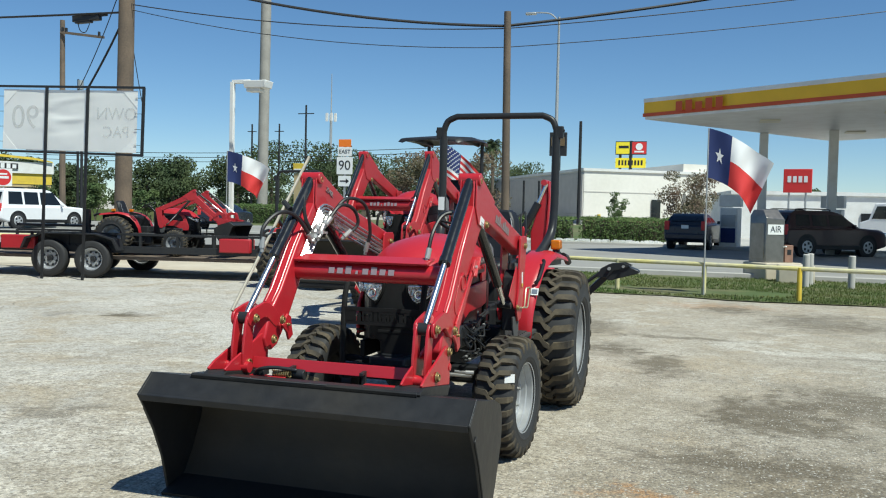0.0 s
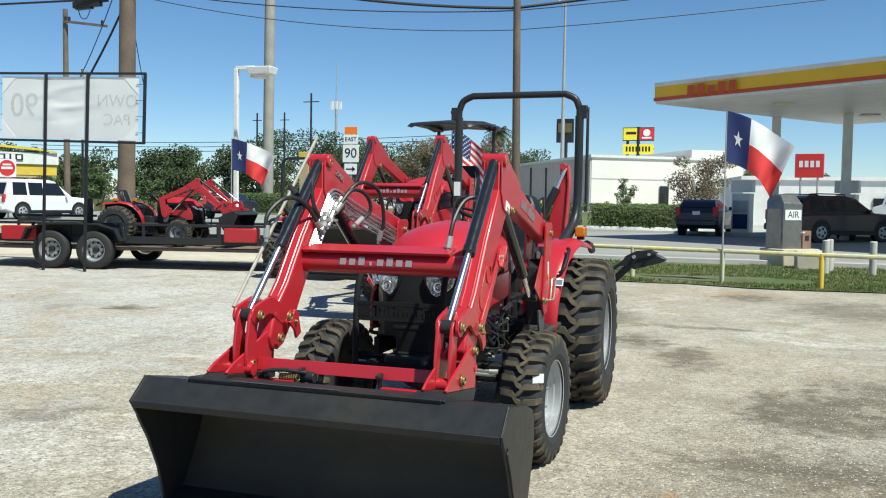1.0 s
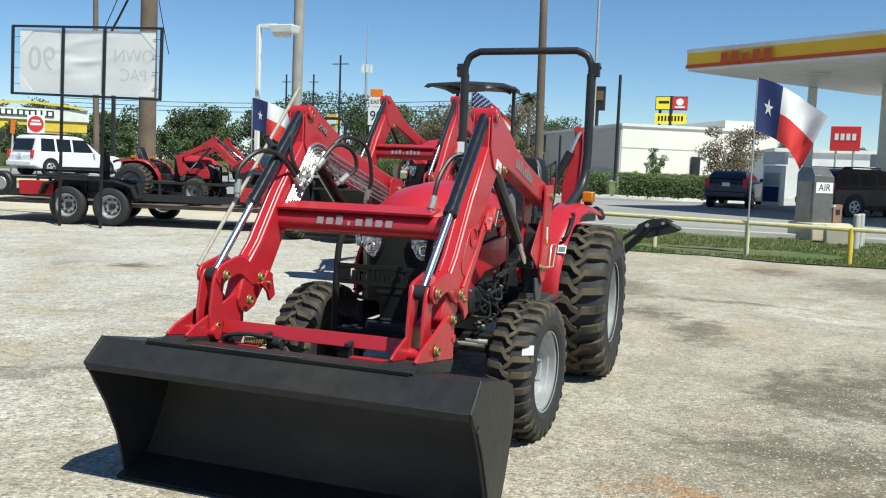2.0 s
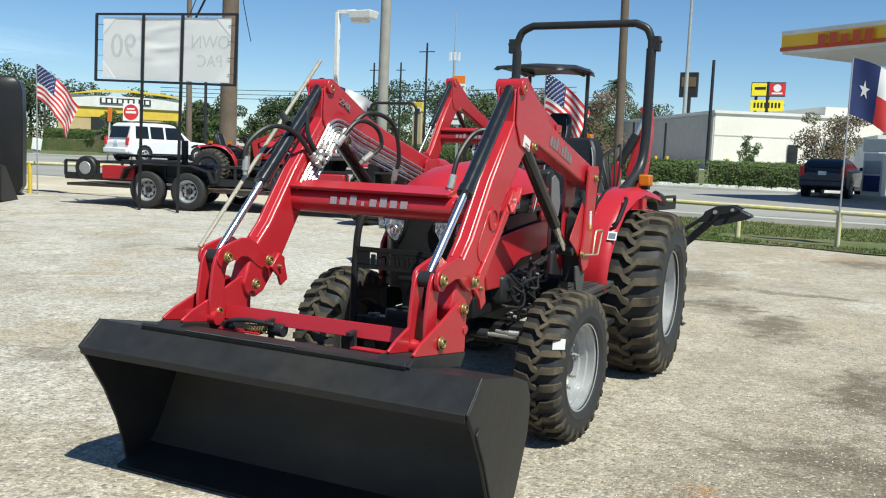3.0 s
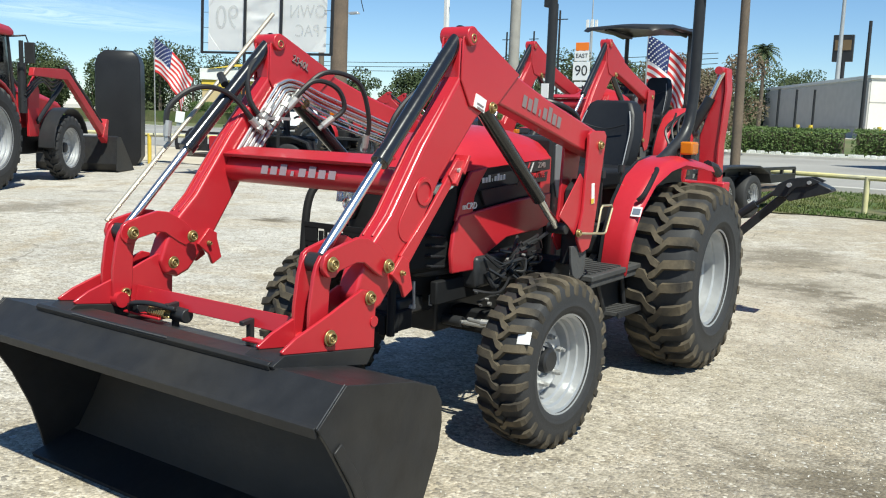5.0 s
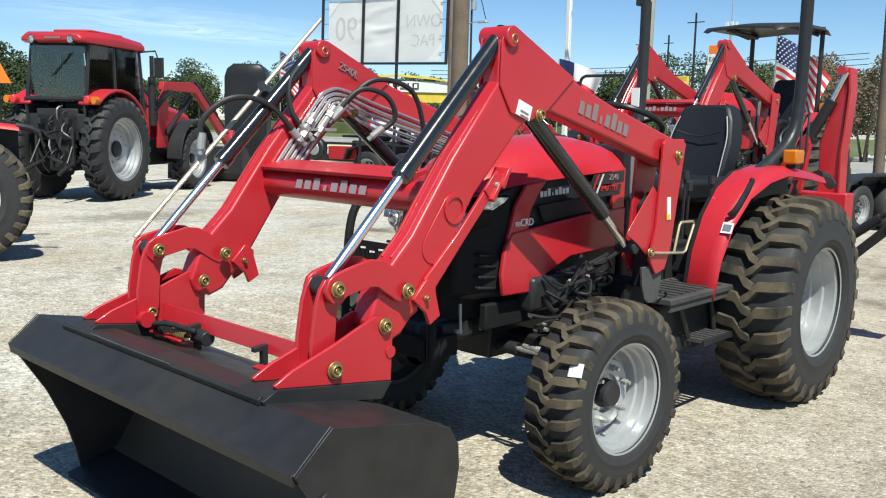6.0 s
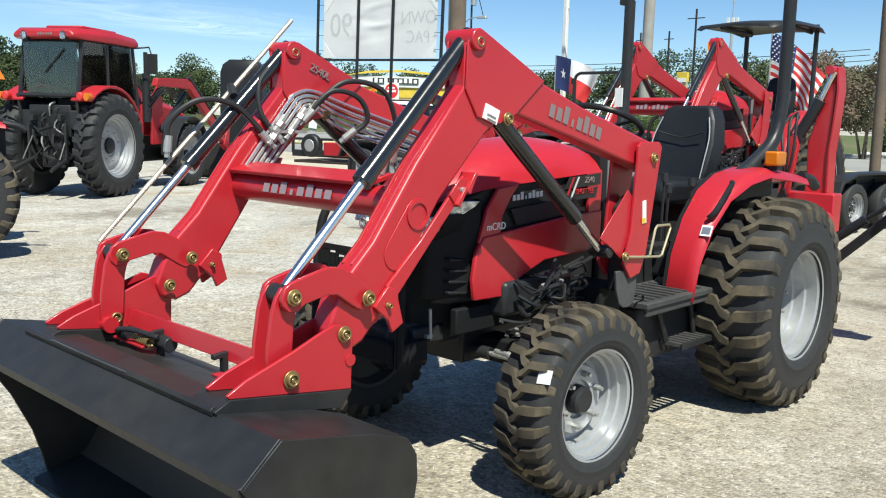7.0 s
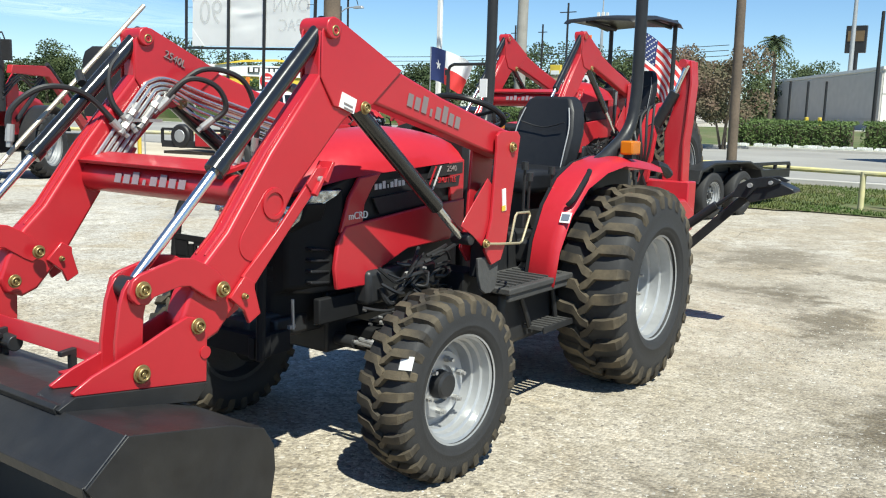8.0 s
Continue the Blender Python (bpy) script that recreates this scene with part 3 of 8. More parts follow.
    line = [(-1.497, 0.546), (-1.387, 0.640), (-1.09, 0.585), (-0.975, 0.545), (-0.94, 0.49), (-0.935, 0.42), (-0.955, 0.33), (-0.985, 0.27), (-1.03, 0.18), (-1.10, 0.07), (-1.24, 0.0)]
    inner = []
    for k, (y, z) in enumerate(line):
        a, b = line[max(k - 1, 0)], line[min(k + 1, len(line) - 1)]
        ty, tz = b[0] - a[0], b[1] - a[1]
        ln = math.hypot(ty, tz)
        inner.append((y + tz / ln * 0.009, z - ty / ln * 0.009))
    shell.prism(line + inner[::-1], -0.826, 0.826)
    lining = [(y + (py - y) * 0.16, z + (pz - z) * 0.16) for (y, z), (py, pz) in zip(inner, [(2 * b - a, 2 * d - c) for (a, c), (b, d) in zip(line, inner)])]
    bucket = part("bucket", shell, BUCKET, tr, "wide black steel loader bucket with scuffed paint", at=tipped)
    part("inside_face", MB().prism(inner[1:] + lining[:0:-1], -0.824, 0.824), DUSTBLACK, bucket, "black inside filmed with brown dust")
    for s in (1, -1):
        part("side_plate", MB().prism(side, s * 0.826, s * 0.838), BUCKET, bucket, bevel=0.002)
        part("wear_strip", MB().prism([(-1.440, 0.47), (-1.365, 0.35), (-1.295, 0.204), (-1.265, 0.104), (-1.240, 0.012), (-1.19, 0.03), (-1.225, 0.12), (-1.26, 0.22), (-1.33, 0.37), (-1.41, 0.49)], s * 0.838, s * 0.846), BUCKET, bucket, bevel=0.003)
        # red hanger plates with their black feet
        hp = [(-0.940, 0.765), (-0.945, 0.612), (-1.353, 0.668), (-1.36, 0.678), (-1.302, 0.708), (-1.151, 0.758), (-1.07, 0.79), (-1.007, 0.812), (-0.967, 0.80)]
        for x0 in ((0.558, 0.462) if s > 0 else (-0.528, -0.436)):
            part("hanger_plate", MB().prism(hp, x0, x0 + s * 0.012), red, bucket, "red hanger plate", bevel=0.003)
        foot = [(-0.945, 0.612), (-0.985, 0.565), (-1.09, 0.582), (-1.36, 0.628), (-1.395, 0.636), (-1.400, 0.646), (-1.353, 0.668)]
        part("hanger_foot", MB().prism(foot, *((0.575, 0.44) if s > 0 else (-0.545, -0.43))), BUCKET, bucket, bevel=0.002)
        bolt(bucket, (0.572 if s > 0 else -0.430, -1.162, 0.684), 1, 0.024)
        part("spacer", MB().cyl((0.44 if s > 0 else -0.54, -1.19, 0.665), (0.56 if s > 0 else -0.40, -1.19, 0.665), 0.028, n=16), red, bucket)
        part("plate_boss", MB().cyl((s * 0.566, -0.951, 0.70), (s * 0.574, -0.951, 0.70), 0.018, n=16), red, bucket)
    part("lower_cross_bar", MB().prism([(-1.118, 0.650), (-1.098, 0.648), (-1.082, 0.700), (-1.104, 0.707)], -0.43, 0.45),
         red, bucket, "flat red cross bar", bevel=0.002)
    part("top_lip", MB().prism([(-1.405, 0.648), (-1.395, 0.656), (-1.29, 0.646), (-1.29, 0.622), (-1.40, 0.632)], -0.60, 0.56), BUCKET, bucket, bevel=0.002)
    part("lip_flange", MB().prism([(-1.500, 0.550), (-1.494, 0.520), (-1.480, 0.522), (-1.484, 0.556)], -0.826, 0.826), BUCKET, bucket, bevel=0.002)
    # pale grey tube along the lip: its glossy reflection drawn as colour
    part("worn_sheen_edge", MB().tube([(-0.38, -1.4035, 0.6535), (-0.10, -1.4045, 0.6525), (0.12, -1.4035, 0.6535)], 0.0026, 6), EDGE, bucket, "worn grey edge with sheen in its colour")
    for s in (1, -1):
        part("worn_sheen_edge", MB().tube([(s * 0.833, -1.498, 0.552), (s * 0.833, -1.390, 0.645)], 0.0016, 6), EDGE, bucket, "worn grey edge with sheen in its colour")
    part("cutting_edge", MB().prism([(-1.30, 0.0), (-1.305, 0.016), (-1.12, 0.07), (-1.12, 0.05)], -0.83, 0.83), BUCKET, bucket)
    if not full:
        return
    # latch springs and levers over the bucket
    sp = [Vector((-0.29 + 0.10 * k / 60, -1.16 + 0.014 * math.sin(k * 0.9), 0.640 + 0.014 * math.cos(k * 0.9))) for k in range(61)]
    part("latch_spring", MB().tube(sp, 0.004, 6), BRASS, bucket, "yellow zinc coil spring")
    part("latch_lever", MB().tube(curve([(-0.37, -1.18, 0.64), (-0.33, -1.20, 0.665), (-0.26, -1.18, 0.672), (-0.16, -1.15, 0.66)]), 0.010, 8).cyl((-0.25, -1.12, 0.64), (-0.13, -1.12, 0.635), 0.026, n=14).box((-0.36, -1.15, 0.64), (0.06, 0.06, 0.03)), BLACK, bucket, bevel=0.003)
    for s in (1, -1):
        part("latch_plate", MB().box((s * 0.31, -1.165, 0.622), (0.20, 0.035, 0.008)), red, bucket, "red latch plate", bevel=0.002)
        part("latch_bracket", MB().prism([(-1.165, 0.675), (-1.115, 0.680), (-1.115, 0.555), (-1.135, 0.555), (-1.135, 0.662), (-1.165, 0.66)], s * 0.19 - 0.010, s * 0.19 + 0.010), BLACK, bucket, bevel=0.002)
    # indicator rod on one arm
    part("level_rod", MB().cyl((-0.52, -1.168, 0.94), (-0.52, -0.338, 1.773), 0.009, n=10), DUSTROD, tr, "thin plated bucket level rod")
    part("level_rod_guide", MB().cyl((-0.53, -0.62, 1.50), (-0.48, -0.64, 1.46), 0.016, n=10), BLACK, tr)
    # steel hydraulic lines along the inside of one arm
    for k in range(5):
        x = -0.408
        o = 0.0255 * k
        pts = [(x, -0.66 + o * 0.8, 1.17 - o * 0.35), (x, -0.45 + o * 0.75, 1.43 - o * 0.5), (x, -0.40 + o * 0.7, 1.478 - o * 0.55), (x, -0.31 + o * 0.4, 1.49 - o * 0.9), (x, -0.10, 1.43 - o * 1.05), (x, 0.62, 1.245 - o * 0.95)]
        part("hydraulic_line", MB().tube(curve(pts, 5), 0.0075, 8), PLATED, tr, "plated steel hydraulic line")
    for k, (yy, zz) in enumerate(((-0.52, 1.33), (-0.47, 1.30), (-0.42, 1.36), (-0.36, 1.39), (-0.55, 1.28))):
        part("hose_fitting", MB().cyl((-0.385, yy, zz), (-0.385, yy + 0.05, zz + 0.06), 0.013, n=8).cyl((-0.385, yy + 0.015, zz + 0.018), (-0.385, yy + 0.03, zz + 0.036), 0.018, n=6), ZINC, tr, "plated hose fitting")
    part("line_clamp", MB().box((-0.40, -0.45, 1.33), (0.05, 0.16, 0.012), Matrix.Rotation(radians(0), 4, "X")), ZINC, tr)
    hoses = [[(-0.39, -0.50, 1.31), (-0.42, -0.56, 1.40), (-0.44, -0.55, 1.52), (-0.45, -0.46, 1.60), (-0.46, -0.42, 1.58)],
             [(-0.39, -0.54, 1.29), (-0.43, -0.66, 1.42), (-0.46, -0.80, 1.44), (-0.50, -0.90, 1.36), (-0.50, -0.91, 1.26)],
             [(-0.38, -0.36, 1.40), (-0.33, -0.22, 1.53), (-0.28, -0.05, 1.50), (-0.27, 0.02, 1.34), (-0.30, 0.03, 1.22)],
             [(-0.38, -0.38, 1.38), (-0.34, -0.28, 1.49), (-0.30, -0.17, 1.47), (-0.29, -0.13, 1.38), (-0.34, -0.2, 1.31)],
             [(0.33, -0.62, 1.22), (0.34, -0.58, 1.34), (0.36, -0.50, 1.43), (0.40, -0.46, 1.46), (0.44, -0.42, 1.44)]]
    for h in hoses:
        ho = part("hydraulic_hose", MB().tube(curve(h, 8), 0.011, 8), HOSE, tr, "black rubber hydraulic hose")
        for e, f in ((h[0], h[1]), (h[-1], h[-2])):
            e, f = Vector(e), Vector(f)
            d = (f - e).normalized()
            part("ferrule", MB().cyl(e - d * 0.01, e + d * 0.05, 0.0155, n=10).cyl(e - d * 0.03, e, 0.011, n=6), ZINC, ho)
    # decals
    lettering("decal", "2540L", 0.043, GREY_STK, tr, pose(-0.4085, -0.28, 1.568, 90, 22, 90))
    part("decal_shape", bars(BRAND, 0.062, 0.34), GREY_STK, tr, "grey decal", at=pose(0.5425, 0.16, 1.40, 0, 14.3, 90))
    part("white_sticker", MB().box((0, 0, 0), (0.075, 0.003, 0.05)), WHITE_STK, tr, "white paper sticker", at=pose(0.5495, -0.335, 1.412, 0, 18, 90))
    part("white_sticker", MB().box((0, 0, 0), (0.028, 0.003, 0.095)), WHITE_STK, tr, "white paper sticker", at=pose(0.5675, 0.635, 1.035, 0, -6, 90))
    for k in range(2):
        part("print_bar", MB().box((0, 0, 0), (0.045, 0.002, 0.006)), GREY_STK, tr, at=pose(0.5515, -0.335, 1.405 - 0.014 * k, 0, 18, 90))
    part("print_bar", MB().box((0, 0, 0), (0.028, 0.002, 0.022)), YELLOW, tr, at=pose(0.5695, 0.631, 1.0, 0, -6, 90))
    part("tool_loop", MB().tube([(0.575, 0.50, 0.862), (0.575, 0.60, 0.852), (0.575, 0.765, 0.838), (0.575, 0.785, 0.845), (0.575, 0.845, 0.955), (0.575, 0.835, 0.97), (0.575, 0.735, 0.972), (0.575, 0.72, 0.96), (0.575, 0.685, 0.850)], 0.0055, 8), WIRE, tr, "gold plated wire guard")


def compact_tractor(name, label, at, raise_deg=0.0, full=True, canopy=False, has_loader=True, backhoe=False, red=None, rops=True, group="", curl=0.0):
    red = red or RED
    tr = thing(name, label, "tractor", at, group)
    # wheels
    for s in (1, -1):
        wheel(tr, "front_wheel", s * 0.615, 0.143, 0.368, 0.235, 0.210, 28, s, steer=-4)
        wheel(tr, "rear_wheel", s * 0.592, 1.908, 0.540, 0.385, 0.278, 26, s, nuts=8, ground=-0.028 if full else 0.0)
    # hood
    secs = [(-0.262, 1.06, 0.11, 1.045), (-0.235, 1.115, 0.172, 1.08), (-0.16, 1.185, 0.228, 1.10), (-0.04, 1.255, 0.27, 1.13), (0.12, 1.30, 0.28, 1.145), (0.43, 1.325, 0.286, 1.165), (0.60, 1.315, 0.29, 1.175), (0.735, 1.295, 0.29, 1.185)]
    rings = []
    for y, zt, hw, zl in secs:
        half = [(0.0, zt + 0.006), (0.25, zt), (0.50, zt - 0.016), (0.72, zt - 0.040), (0.88, zt - 0.075), (0.97, max(zl + 0.004, zt - 0.12)), (1.0, zl)]
        rings.append([(0.02 - q * (hw - 0.015), y, z) for q, z in half[::-1]] + [(0.02 + q * (hw - 0.02), y, z) for q, z in half[1:]])
    part("hood", MB().loft(rings), red, tr, "rounded glossy red engine hood", angle=50)
    part("hood_core", MB().loft([[(sx * w, y, z) for sx, z in ((-1, 0.70), (1, 0.70), (1, zl), (-1, zl))] for y, w, zl in ((-0.21, 0.17, 1.04), (-0.15, 0.225, 1.08), (0.0, 0.258, 1.14), (0.72, 0.274, 1.19))]), PLASTIC, tr, "black engine side panels", bevel=0.01)
    nx = 0.025
    part("nose", MB().loft([[(nx - w * 0.55, y, 0.57), (nx + w * 0.55, y, 0.57), (nx + w * 0.62, y, 0.70), (nx + w, y, 0.73), (nx + w, y, zt), (nx - w, y, zt), (nx - w, y, 0.73), (nx - w * 0.62, y, 0.70)] for y, w, zt in ((-0.278, 0.11, 1.02), (-0.262, 0.165, 1.06), (-0.19, 0.205, 1.07), (-0.04, 0.247, 1.10))]), GRILLE, tr, "black plastic front grille", bevel=0.012)
    for k in range(4):
        part("grille_slat", MB().box((nx, -0.276, 0.76 + 0.04 * k), (0.22, 0.012, 0.018)), GRILLE, tr, bevel=0.003)
    for s in (1, -1):
        # shield-shaped lamps set back into the corners of the nose
        shield = [(0.075, 1.04), (0.080, 0.995), (0.105, 0.945), (0.128, 0.928), (0.175, 0.948), (0.215, 0.985), (0.228, 1.04)]
        bez, lens = MB(), MB()
        for mb_, grow_, y_, d_ in ((bez, 1.13, -0.300, 0.10), (lens, 0.94, -0.306, 0.02)):
            rim_ = [(0.15 + (x - 0.15) * grow_, 0.99 + (z - 0.99) * grow_) for x, z in shield]
            mb_.loft([[(nx + s * x, y_ + e + 0.9 * max(0, x - 0.10) * 0.6, z) for x, z in rim_][::s] for e in (0, d_)])
        hl = part("headlight", lens, LAMP, tr, "clear headlight with a chrome reflector", bevel=0.006)
        part("bezel", bez, GRILLE, hl, bevel=0.004)
        wing = [(0.212, -0.255, 0.985), (0.232, -0.225, 1.035), (0.245, -0.185, 1.080), (0.260, -0.150, 1.094), (0.274, -0.062, 1.092), (0.268, -0.085, 1.070), (0.256, -0.140, 1.042), (0.238, -0.200, 1.005)]
        part("side_lens", MB().loft([[(s * (x + e), y, z) for x, y, z in wing][::s] for e in (0.006, -0.03)]), LAMP, hl, "clear wrap-round side lens", bevel=0.003)
        part("bulb", MB().lathe([(0.0, 0.014), (-0.004, 0.020), (-0.004, 0.026), (0.002, 0.03)], 16, pose(nx + s * 0.145, -0.290, 0.985, 0, 0, 90)), CHROME, hl)
        low = [(-0.10, 0.715), (-0.115, 0.80), (-0.095, 0.90), (-0.055, 0.955), (0.43, 0.998), (0.735, 1.016), (0.735, 0.86), (0.62, 0.84), (0.33, 0.83), (0.17, 0.775), (0.07, 0.71)]
        part("lower_panel", MB().prism(low, s * 0.276, s * 0.298), red, tr, "red lower side panel", bevel=0.006)
        part("upper_panel", MB().prism([(-0.075, 0.93), (-0.03, 1.06), (0.03, 1.135), (0.16, 1.15), (0.11, 1.10), (0.06, 1.03), (0.05, 0.962)], s * 0.27, s * 0.29), red, tr, bevel=0.005)
        part("rear_panel", MB().prism([(0.62, 1.18), (0.735, 1.19), (0.735, 1.0), (0.64, 1.0)], s * 0.275, s * 0.291), red, tr, bevel=0.004)
        part("side_mesh", MB().prism([(0.12, 1.05), (0.55, 1.08), (0.60, 1.02), (0.16, 0.985)], s * 0.272, s * 0.281), BLACK, tr)
        for k in range(4):
            part("louvre", MB().prism([(-0.20, 0.745 + 0.042 * k), (-0.10, 0.735 + 0.042 * k), (-0.10, 0.745 + 0.042 * k), (-0.20, 0.757 + 0.042 * k)], s * 0.215, s * 0.258), PLASTIC, tr, bevel=0.004)
        if full and s > 0:
            part("decal_shape", bars(BRAND, 0.030, 0.19), DULL_STK, tr, "white decal", at=pose(0.283, 0.22, 1.103, 0, -3, 90))
            part("model_plate", MB().prism([(0.49, 1.165), (0.72, 1.178), (0.72, 1.13), (0.46, 1.115)], 0.288, 0.293).prism([(0.44, 1.105), (0.70, 1.12), (0.69, 1.075), (0.41, 1.062)], 0.288, 0.293), BLACK, tr, "black model plates")
            for k in range(2):
                part("decal_slash", MB().prism([(0.455 + 0.035 * k, 1.066), (0.467 + 0.035 * k, 1.067), (0.525 + 0.035 * k, 1.166), (0.513 + 0.035 * k, 1.165)], 0.2932, 0.2945), (RED, DULL_STK)[k], tr)
            lettering("model_decal", "2540", 0.036, GREY_STK, tr, pose(0.2945, 0.634, 1.150, 90, 0, 90))
            lettering("model_decal", "SHUTTLE", 0.033, RED, tr, pose(0.2945, 0.60, 1.103, 90, 0, 90))
            lettering("engine_decal", "mCRD", 0.04, WHITE_STK, tr, pose(0.2915, 0.02, 0.99, 90, 0, 90))
    # cowl, chassis and axle
    part("cowl", MB().loft([[(sx * w, y, z) for sx, z in ((-1, 0.6), (1, 0.6), (1, zt), (-1, zt))] for y, w, zt in ((0.74, 0.292, 1.285), (0.80, 0.295, 1.29), (0.92, 0.25, 1.21))]), PLASTIC, tr, "black dashboard cowl", bevel=0.02)
    part("side_glass_panel", MB().prism([(0.765, 1.245), (0.815, 1.262), (0.885, 1.225), (0.925, 1.10), (0.90, 1.03), (0.80, 0.985), (0.765, 1.06)], 0.262, 0.300), GREYPLASTIC, tr, bevel=0.003)
    part("chassis", MB().box((0.01, 0.75, 0.55), (0.28, 1.5, 0.26)).box((0, 1.5, 0.62), (0.42, 0.8, 0.36)).box((0.02, -0.20, 0.575), (0.22, 0.40, 0.11)), BLACK, tr, "black cast chassis", bevel=0.015)
    part("front_axle", MB().box((0, 0.17, 0.475), (0.86, 0.11, 0.10)).cyl((-0.46, 0.17, 0.465), (0.46, 0.17, 0.465), 0.055, n=16), GRILLE, tr, "black front axle beam", bevel=0.012)
    for s in (1, -1):
        part("gear_case", MB().cyl((s * 0.455, 0.165, 0.30), (s * 0.435, 0.165, 0.53), 0.065, 0.05, n=18).cyl((s * 0.42, 0.165, 0.47), (s * 0.49, 0.165, 0.47), 0.06, n=18), GRILLE, tr, bevel=0.008)
    part("rear_axle", MB().cyl((-0.55, 1.93, 0.52), (0.55, 1.93, 0.52), 0.10, n=18), BLACK, tr)
    part("steering_cylinder", MB().cyl((-0.25, 0.06, 0.475), (0.25, 0.06, 0.475), 0.024, n=12), BLACK, tr)
    part("steering_rod", MB().cyl((-0.40, 0.06, 0.475), (0.40, 0.06, 0.475), 0.011, n=10), ZINC, tr, "plated steering rod")
    for s in (1, -1):
        part("engine_pod", MB().box((s * 0.27, 0.28, 0.70), (0.10, 0.45, 0.14)), BLACK, tr, bevel=0.02)
    # engine hoses and small parts low on the flank
    rnd = random.Random(4)
    for k in range(14):
        y0 = rnd.uniform(0.0, 0.5)
        z0 = rnd.uniform(0.56, 0.82)
        s = 1 if k % 3 else -1
        pts = [(s * 0.33, y0, z0), (s * rnd.uniform(0.34, 0.40), y0 + rnd.uniform(0.03, 0.12), z0 + rnd.uniform(-0.08, 0.08)), (s * 0.34, y0 + rnd.uniform(0.15, 0.3), z0 + rnd.uniform(-0.1, 0.1))]
        part("engine_hose", MB().tube(curve(pts, 6), rnd.choice((0.006, 0.009, 0.012)), 7), HOSE, tr)
    for k in range(10):
        p = (0.345 + rnd.uniform(0, 0.05), rnd.uniform(-0.05, 0.5), rnd.uniform(0.52, 0.8))
        part("fitting", MB().cyl(p, (p[0] + 0.014, p[1], p[2]), rnd.choice((0.006, 0.009)), n=6), (STEP, STEP, ZINC)[k % 3], tr)
    for k in range(26):
        y0, z0 = rnd.uniform(0.08, 0.52), rnd.uniform(0.60, 0.80)
        p0 = Vector((0.325 + rnd.uniform(0, 0.05), y0, z0))
        p1 = p0 + Vector((rnd.uniform(-0.02, 0.03), rnd.uniform(0.04, 0.16), rnd.uniform(-0.07, 0.07)))
        part("engine_hose", MB().tube(curve([p0, (p0 + p1) / 2 + Vector((0.02, 0, rnd.uniform(-0.04, 0.04))), p1], 5), rnd.choice((0.004, 0.006, 0.008)), 6), HOSE, tr)
    for s in (1, -1):
        part("tie_rod", MB().cyl((s * 0.30, 0.03, 0.50), (s * 0.38, 0.02, 0.50), 0.010, n=10).cyl((s * 0.37, 0.02, 0.50), (s * 0.42, 0.03, 0.50), 0.014, n=10), ZINC, tr, "plated tie rod")
        part("knuckle", MB().lathe([(s * 0.40, 0.10), (s * 0.46, 0.115), (s * 0.52, 0.09), (s * 0.54, 0.05)], 20, pose(0, 0.16, 0.355)), BLACK, tr)
    # brush guard
    g = MB()
    for s in (1, -1):
        g.tube(curve([(s * 0.238, -0.435, 0.50), (s * 0.238, -0.425, 0.85), (s * 0.238, -0.385, 1.03), (s * 0.222, -0.28, 1.09)], 6), 0.017, 10)
        g.box((s * 0.20, -0.355, 0.54), (0.03, 0.18, 0.08))
    g.box((0, -0.41, 0.545), (0.48, 0.05, 0.08))
    gd = part("brush_guard", g, GRILLE, tr, "black steel brush guard", bevel=0.003)
    # name plate with a row of arched slots cut right through it
    z0, z1, lw, gp, sb_ = 0.832, 0.890, 0.041, 0.010, 0.011
    pl8 = MB().box((0, -0.43, 0.8225), (0.48, 0.01, 0.021)).box((0, -0.43, 0.9005), (0.48, 0.01, 0.023))
    x0 = -0.160
    pl8.box(((x0 - 0.24) / 2, -0.43, (z0 + z1) / 2), (x0 + 0.24, 0.01, z1 - z0 + 0.004))
    for hgt in (1, 0.8, 1, 0.8, 0.8, 1, 0.8, 0.8):
        zt = z0 + (z1 - z0) * hgt
        pl8.box((x0 + lw / 2, -0.43, (z0 + zt - sb_) / 2), (lw - 2 * sb_, 0.01, zt - sb_ - z0 + 0.002))
        if hgt < 1:
            pl8.box((x0 + lw / 2, -0.43, (zt + z1) / 2), (lw, 0.01, z1 - zt + 0.002))
        pl8.box((x0 + lw + gp / 2, -0.43, (z0 + z1) / 2), (gp, 0.01, z1 - z0 + 0.004))
        x0 += lw + gp
    pl8.box(((x0 + 0.24) / 2, -0.43, (z0 + z1) / 2), (0.24 - x0, 0.01, z1 - z0 + 0.004))
    part("name_plate", pl8, GRILLE, gd, "black steel plate with cut-out shapes")
    if full:
        part("pin_bracket", MB().box((0.195, -0.085, 0.59), (0.012, 0.06, 0.045)), ZINC, tr)
        part("front_weight_frame", MB().box((0.03, -0.20, 0.575), (0.26, 0.17, 0.07)), BLACK, tr, bevel=0.01)
        part("tow_latch", MB().cyl((0.205, -0.245, 0.69), (0.205, -0.24, 0.575), 0.006, n=8).box((0.20, -0.245, 0.585), (0.014, 0.03, 0.014)), ZINC, tr)
    # platform, steps, seat, wheel
    part("platform", MB().box((0, 1.12, 0.60), (1.02, 0.62, 0.03)).box((0.49, 1.10, 0.575), (0.02, 0.56, 0.05)).box((-0.49, 1.10, 0.575), (0.02, 0.56, 0.05)), STEP, tr, "worn steel foot platform", bevel=0.006)
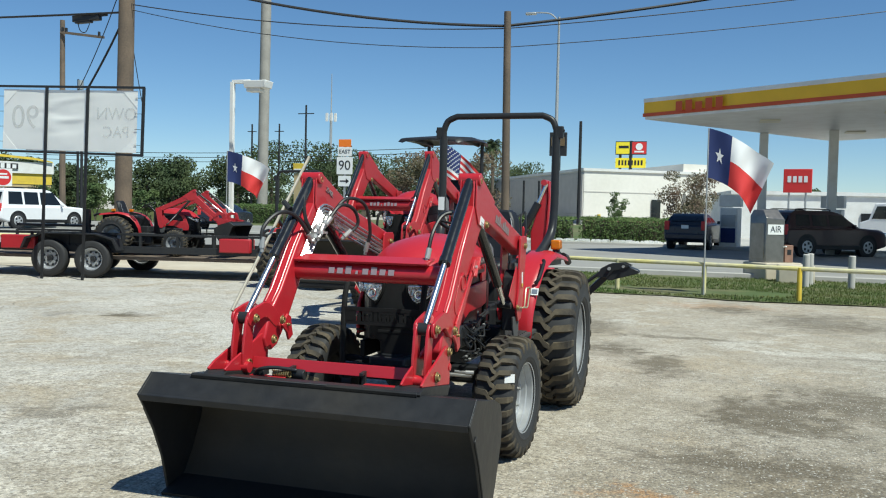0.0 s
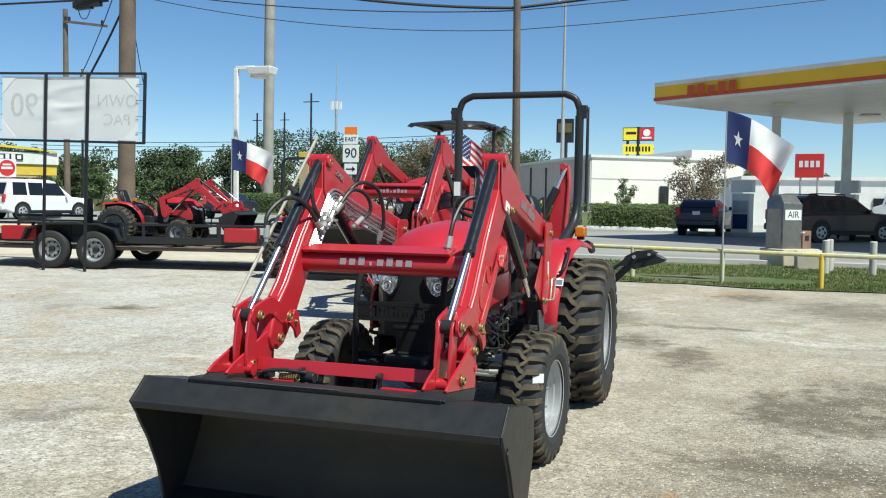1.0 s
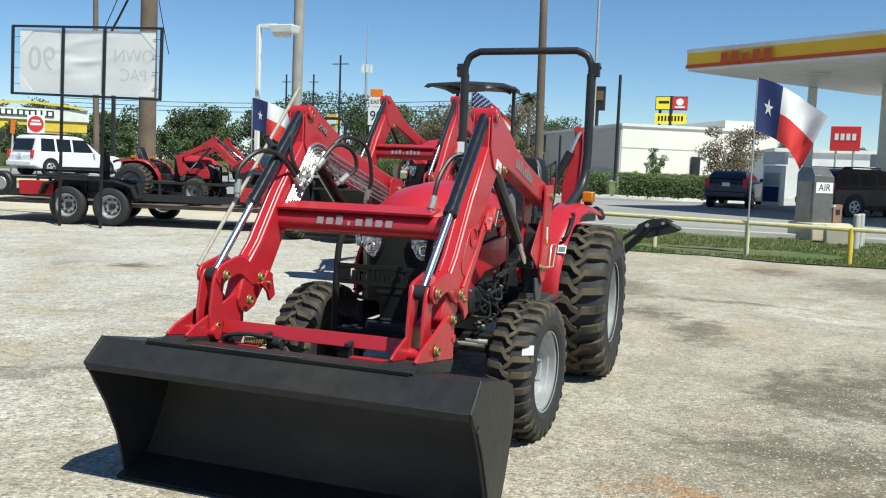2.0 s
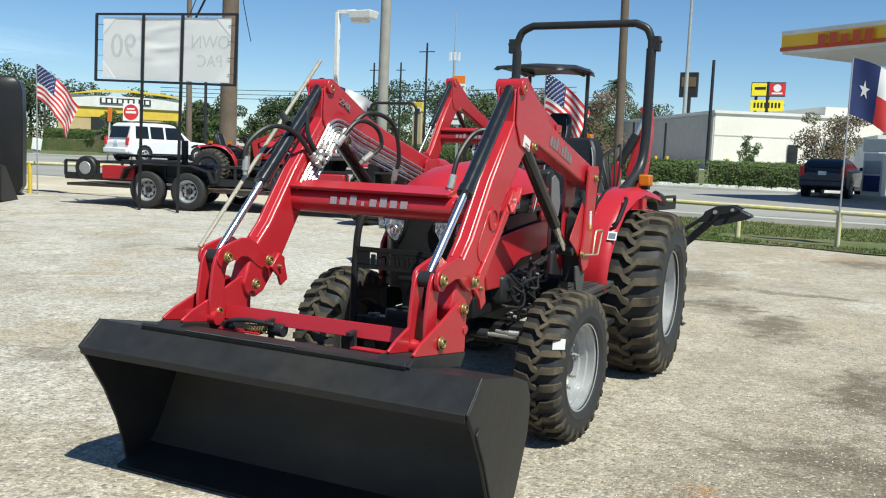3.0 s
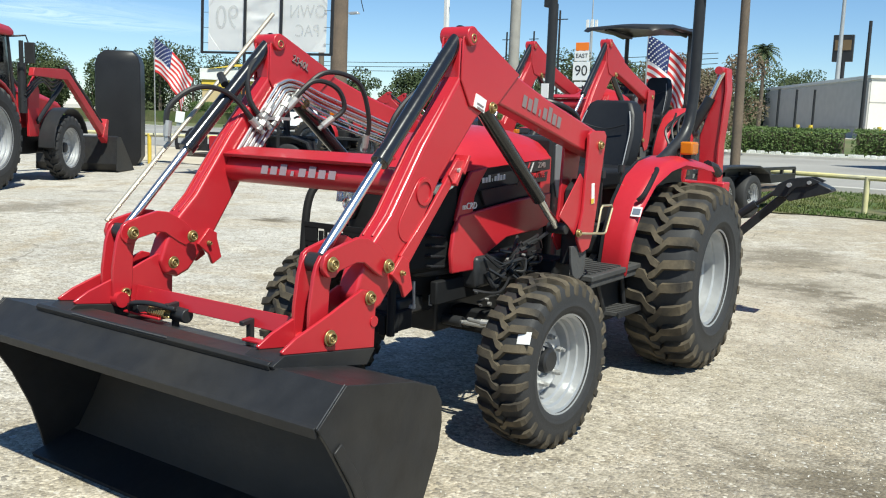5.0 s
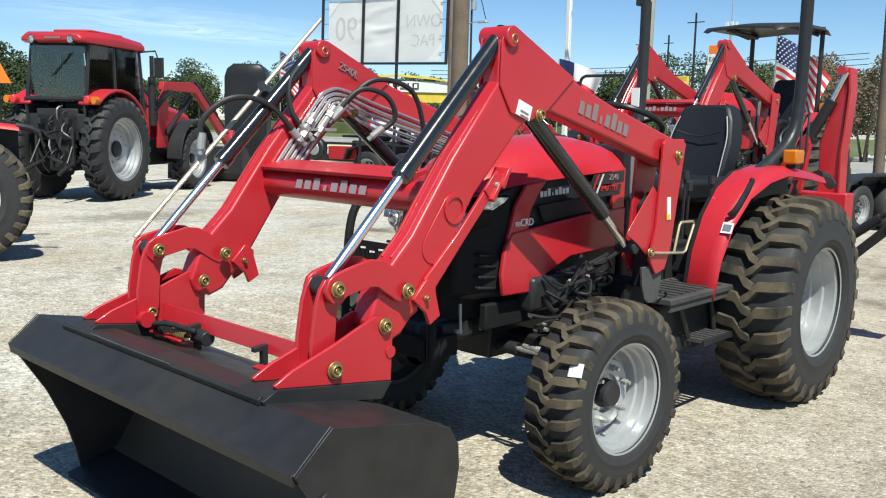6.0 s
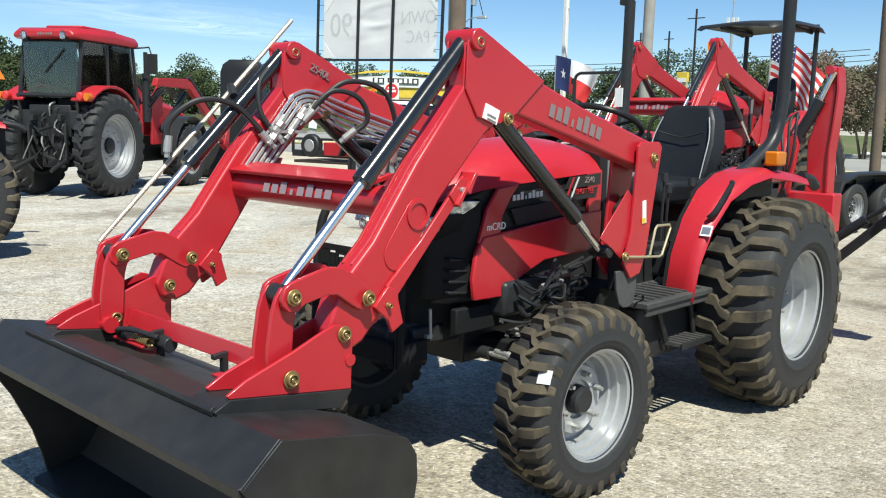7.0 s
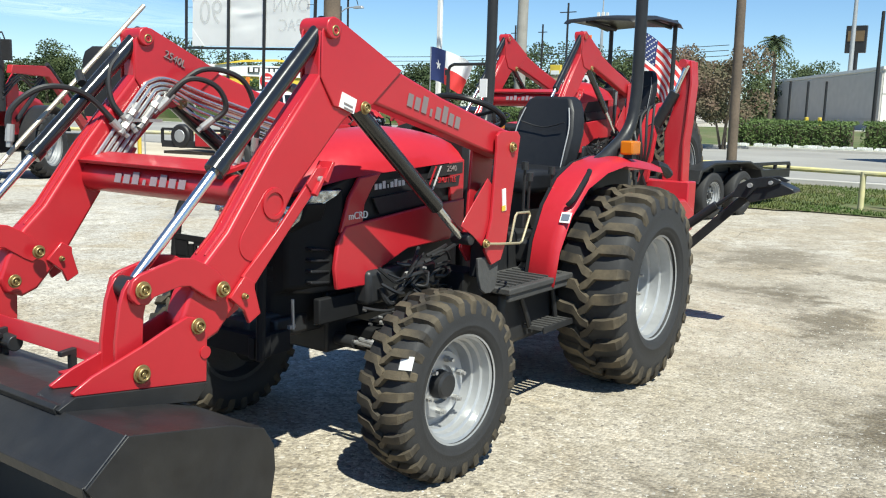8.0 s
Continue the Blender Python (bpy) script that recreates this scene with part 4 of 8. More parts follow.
    for s in (1, -1):
        stp = part("step", MB().box((s * 0.39, 1.25, 0.375), (0.012, 0.30, 0.03)).box((s * 0.53, 1.25, 0.375), (0.012, 0.30, 0.03)).tube([(s * 0.43, 1.02, 0.58), (s * 0.44, 1.12, 0.38)], 0.014, 8).tube([(s * 0.43, 1.34, 0.58), (s * 0.44, 1.38, 0.38)], 0.014, 8), BLACK, tr, "hanging steel step", bevel=0.002)
        for k in range(7):
            part("tread_bar", MB().box((s * 0.46, 1.12 + 0.044 * k, 0.378), (0.13, 0.022, 0.018)), STEP, stp)
        for k in range(9):
            part("mat_rib", MB().box((s * 0.36, 0.86 + 0.06 * k, 0.619), (0.24, 0.026, 0.008)), STEP, tr)
        # rear fender: an arched shell with a skirt
        arc = [(1.215, 0.61), (1.25, 0.78), (1.34, 0.95), (1.47, 1.08), (1.64, 1.155), (1.84, 1.185), (2.10, 1.182), (2.36, 1.15)]
        rings = []
        for y, z in arc:
            o = 0.0 if y < 2.1 else -0.02
            k_ = min(1.0, (y - 1.1) / 0.6)
            xo_ = 0.50 + 0.075 * k_
            rings.append([(s * 0.36, y, z - 0.04 + o), (s * 0.365, y, z + o), (s * (xo_ - 0.06), y, z + 0.005 + o), (s * (xo_ - 0.015), y - 0.005, z - 0.012 + o), (s * xo_, y, z - 0.045 + o), (s * (xo_ - 0.012), y + 0.02, z - 0.045 + o), (s * (xo_ - 0.07), y + 0.02, z - 0.03 + o)])
        part("fender", MB().loft(rings), red, tr, "arched red rear fender", angle=55)
        part("fender_edge", MB().tube([(s * 0.53, 2.34, 1.13), (s * 0.54, 2.45, 1.11), (s * 0.545, 2.52, 1.07)], 0.03, 8), PLASTIC, tr)
        part("fender_wall", MB().prism(arc + [(2.36, 0.75), (1.4, 0.6)], s * 0.345, s * 0.362), PLASTIC, tr)
        part("grab_handle", MB().tube(curve([(s * 0.505, 1.33, 0.96), (s * 0.535, 1.345, 1.0), (s * 0.545, 1.46, 1.11), (s * 0.53, 1.50, 1.125)], 5), 0.013, 8), PLASTIC, tr, "black grab handle")
        am = part("turn_signal", MB().box((s * 0.545, 1.95, 1.235), (0.075, 0.11, 0.075)), AMBER, tr, "amber plastic lens", bevel=0.01)
        part("lamp_base", MB().box((s * 0.545, 1.95, 1.19), (0.05, 0.06, 0.03)), PLASTIC, am)
        if full:
            part("fender_sticker", MB().box((0, 0, 0), (0.055, 0.004, 0.055)), WHITE_STK, tr, "small white and blue sticker", at=pose(s * 0.512, 1.3045, 0.902, -28))
            part("print_bar", MB().box((0, 0, 0), (0.042, 0.003, 0.034)), BLUE_STK, tr, at=pose(s * 0.512, 1.302, 0.9035, -28))
    seat = part("seat", MB().loft([[(0.02 + sx * w, y, z) for sx in (-1, 1) for z in ((0.99, zt) if sx < 0 else (zt, 0.99))] for y, w, zt in ((1.28, 0.19, 1.08), (1.34, 0.22, 1.115), (1.62, 0.225, 1.105), (1.78, 0.22, 1.12))]), SEAT, tr, "black vinyl operator seat", bevel=0.03, segs=3, at=Matrix.Translation((0, 0.13, 0)))
    bk = [[(0.02 + sx * w, y + dy, z) for sx, dy in ((-1, 0.05), (-0.8, -0.03), (0, -0.005), (0.8, -0.03), (1, 0.05), (0.8, 0.09), (0, 0.10), (-0.8, 0.09))] for w, y, z in ((0.19, 1.74, 1.06), (0.215, 1.77, 1.16), (0.222, 1.82, 1.3), (0.20, 1.855, 1.42), (0.165, 1.875, 1.485), (0.12, 1.885, 1.505))]
    part("backrest", MB().loft(bk), SEAT, seat, bevel=0.015, angle=60)
    for s in (1, -1):
        part("piping", MB().tube(curve([(0.02 + s * 0.155, 1.70, 1.05), (0.02 + s * 0.168, 1.735, 1.2), (0.02 + s * 0.168, 1.782, 1.33), (0.02 + s * 0.14, 1.825, 1.44)], 6), 0.0036, 6), PIPING, seat, "pale piping")
        part("armrest_bracket", MB().box((0.02 + s * 0.25, 1.67, 1.06), (0.03, 0.12, 0.05)).cyl((0.02 + s * 0.23, 1.74, 1.10), (0.02 + s * 0.27, 1.74, 1.10), 0.022, n=10), ZINC, seat)
    part("seat_seam", MB().tube(curve([(-0.12, 1.775, 1.36), (0.02, 1.79, 1.33), (0.16, 1.775, 1.36)], 6), 0.004, 6), HOSE, seat)
    for s in (1, -1):
        part("fuel_tank", MB().box((s * 0.31, 1.22, 0.44), (0.20, 0.62, 0.28)), BLACK, tr, "black tank under the platform", bevel=0.03)
        part("inner_guard", MB().prism([(1.30, 0.30), (1.30, 0.60), (1.55, 0.80), (1.55, 0.30)], s * 0.24, s * 0.28), BLACK, tr)
    part("seat_base", MB().box((0, 1.68, 0.88), (0.36, 0.40, 0.26)).box((0, 1.60, 0.70), (0.6, 0.5, 0.12)), BLACK, tr, bevel=0.02)
    sw = part("steering_wheel", MB().tube([(0.19 * math.cos(a), 1.17 + 0.17 * math.sin(a), 1.40 - 0.075 * math.sin(a)) for a in [2 * math.pi * k / 32 for k in range(32)]], 0.015, 10, closed=True)
         .tube([(0, 1.16, 1.37), (0.18, 1.15, 1.41)], 0.01, 6).tube([(0, 1.16, 1.37), (-0.18, 1.15, 1.41)], 0.01, 6).tube([(0, 1.16, 1.37), (0, 1.33, 1.33)], 0.01, 6), PLASTIC, tr, "black steering wheel")
    part("steering_column", MB().cyl((0, 0.84, 1.05), (0, 1.16, 1.38), 0.03, n=12), PLASTIC, sw)
    for k, (x, y) in enumerate(((0.30, 1.30), (0.34, 1.45), (0.33, 1.2), (-0.30, 1.3))):
        part("lever", MB().cyl((x, y, 0.85), (x + 0.02, y - 0.03, 1.08 + 0.03 * k), 0.007, n=8).cyl((x + 0.02, y - 0.03, 1.07 + 0.03 * k), (x + 0.02, y - 0.03, 1.11 + 0.03 * k), 0.018, n=10), BLACK, tr)
    if rops:
        top = 2.29
        loop = [(-0.485, 2.13, 2.10), (-0.485, 2.13, 2.17), (-0.45, 2.13, 2.25), (-0.37, 2.13, top), (0.37, 2.13, top), (0.45, 2.13, 2.25), (0.485, 2.13, 2.17), (0.485, 2.13, 2.10)]
        part("rollbar_hoop", MB().tube(loop[:1] + curve(loop[1:4], 5) + curve(loop[4:7], 5) + loop[7:], 0.0265, 14), BLACK, tr, "black folding rollover bar", angle=60)
        for s in (1, -1):
            part("rollbar_leg", MB().tube(curve([(s * 0.485, 2.13, 2.12), (s * 0.485, 2.13, 1.75), (s * 0.485, 2.12, 1.50), (s * 0.475, 2.06, 1.32), (s * 0.44, 1.88, 1.18), (s * 0.40, 1.69, 1.06), (s * 0.38, 1.62, 0.8)], 5), [0.033] * 12 + [0.033 + 0.0013 * q for q in range(19)], 12), BLACK, tr, "black steel rollover post", angle=60)
            part("hinge_plate", MB().box((s * 0.512, 2.13, 2.15), (0.065, 0.05, 0.10)).cyl((s * 0.54, 2.13, 2.165), (s * 0.555, 2.13, 2.165), 0.013, n=8), BLACK, tr, bevel=0.005)
    if canopy:
        for s in (1, -1):
            part("canopy_post", MB().tube([(s * 0.46, 1.95, 1.0), (s * 0.46, 1.95, 1.99)], 0.03, 8).tube([(s * 0.40, 1.95, 1.92), (s * 0.40, 1.2, 1.94)], 0.02, 8), BLACK, tr)
        sh = MB()
        rings = []
        for y, w, z in ((0.82, 0.44, 1.91), (0.88, 0.54, 1.93), (1.2, 0.60, 1.965), (1.8, 0.60, 1.97), (2.0, 0.55, 1.94)):
            rings.append([(-w, y, z - 0.035), (-w * 0.9, y, z), (0, y, z + 0.02), (w * 0.9, y, z), (w, y, z - 0.035), (w * 0.88, y, z - 0.02), (0, y, z), (-w * 0.88, y, z - 0.02)])
        part("canopy", sh.loft(rings), BLACK, tr, "black moulded sun canopy", angle=50)
    if full:
        part("tyre_sticker", MB().box((0, 0, 0), (0.06, 0.05, 0.003)), WHITE_STK, tr, "white paper sticker on the tyre", at=pose(0.69, -0.172, 0.520, 64, -8, -4))
        part("white_sticker", MB().box((-0.455, 2.01, 1.55), (0.05, 0.01, 0.11)), WHITE_STK, tr, "white paper sticker")
    if backhoe:
        part("backhoe_frame", MB().box((0, 2.62, 0.6), (0.6, 0.25, 0.5)).box((0, 2.3, 1.02), (0.7, 0.2, 0.2)).prism([(2.7, 0.45), (2.7, 0.85), (4.0, 0.80), (4.2, 0.70), (4.2, 0.55), (3.6, 0.4)], -0.15, 0.12), red, tr, "red backhoe frame", bevel=0.02)
        part("backhoe_boom", MB().prism([(-0.045, 1.835), (-0.02, 1.855), (0.020, 1.84), (0.030, 1.673), (0.022, 1.378), (0.018, 1.229), (0.026, 0.62), (-0.156, 0.62), (-0.139, 1.068), (-0.15, 1.296), (-0.086, 1.506), (-0.042, 1.636)], 4.15, 4.25, axis="y"), red, tr, "tapered red backhoe boom", bevel=0.01)
        part("boom_flange", MB().prism([(0.025, 1.84), (0.042, 1.84), (0.058, 1.67), (0.040, 1.378), (0.027, 1.229), (0.036, 0.75), (0.02, 0.75), (0.012, 1.23), (0.024, 1.38), (0.04, 1.67)], 4.13, 4.27, axis="y"), red, tr, bevel=0.003)
        part("boom_cylinder", MB().cyl((-0.215, 4.10, 1.31), (-0.066, 4.12, 1.605), 0.042, n=14).cyl((-0.21, 4.06, 1.31), (-0.21, 4.16, 1.31), 0.05, n=14), BLACK, tr)
        part("boom_rod", MB().cyl((-0.066, 4.12, 1.60), (0.02, 4.12, 1.81), 0.02, n=12), CHROME, tr)
        part("boom_pin", MB().cyl((0.0, 4.06, 1.82), (0.0, 4.28, 1.82), 0.032, n=12), red, tr)
        part("backhoe_link", MB().prism([(-0.30, 0.9), (-0.22, 0.9), (-0.17, 1.28), (-0.20, 1.36), (-0.25, 1.32)], 4.03, 4.08, axis="y"), red, tr, "narrow red backhoe link", bevel=0.006)
        part("swing_post", MB().box((-0.1, 4.15, 0.75), (0.42, 0.16, 0.35)), red, tr, bevel=0.01)
        for k in range(5):
            part("backhoe_hose", MB().tube(curve([(-0.2 - 0.03 * k, 4.05, 0.8), (-0.28 + 0.03 * k, 3.9, 1.15), (-0.36 + 0.05 * k, 3.95, 1.35 + 0.03 * k), (-0.2, 4.05, 1.5)], 6), 0.011, 6), HOSE, tr)
        for s in (1, -1):
            part("stabilizer_arm", MB().tube([(s * 0.18, 3.36, 0.33), (s * 0.75, 3.4, 0.90), (s * 0.80, 3.4, 0.945)], 0.042, 4), BLACK, tr, "black folded stabilizer leg", bevel=0.006)
            part("stabilizer_cylinder", MB().cyl((s * 0.22, 3.40, 0.56), (s * 0.56, 3.40, 0.83), 0.032, n=12).cyl((s * 0.54, 3.4, 0.815), (s * 0.74, 3.4, 0.965), 0.016, n=10), BLACK, tr)
            part("stabilizer_pad", MB().prism([(0.70, 0.93), (0.74, 0.985), (0.83, 1.015), (0.98, 1.01), (1.065, 0.975), (1.075, 0.955), (1.04, 0.94), (0.80, 0.87)], 3.32, 3.48, axis="y", m=Matrix.Diagonal((s, 1, 1, 1))), BLACK, tr, bevel=0.006)
            for y_ in (3.305, 3.485):
                part("pad_cheek", MB().prism([(0.68, 0.90), (0.72, 0.985), (0.80, 1.03), (0.93, 1.045), (1.00, 1.02), (0.93, 0.985), (0.84, 0.97), (0.78, 0.90)], y_, y_ + 0.014, axis="y", m=Matrix.Diagonal((s, 1, 1, 1))), BLACK, tr, bevel=0.003)
            part("pad_pin", MB().cyl((s * 0.80, 3.28, 0.985), (s * 0.80, 3.52, 0.985), 0.016, n=10).cyl((s * 0.93, 3.28, 1.01), (s * 0.93, 3.52, 1.01), 0.013, n=10), ZINC, tr)
            part("stabilizer_base", MB().box((s * 0.2, 3.1, 0.45), (0.25, 0.7, 0.16)), BLACK, tr, bevel=0.01)
    if has_loader:
        loader(tr, raise_deg, full, red, curl)
    return tr

# ---------------------------------------------------------------- ground


def gz(y):
    """Height of the ground: level round the tractor, rising gently away from it."""
    t = max(0.0, y - 5.0)
    dip = -0.028 * max(0.0, 1 - abs(y - 2.2) / 2.0) ** 0.5 if 0.2 < y < 4.2 else 0.0
    return dip + 0.011 * t * t / (t + 3.0) + 0.00014 * max(0.0, y - 33.0) ** 2 * (1 if y < 75 else 0) + (0.2470 + 0.004 * (y - 75) if y >= 75 else 0)


def sheet(name, outline_x, ys, dz, material, label, category, kind="structure", jitter=0.0):
    """A strip of ground between the lines outline_x(y) -> (x0, x1), laid dz over the lot."""
    rnd = random.Random(len(name))
    vs, fs = [], []
    nx = 24 if jitter < 0.11 else 160
    for y in ys:
        a, b = outline_x(y)
        for k in range(nx + 1):
            x = a + (b - a) * k / nx
            edge = 3.5 * jitter * noise.noise((x * 0.55, 1.3, 0.0)) * max(0.0, 1 - (y - ys[0]) / 1.5)
            vs.append((x, y + edge + rnd.uniform(-jitter, jitter) * 0.6, gz(y) + dz))
    for i in range(len(ys) - 1):
        for k in range(nx):
            fs.append((i * (nx + 1) + k, i * (nx + 1) + k + 1, (i + 1) * (nx + 1) + k + 1, (i + 1) * (nx + 1) + k))
    mb = MB().add(vs, fs)
    ob = part(name, mb, material)
    return tagged(ob, label, category, kind=kind)


def gravel():
    m = bpy.data.materials.new("worn_concrete_and_gravel")
    m.use_nodes = True
    n, l = m.node_tree.nodes, m.node_tree.links
    b = n["Principled BSDF"]
    co = n.new("ShaderNodeTexCoord").outputs["Object"]

    def noise_(scale, detail=6, rough=0.6, dist=0.0):
        t = n.new("ShaderNodeTexNoise")
        t.inputs["Scale"].default_value, t.inputs["Detail"].default_value = scale, detail
        t.inputs["Roughness"].default_value, t.inputs["Distortion"].default_value = rough, dist
        l.new(co, t.inputs["Vector"])
        return t.outputs[0]

    def ramp(x, lo, hi, a=0.0, c=1.0):
        r = n.new("ShaderNodeMapRange")
        r.inputs[1].default_value, r.inputs[2].default_value, r.inputs[3].default_value, r.inputs[4].default_value = lo, hi, a, c
        l.new(x, r.inputs[0])
        return r.outputs[0]

    def mixc(f, a, c, mode="MIX"):
        x = n.new("ShaderNodeMix")
        x.data_type, x.blend_type = "RGBA", mode
        l.new(f, x.inputs[0])
        for sock, val in ((x.inputs[6], a), (x.inputs[7], c)):
            if isinstance(val, tuple):
                sock.default_value = (*val, 1)
            else:
                l.new(val, sock)
        return x.outputs[2]
    def vor_(scale, feature="F1"):
        v = n.new("ShaderNodeTexVoronoi")
        v.feature = feature
        v.inputs["Scale"].default_value = scale
        l.new(co, v.inputs["Vector"])
        return v

    def vmath(op, a, c):
        v = n.new("ShaderNodeVectorMath")
        v.operation = op
        for sock, val in ((v.inputs[0], a), (v.inputs[1], c)):
            if isinstance(val, tuple):
                sock.default_value = val
            else:
                l.new(val, sock)
        return v

    def math_(op, a, c):
        v = n.new("ShaderNodeMath")
        v.operation = op
        for sock, val in ((v.inputs[0], a), (v.inputs[1], c)):
            if isinstance(val, float):
                sock.default_value = val
            else:
                l.new(val, sock)
        return v.outputs[0]
    xyz = n.new("ShaderNodeSeparateXYZ")
    l.new(co, xyz.inputs[0])
    big, mid = noise_(0.30, 6, 0.6, 0.4), noise_(1.3, 8, 0.7, 0.6)
    # pale old concrete on one side, sandy gravel on the other, with a ragged border
    side = ramp(math_("ADD", xyz.outputs[0], ramp(noise_(0.55, 7, 0.65), 0.3, 0.7, -1.9, 1.9)), -3.2, -0.4)
    pale = mixc(ramp(big, 0.38, 0.62), (0.575, 0.553, 0.515), (0.45, 0.43, 0.394))
    sand = mixc(ramp(mid, 0.40, 0.62), (0.475, 0.434, 0.368), (0.345, 0.308, 0.250))
    col = mixc(side, pale, sand)
    tan_ = ramp(noise_(0.75, 8, 0.7, 0.8), 0.48, 0.64, 0.0, 0.8)
    col = mixc(tan_, col, (0.415, 0.347, 0.25))
    bare = ramp(noise_(0.55, 8, 0.68, 1.2), 0.55, 0.62, 0.0, 0.75)
    col = mixc(bare, col, (0.60, 0.57, 0.51))
    patch = ramp(noise_(2.1, 9, 0.74, 0.5), 0.50, 0.64, 0.0, 0.48)
    col = mixc(patch, col, (0.24, 0.205, 0.15))
    mottle = ramp(noise_(11, 6, 0.75), 0.44, 0.62, 0.0, 0.55)
    col = mixc(mottle, col, (0.25, 0.22, 0.165))
    worn = math_("MULTIPLY", ramp(noise_(0.9, 8, 0.7, 0.6), 0.40, 0.62), ramp(math_("ADD", xyz.outputs[0], math_("MULTIPLY", xyz.outputs[1], -0.35)), 0.6, 2.2, 0.0, 0.6))
    col = mixc(worn, col, (0.21, 0.19, 0.145))
    pits = ramp(noise_(26, 4, 0.75), 0.55, 0.64, 0.0, 0.6)
    col = mixc(pits, col, (0.15, 0.13, 0.105))
    oil = ramp(noise_(0.36, 7, 0.62, 1.1), 0.61, 0.72, 0.0, 0.7)
    col = mixc(oil, col, (0.12, 0.10, 0.082))
    # cracks of the old slab
    wander = vmath("ADD", co, vmath("MULTIPLY", n.new("ShaderNodeTexNoise").outputs["Color"], (1.1, 1.1, 0.0)).outputs[0])
    cn_ = wander.inputs[1].links[0].from_node.inputs[0].links[0].from_node
    cn_.inputs["Scale"].default_value, cn_.inputs["Detail"].default_value = 1.1, 9
    l.new(co, cn_.inputs["Vector"])
    crack = vor_(0.27, "DISTANCE_TO_EDGE")
    l.new(wander.outputs[0], crack.inputs["Vector"])
    crack_ = math_("MULTIPLY", ramp(crack.outputs["Distance"], 0.0, 0.006, 0.75, 0.0), ramp(noise_(0.8, 5), 0.45, 0.6))
    col = mixc(crack_, col, (0.14, 0.12, 0.095))
    # oil and rust stains where machines stood
    wob = vmath("SUBTRACT", n.new("ShaderNodeTexNoise").outputs["Color"], (0.5, 0.5, 0.5))
    wn_ = wob.inputs[0].links[0].from_node
    wn_.inputs["Scale"].default_value, wn_.inputs["Detail"].default_value, wn_.inputs["Roughness"].default_value = 1.6, 8, 0.7
    l.new(co, wn_.inputs["Vector"])
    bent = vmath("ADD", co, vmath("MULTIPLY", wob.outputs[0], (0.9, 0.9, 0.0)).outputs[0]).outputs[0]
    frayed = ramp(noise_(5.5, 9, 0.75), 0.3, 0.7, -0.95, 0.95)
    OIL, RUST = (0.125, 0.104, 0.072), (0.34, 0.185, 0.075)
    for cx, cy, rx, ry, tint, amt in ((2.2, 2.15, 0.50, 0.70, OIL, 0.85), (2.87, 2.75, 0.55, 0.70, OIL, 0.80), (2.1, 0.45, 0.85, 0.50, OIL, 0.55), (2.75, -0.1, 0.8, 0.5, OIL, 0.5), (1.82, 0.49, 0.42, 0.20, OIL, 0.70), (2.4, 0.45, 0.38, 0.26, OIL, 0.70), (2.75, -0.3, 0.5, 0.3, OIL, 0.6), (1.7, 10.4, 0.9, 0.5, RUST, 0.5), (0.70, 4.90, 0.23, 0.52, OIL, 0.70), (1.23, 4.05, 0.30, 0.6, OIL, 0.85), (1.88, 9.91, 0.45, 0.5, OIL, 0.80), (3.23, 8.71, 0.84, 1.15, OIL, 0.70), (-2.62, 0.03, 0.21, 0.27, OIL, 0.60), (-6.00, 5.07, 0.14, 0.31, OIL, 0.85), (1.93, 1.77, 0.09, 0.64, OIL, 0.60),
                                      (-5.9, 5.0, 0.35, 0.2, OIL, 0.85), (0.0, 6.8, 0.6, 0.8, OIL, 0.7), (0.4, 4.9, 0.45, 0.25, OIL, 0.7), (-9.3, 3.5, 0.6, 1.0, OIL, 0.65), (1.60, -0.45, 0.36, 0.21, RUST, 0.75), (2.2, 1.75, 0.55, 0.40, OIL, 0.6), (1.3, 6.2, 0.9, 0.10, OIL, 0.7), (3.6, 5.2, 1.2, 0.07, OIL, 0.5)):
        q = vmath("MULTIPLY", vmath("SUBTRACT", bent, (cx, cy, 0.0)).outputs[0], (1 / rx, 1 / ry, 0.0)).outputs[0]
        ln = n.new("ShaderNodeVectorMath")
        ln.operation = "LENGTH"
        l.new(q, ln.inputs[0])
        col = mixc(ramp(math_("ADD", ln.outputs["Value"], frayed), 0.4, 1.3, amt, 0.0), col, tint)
    pebble = vor_(58)
    peb = n.new("ShaderNodeSeparateColor")
    l.new(pebble.outputs["Color"], peb.inputs[0])
    grit = vor_(130)
    gri = n.new("ShaderNodeSeparateColor")
    l.new(grit.outputs["Color"], gri.inputs[0])
    # stones lie thick in front and thin out over the worn hard ground behind
    thick = ramp(math_("ADD", xyz.outputs[1], ramp(noise_(0.8, 7, 0.7), 0.3, 0.7, -2.2, 2.2)), -0.5, 4.5, 0.95, 0.28)
    col = mixc(thick, col, mixc(ramp(peb.outputs[0], 0.0, 1.0), (0.66, 0.64, 0.62), (1.28, 1.26, 1.23)), "MULTIPLY")
    col = mixc(thick, col, mixc(ramp(gri.outputs[1], 0.0, 1.0), (0.80, 0.79, 0.77), (1.16, 1.15, 1.13)), "MULTIPLY")
    # coarser stones where the hard ground has broken up
    stones = vor_(50)
    sto = n.new("ShaderNodeSeparateColor")
    l.new(stones.outputs["Color"], sto.inputs[0])
    broken = ramp(math_("ADD", math_("SUBTRACT", xyz.outputs[0], math_("MULTIPLY", xyz.outputs[1], 0.35)), ramp(noise_(1.1, 6, 0.7), 0.3, 0.7, -1.2, 1.2)), 0.4, 2.0)
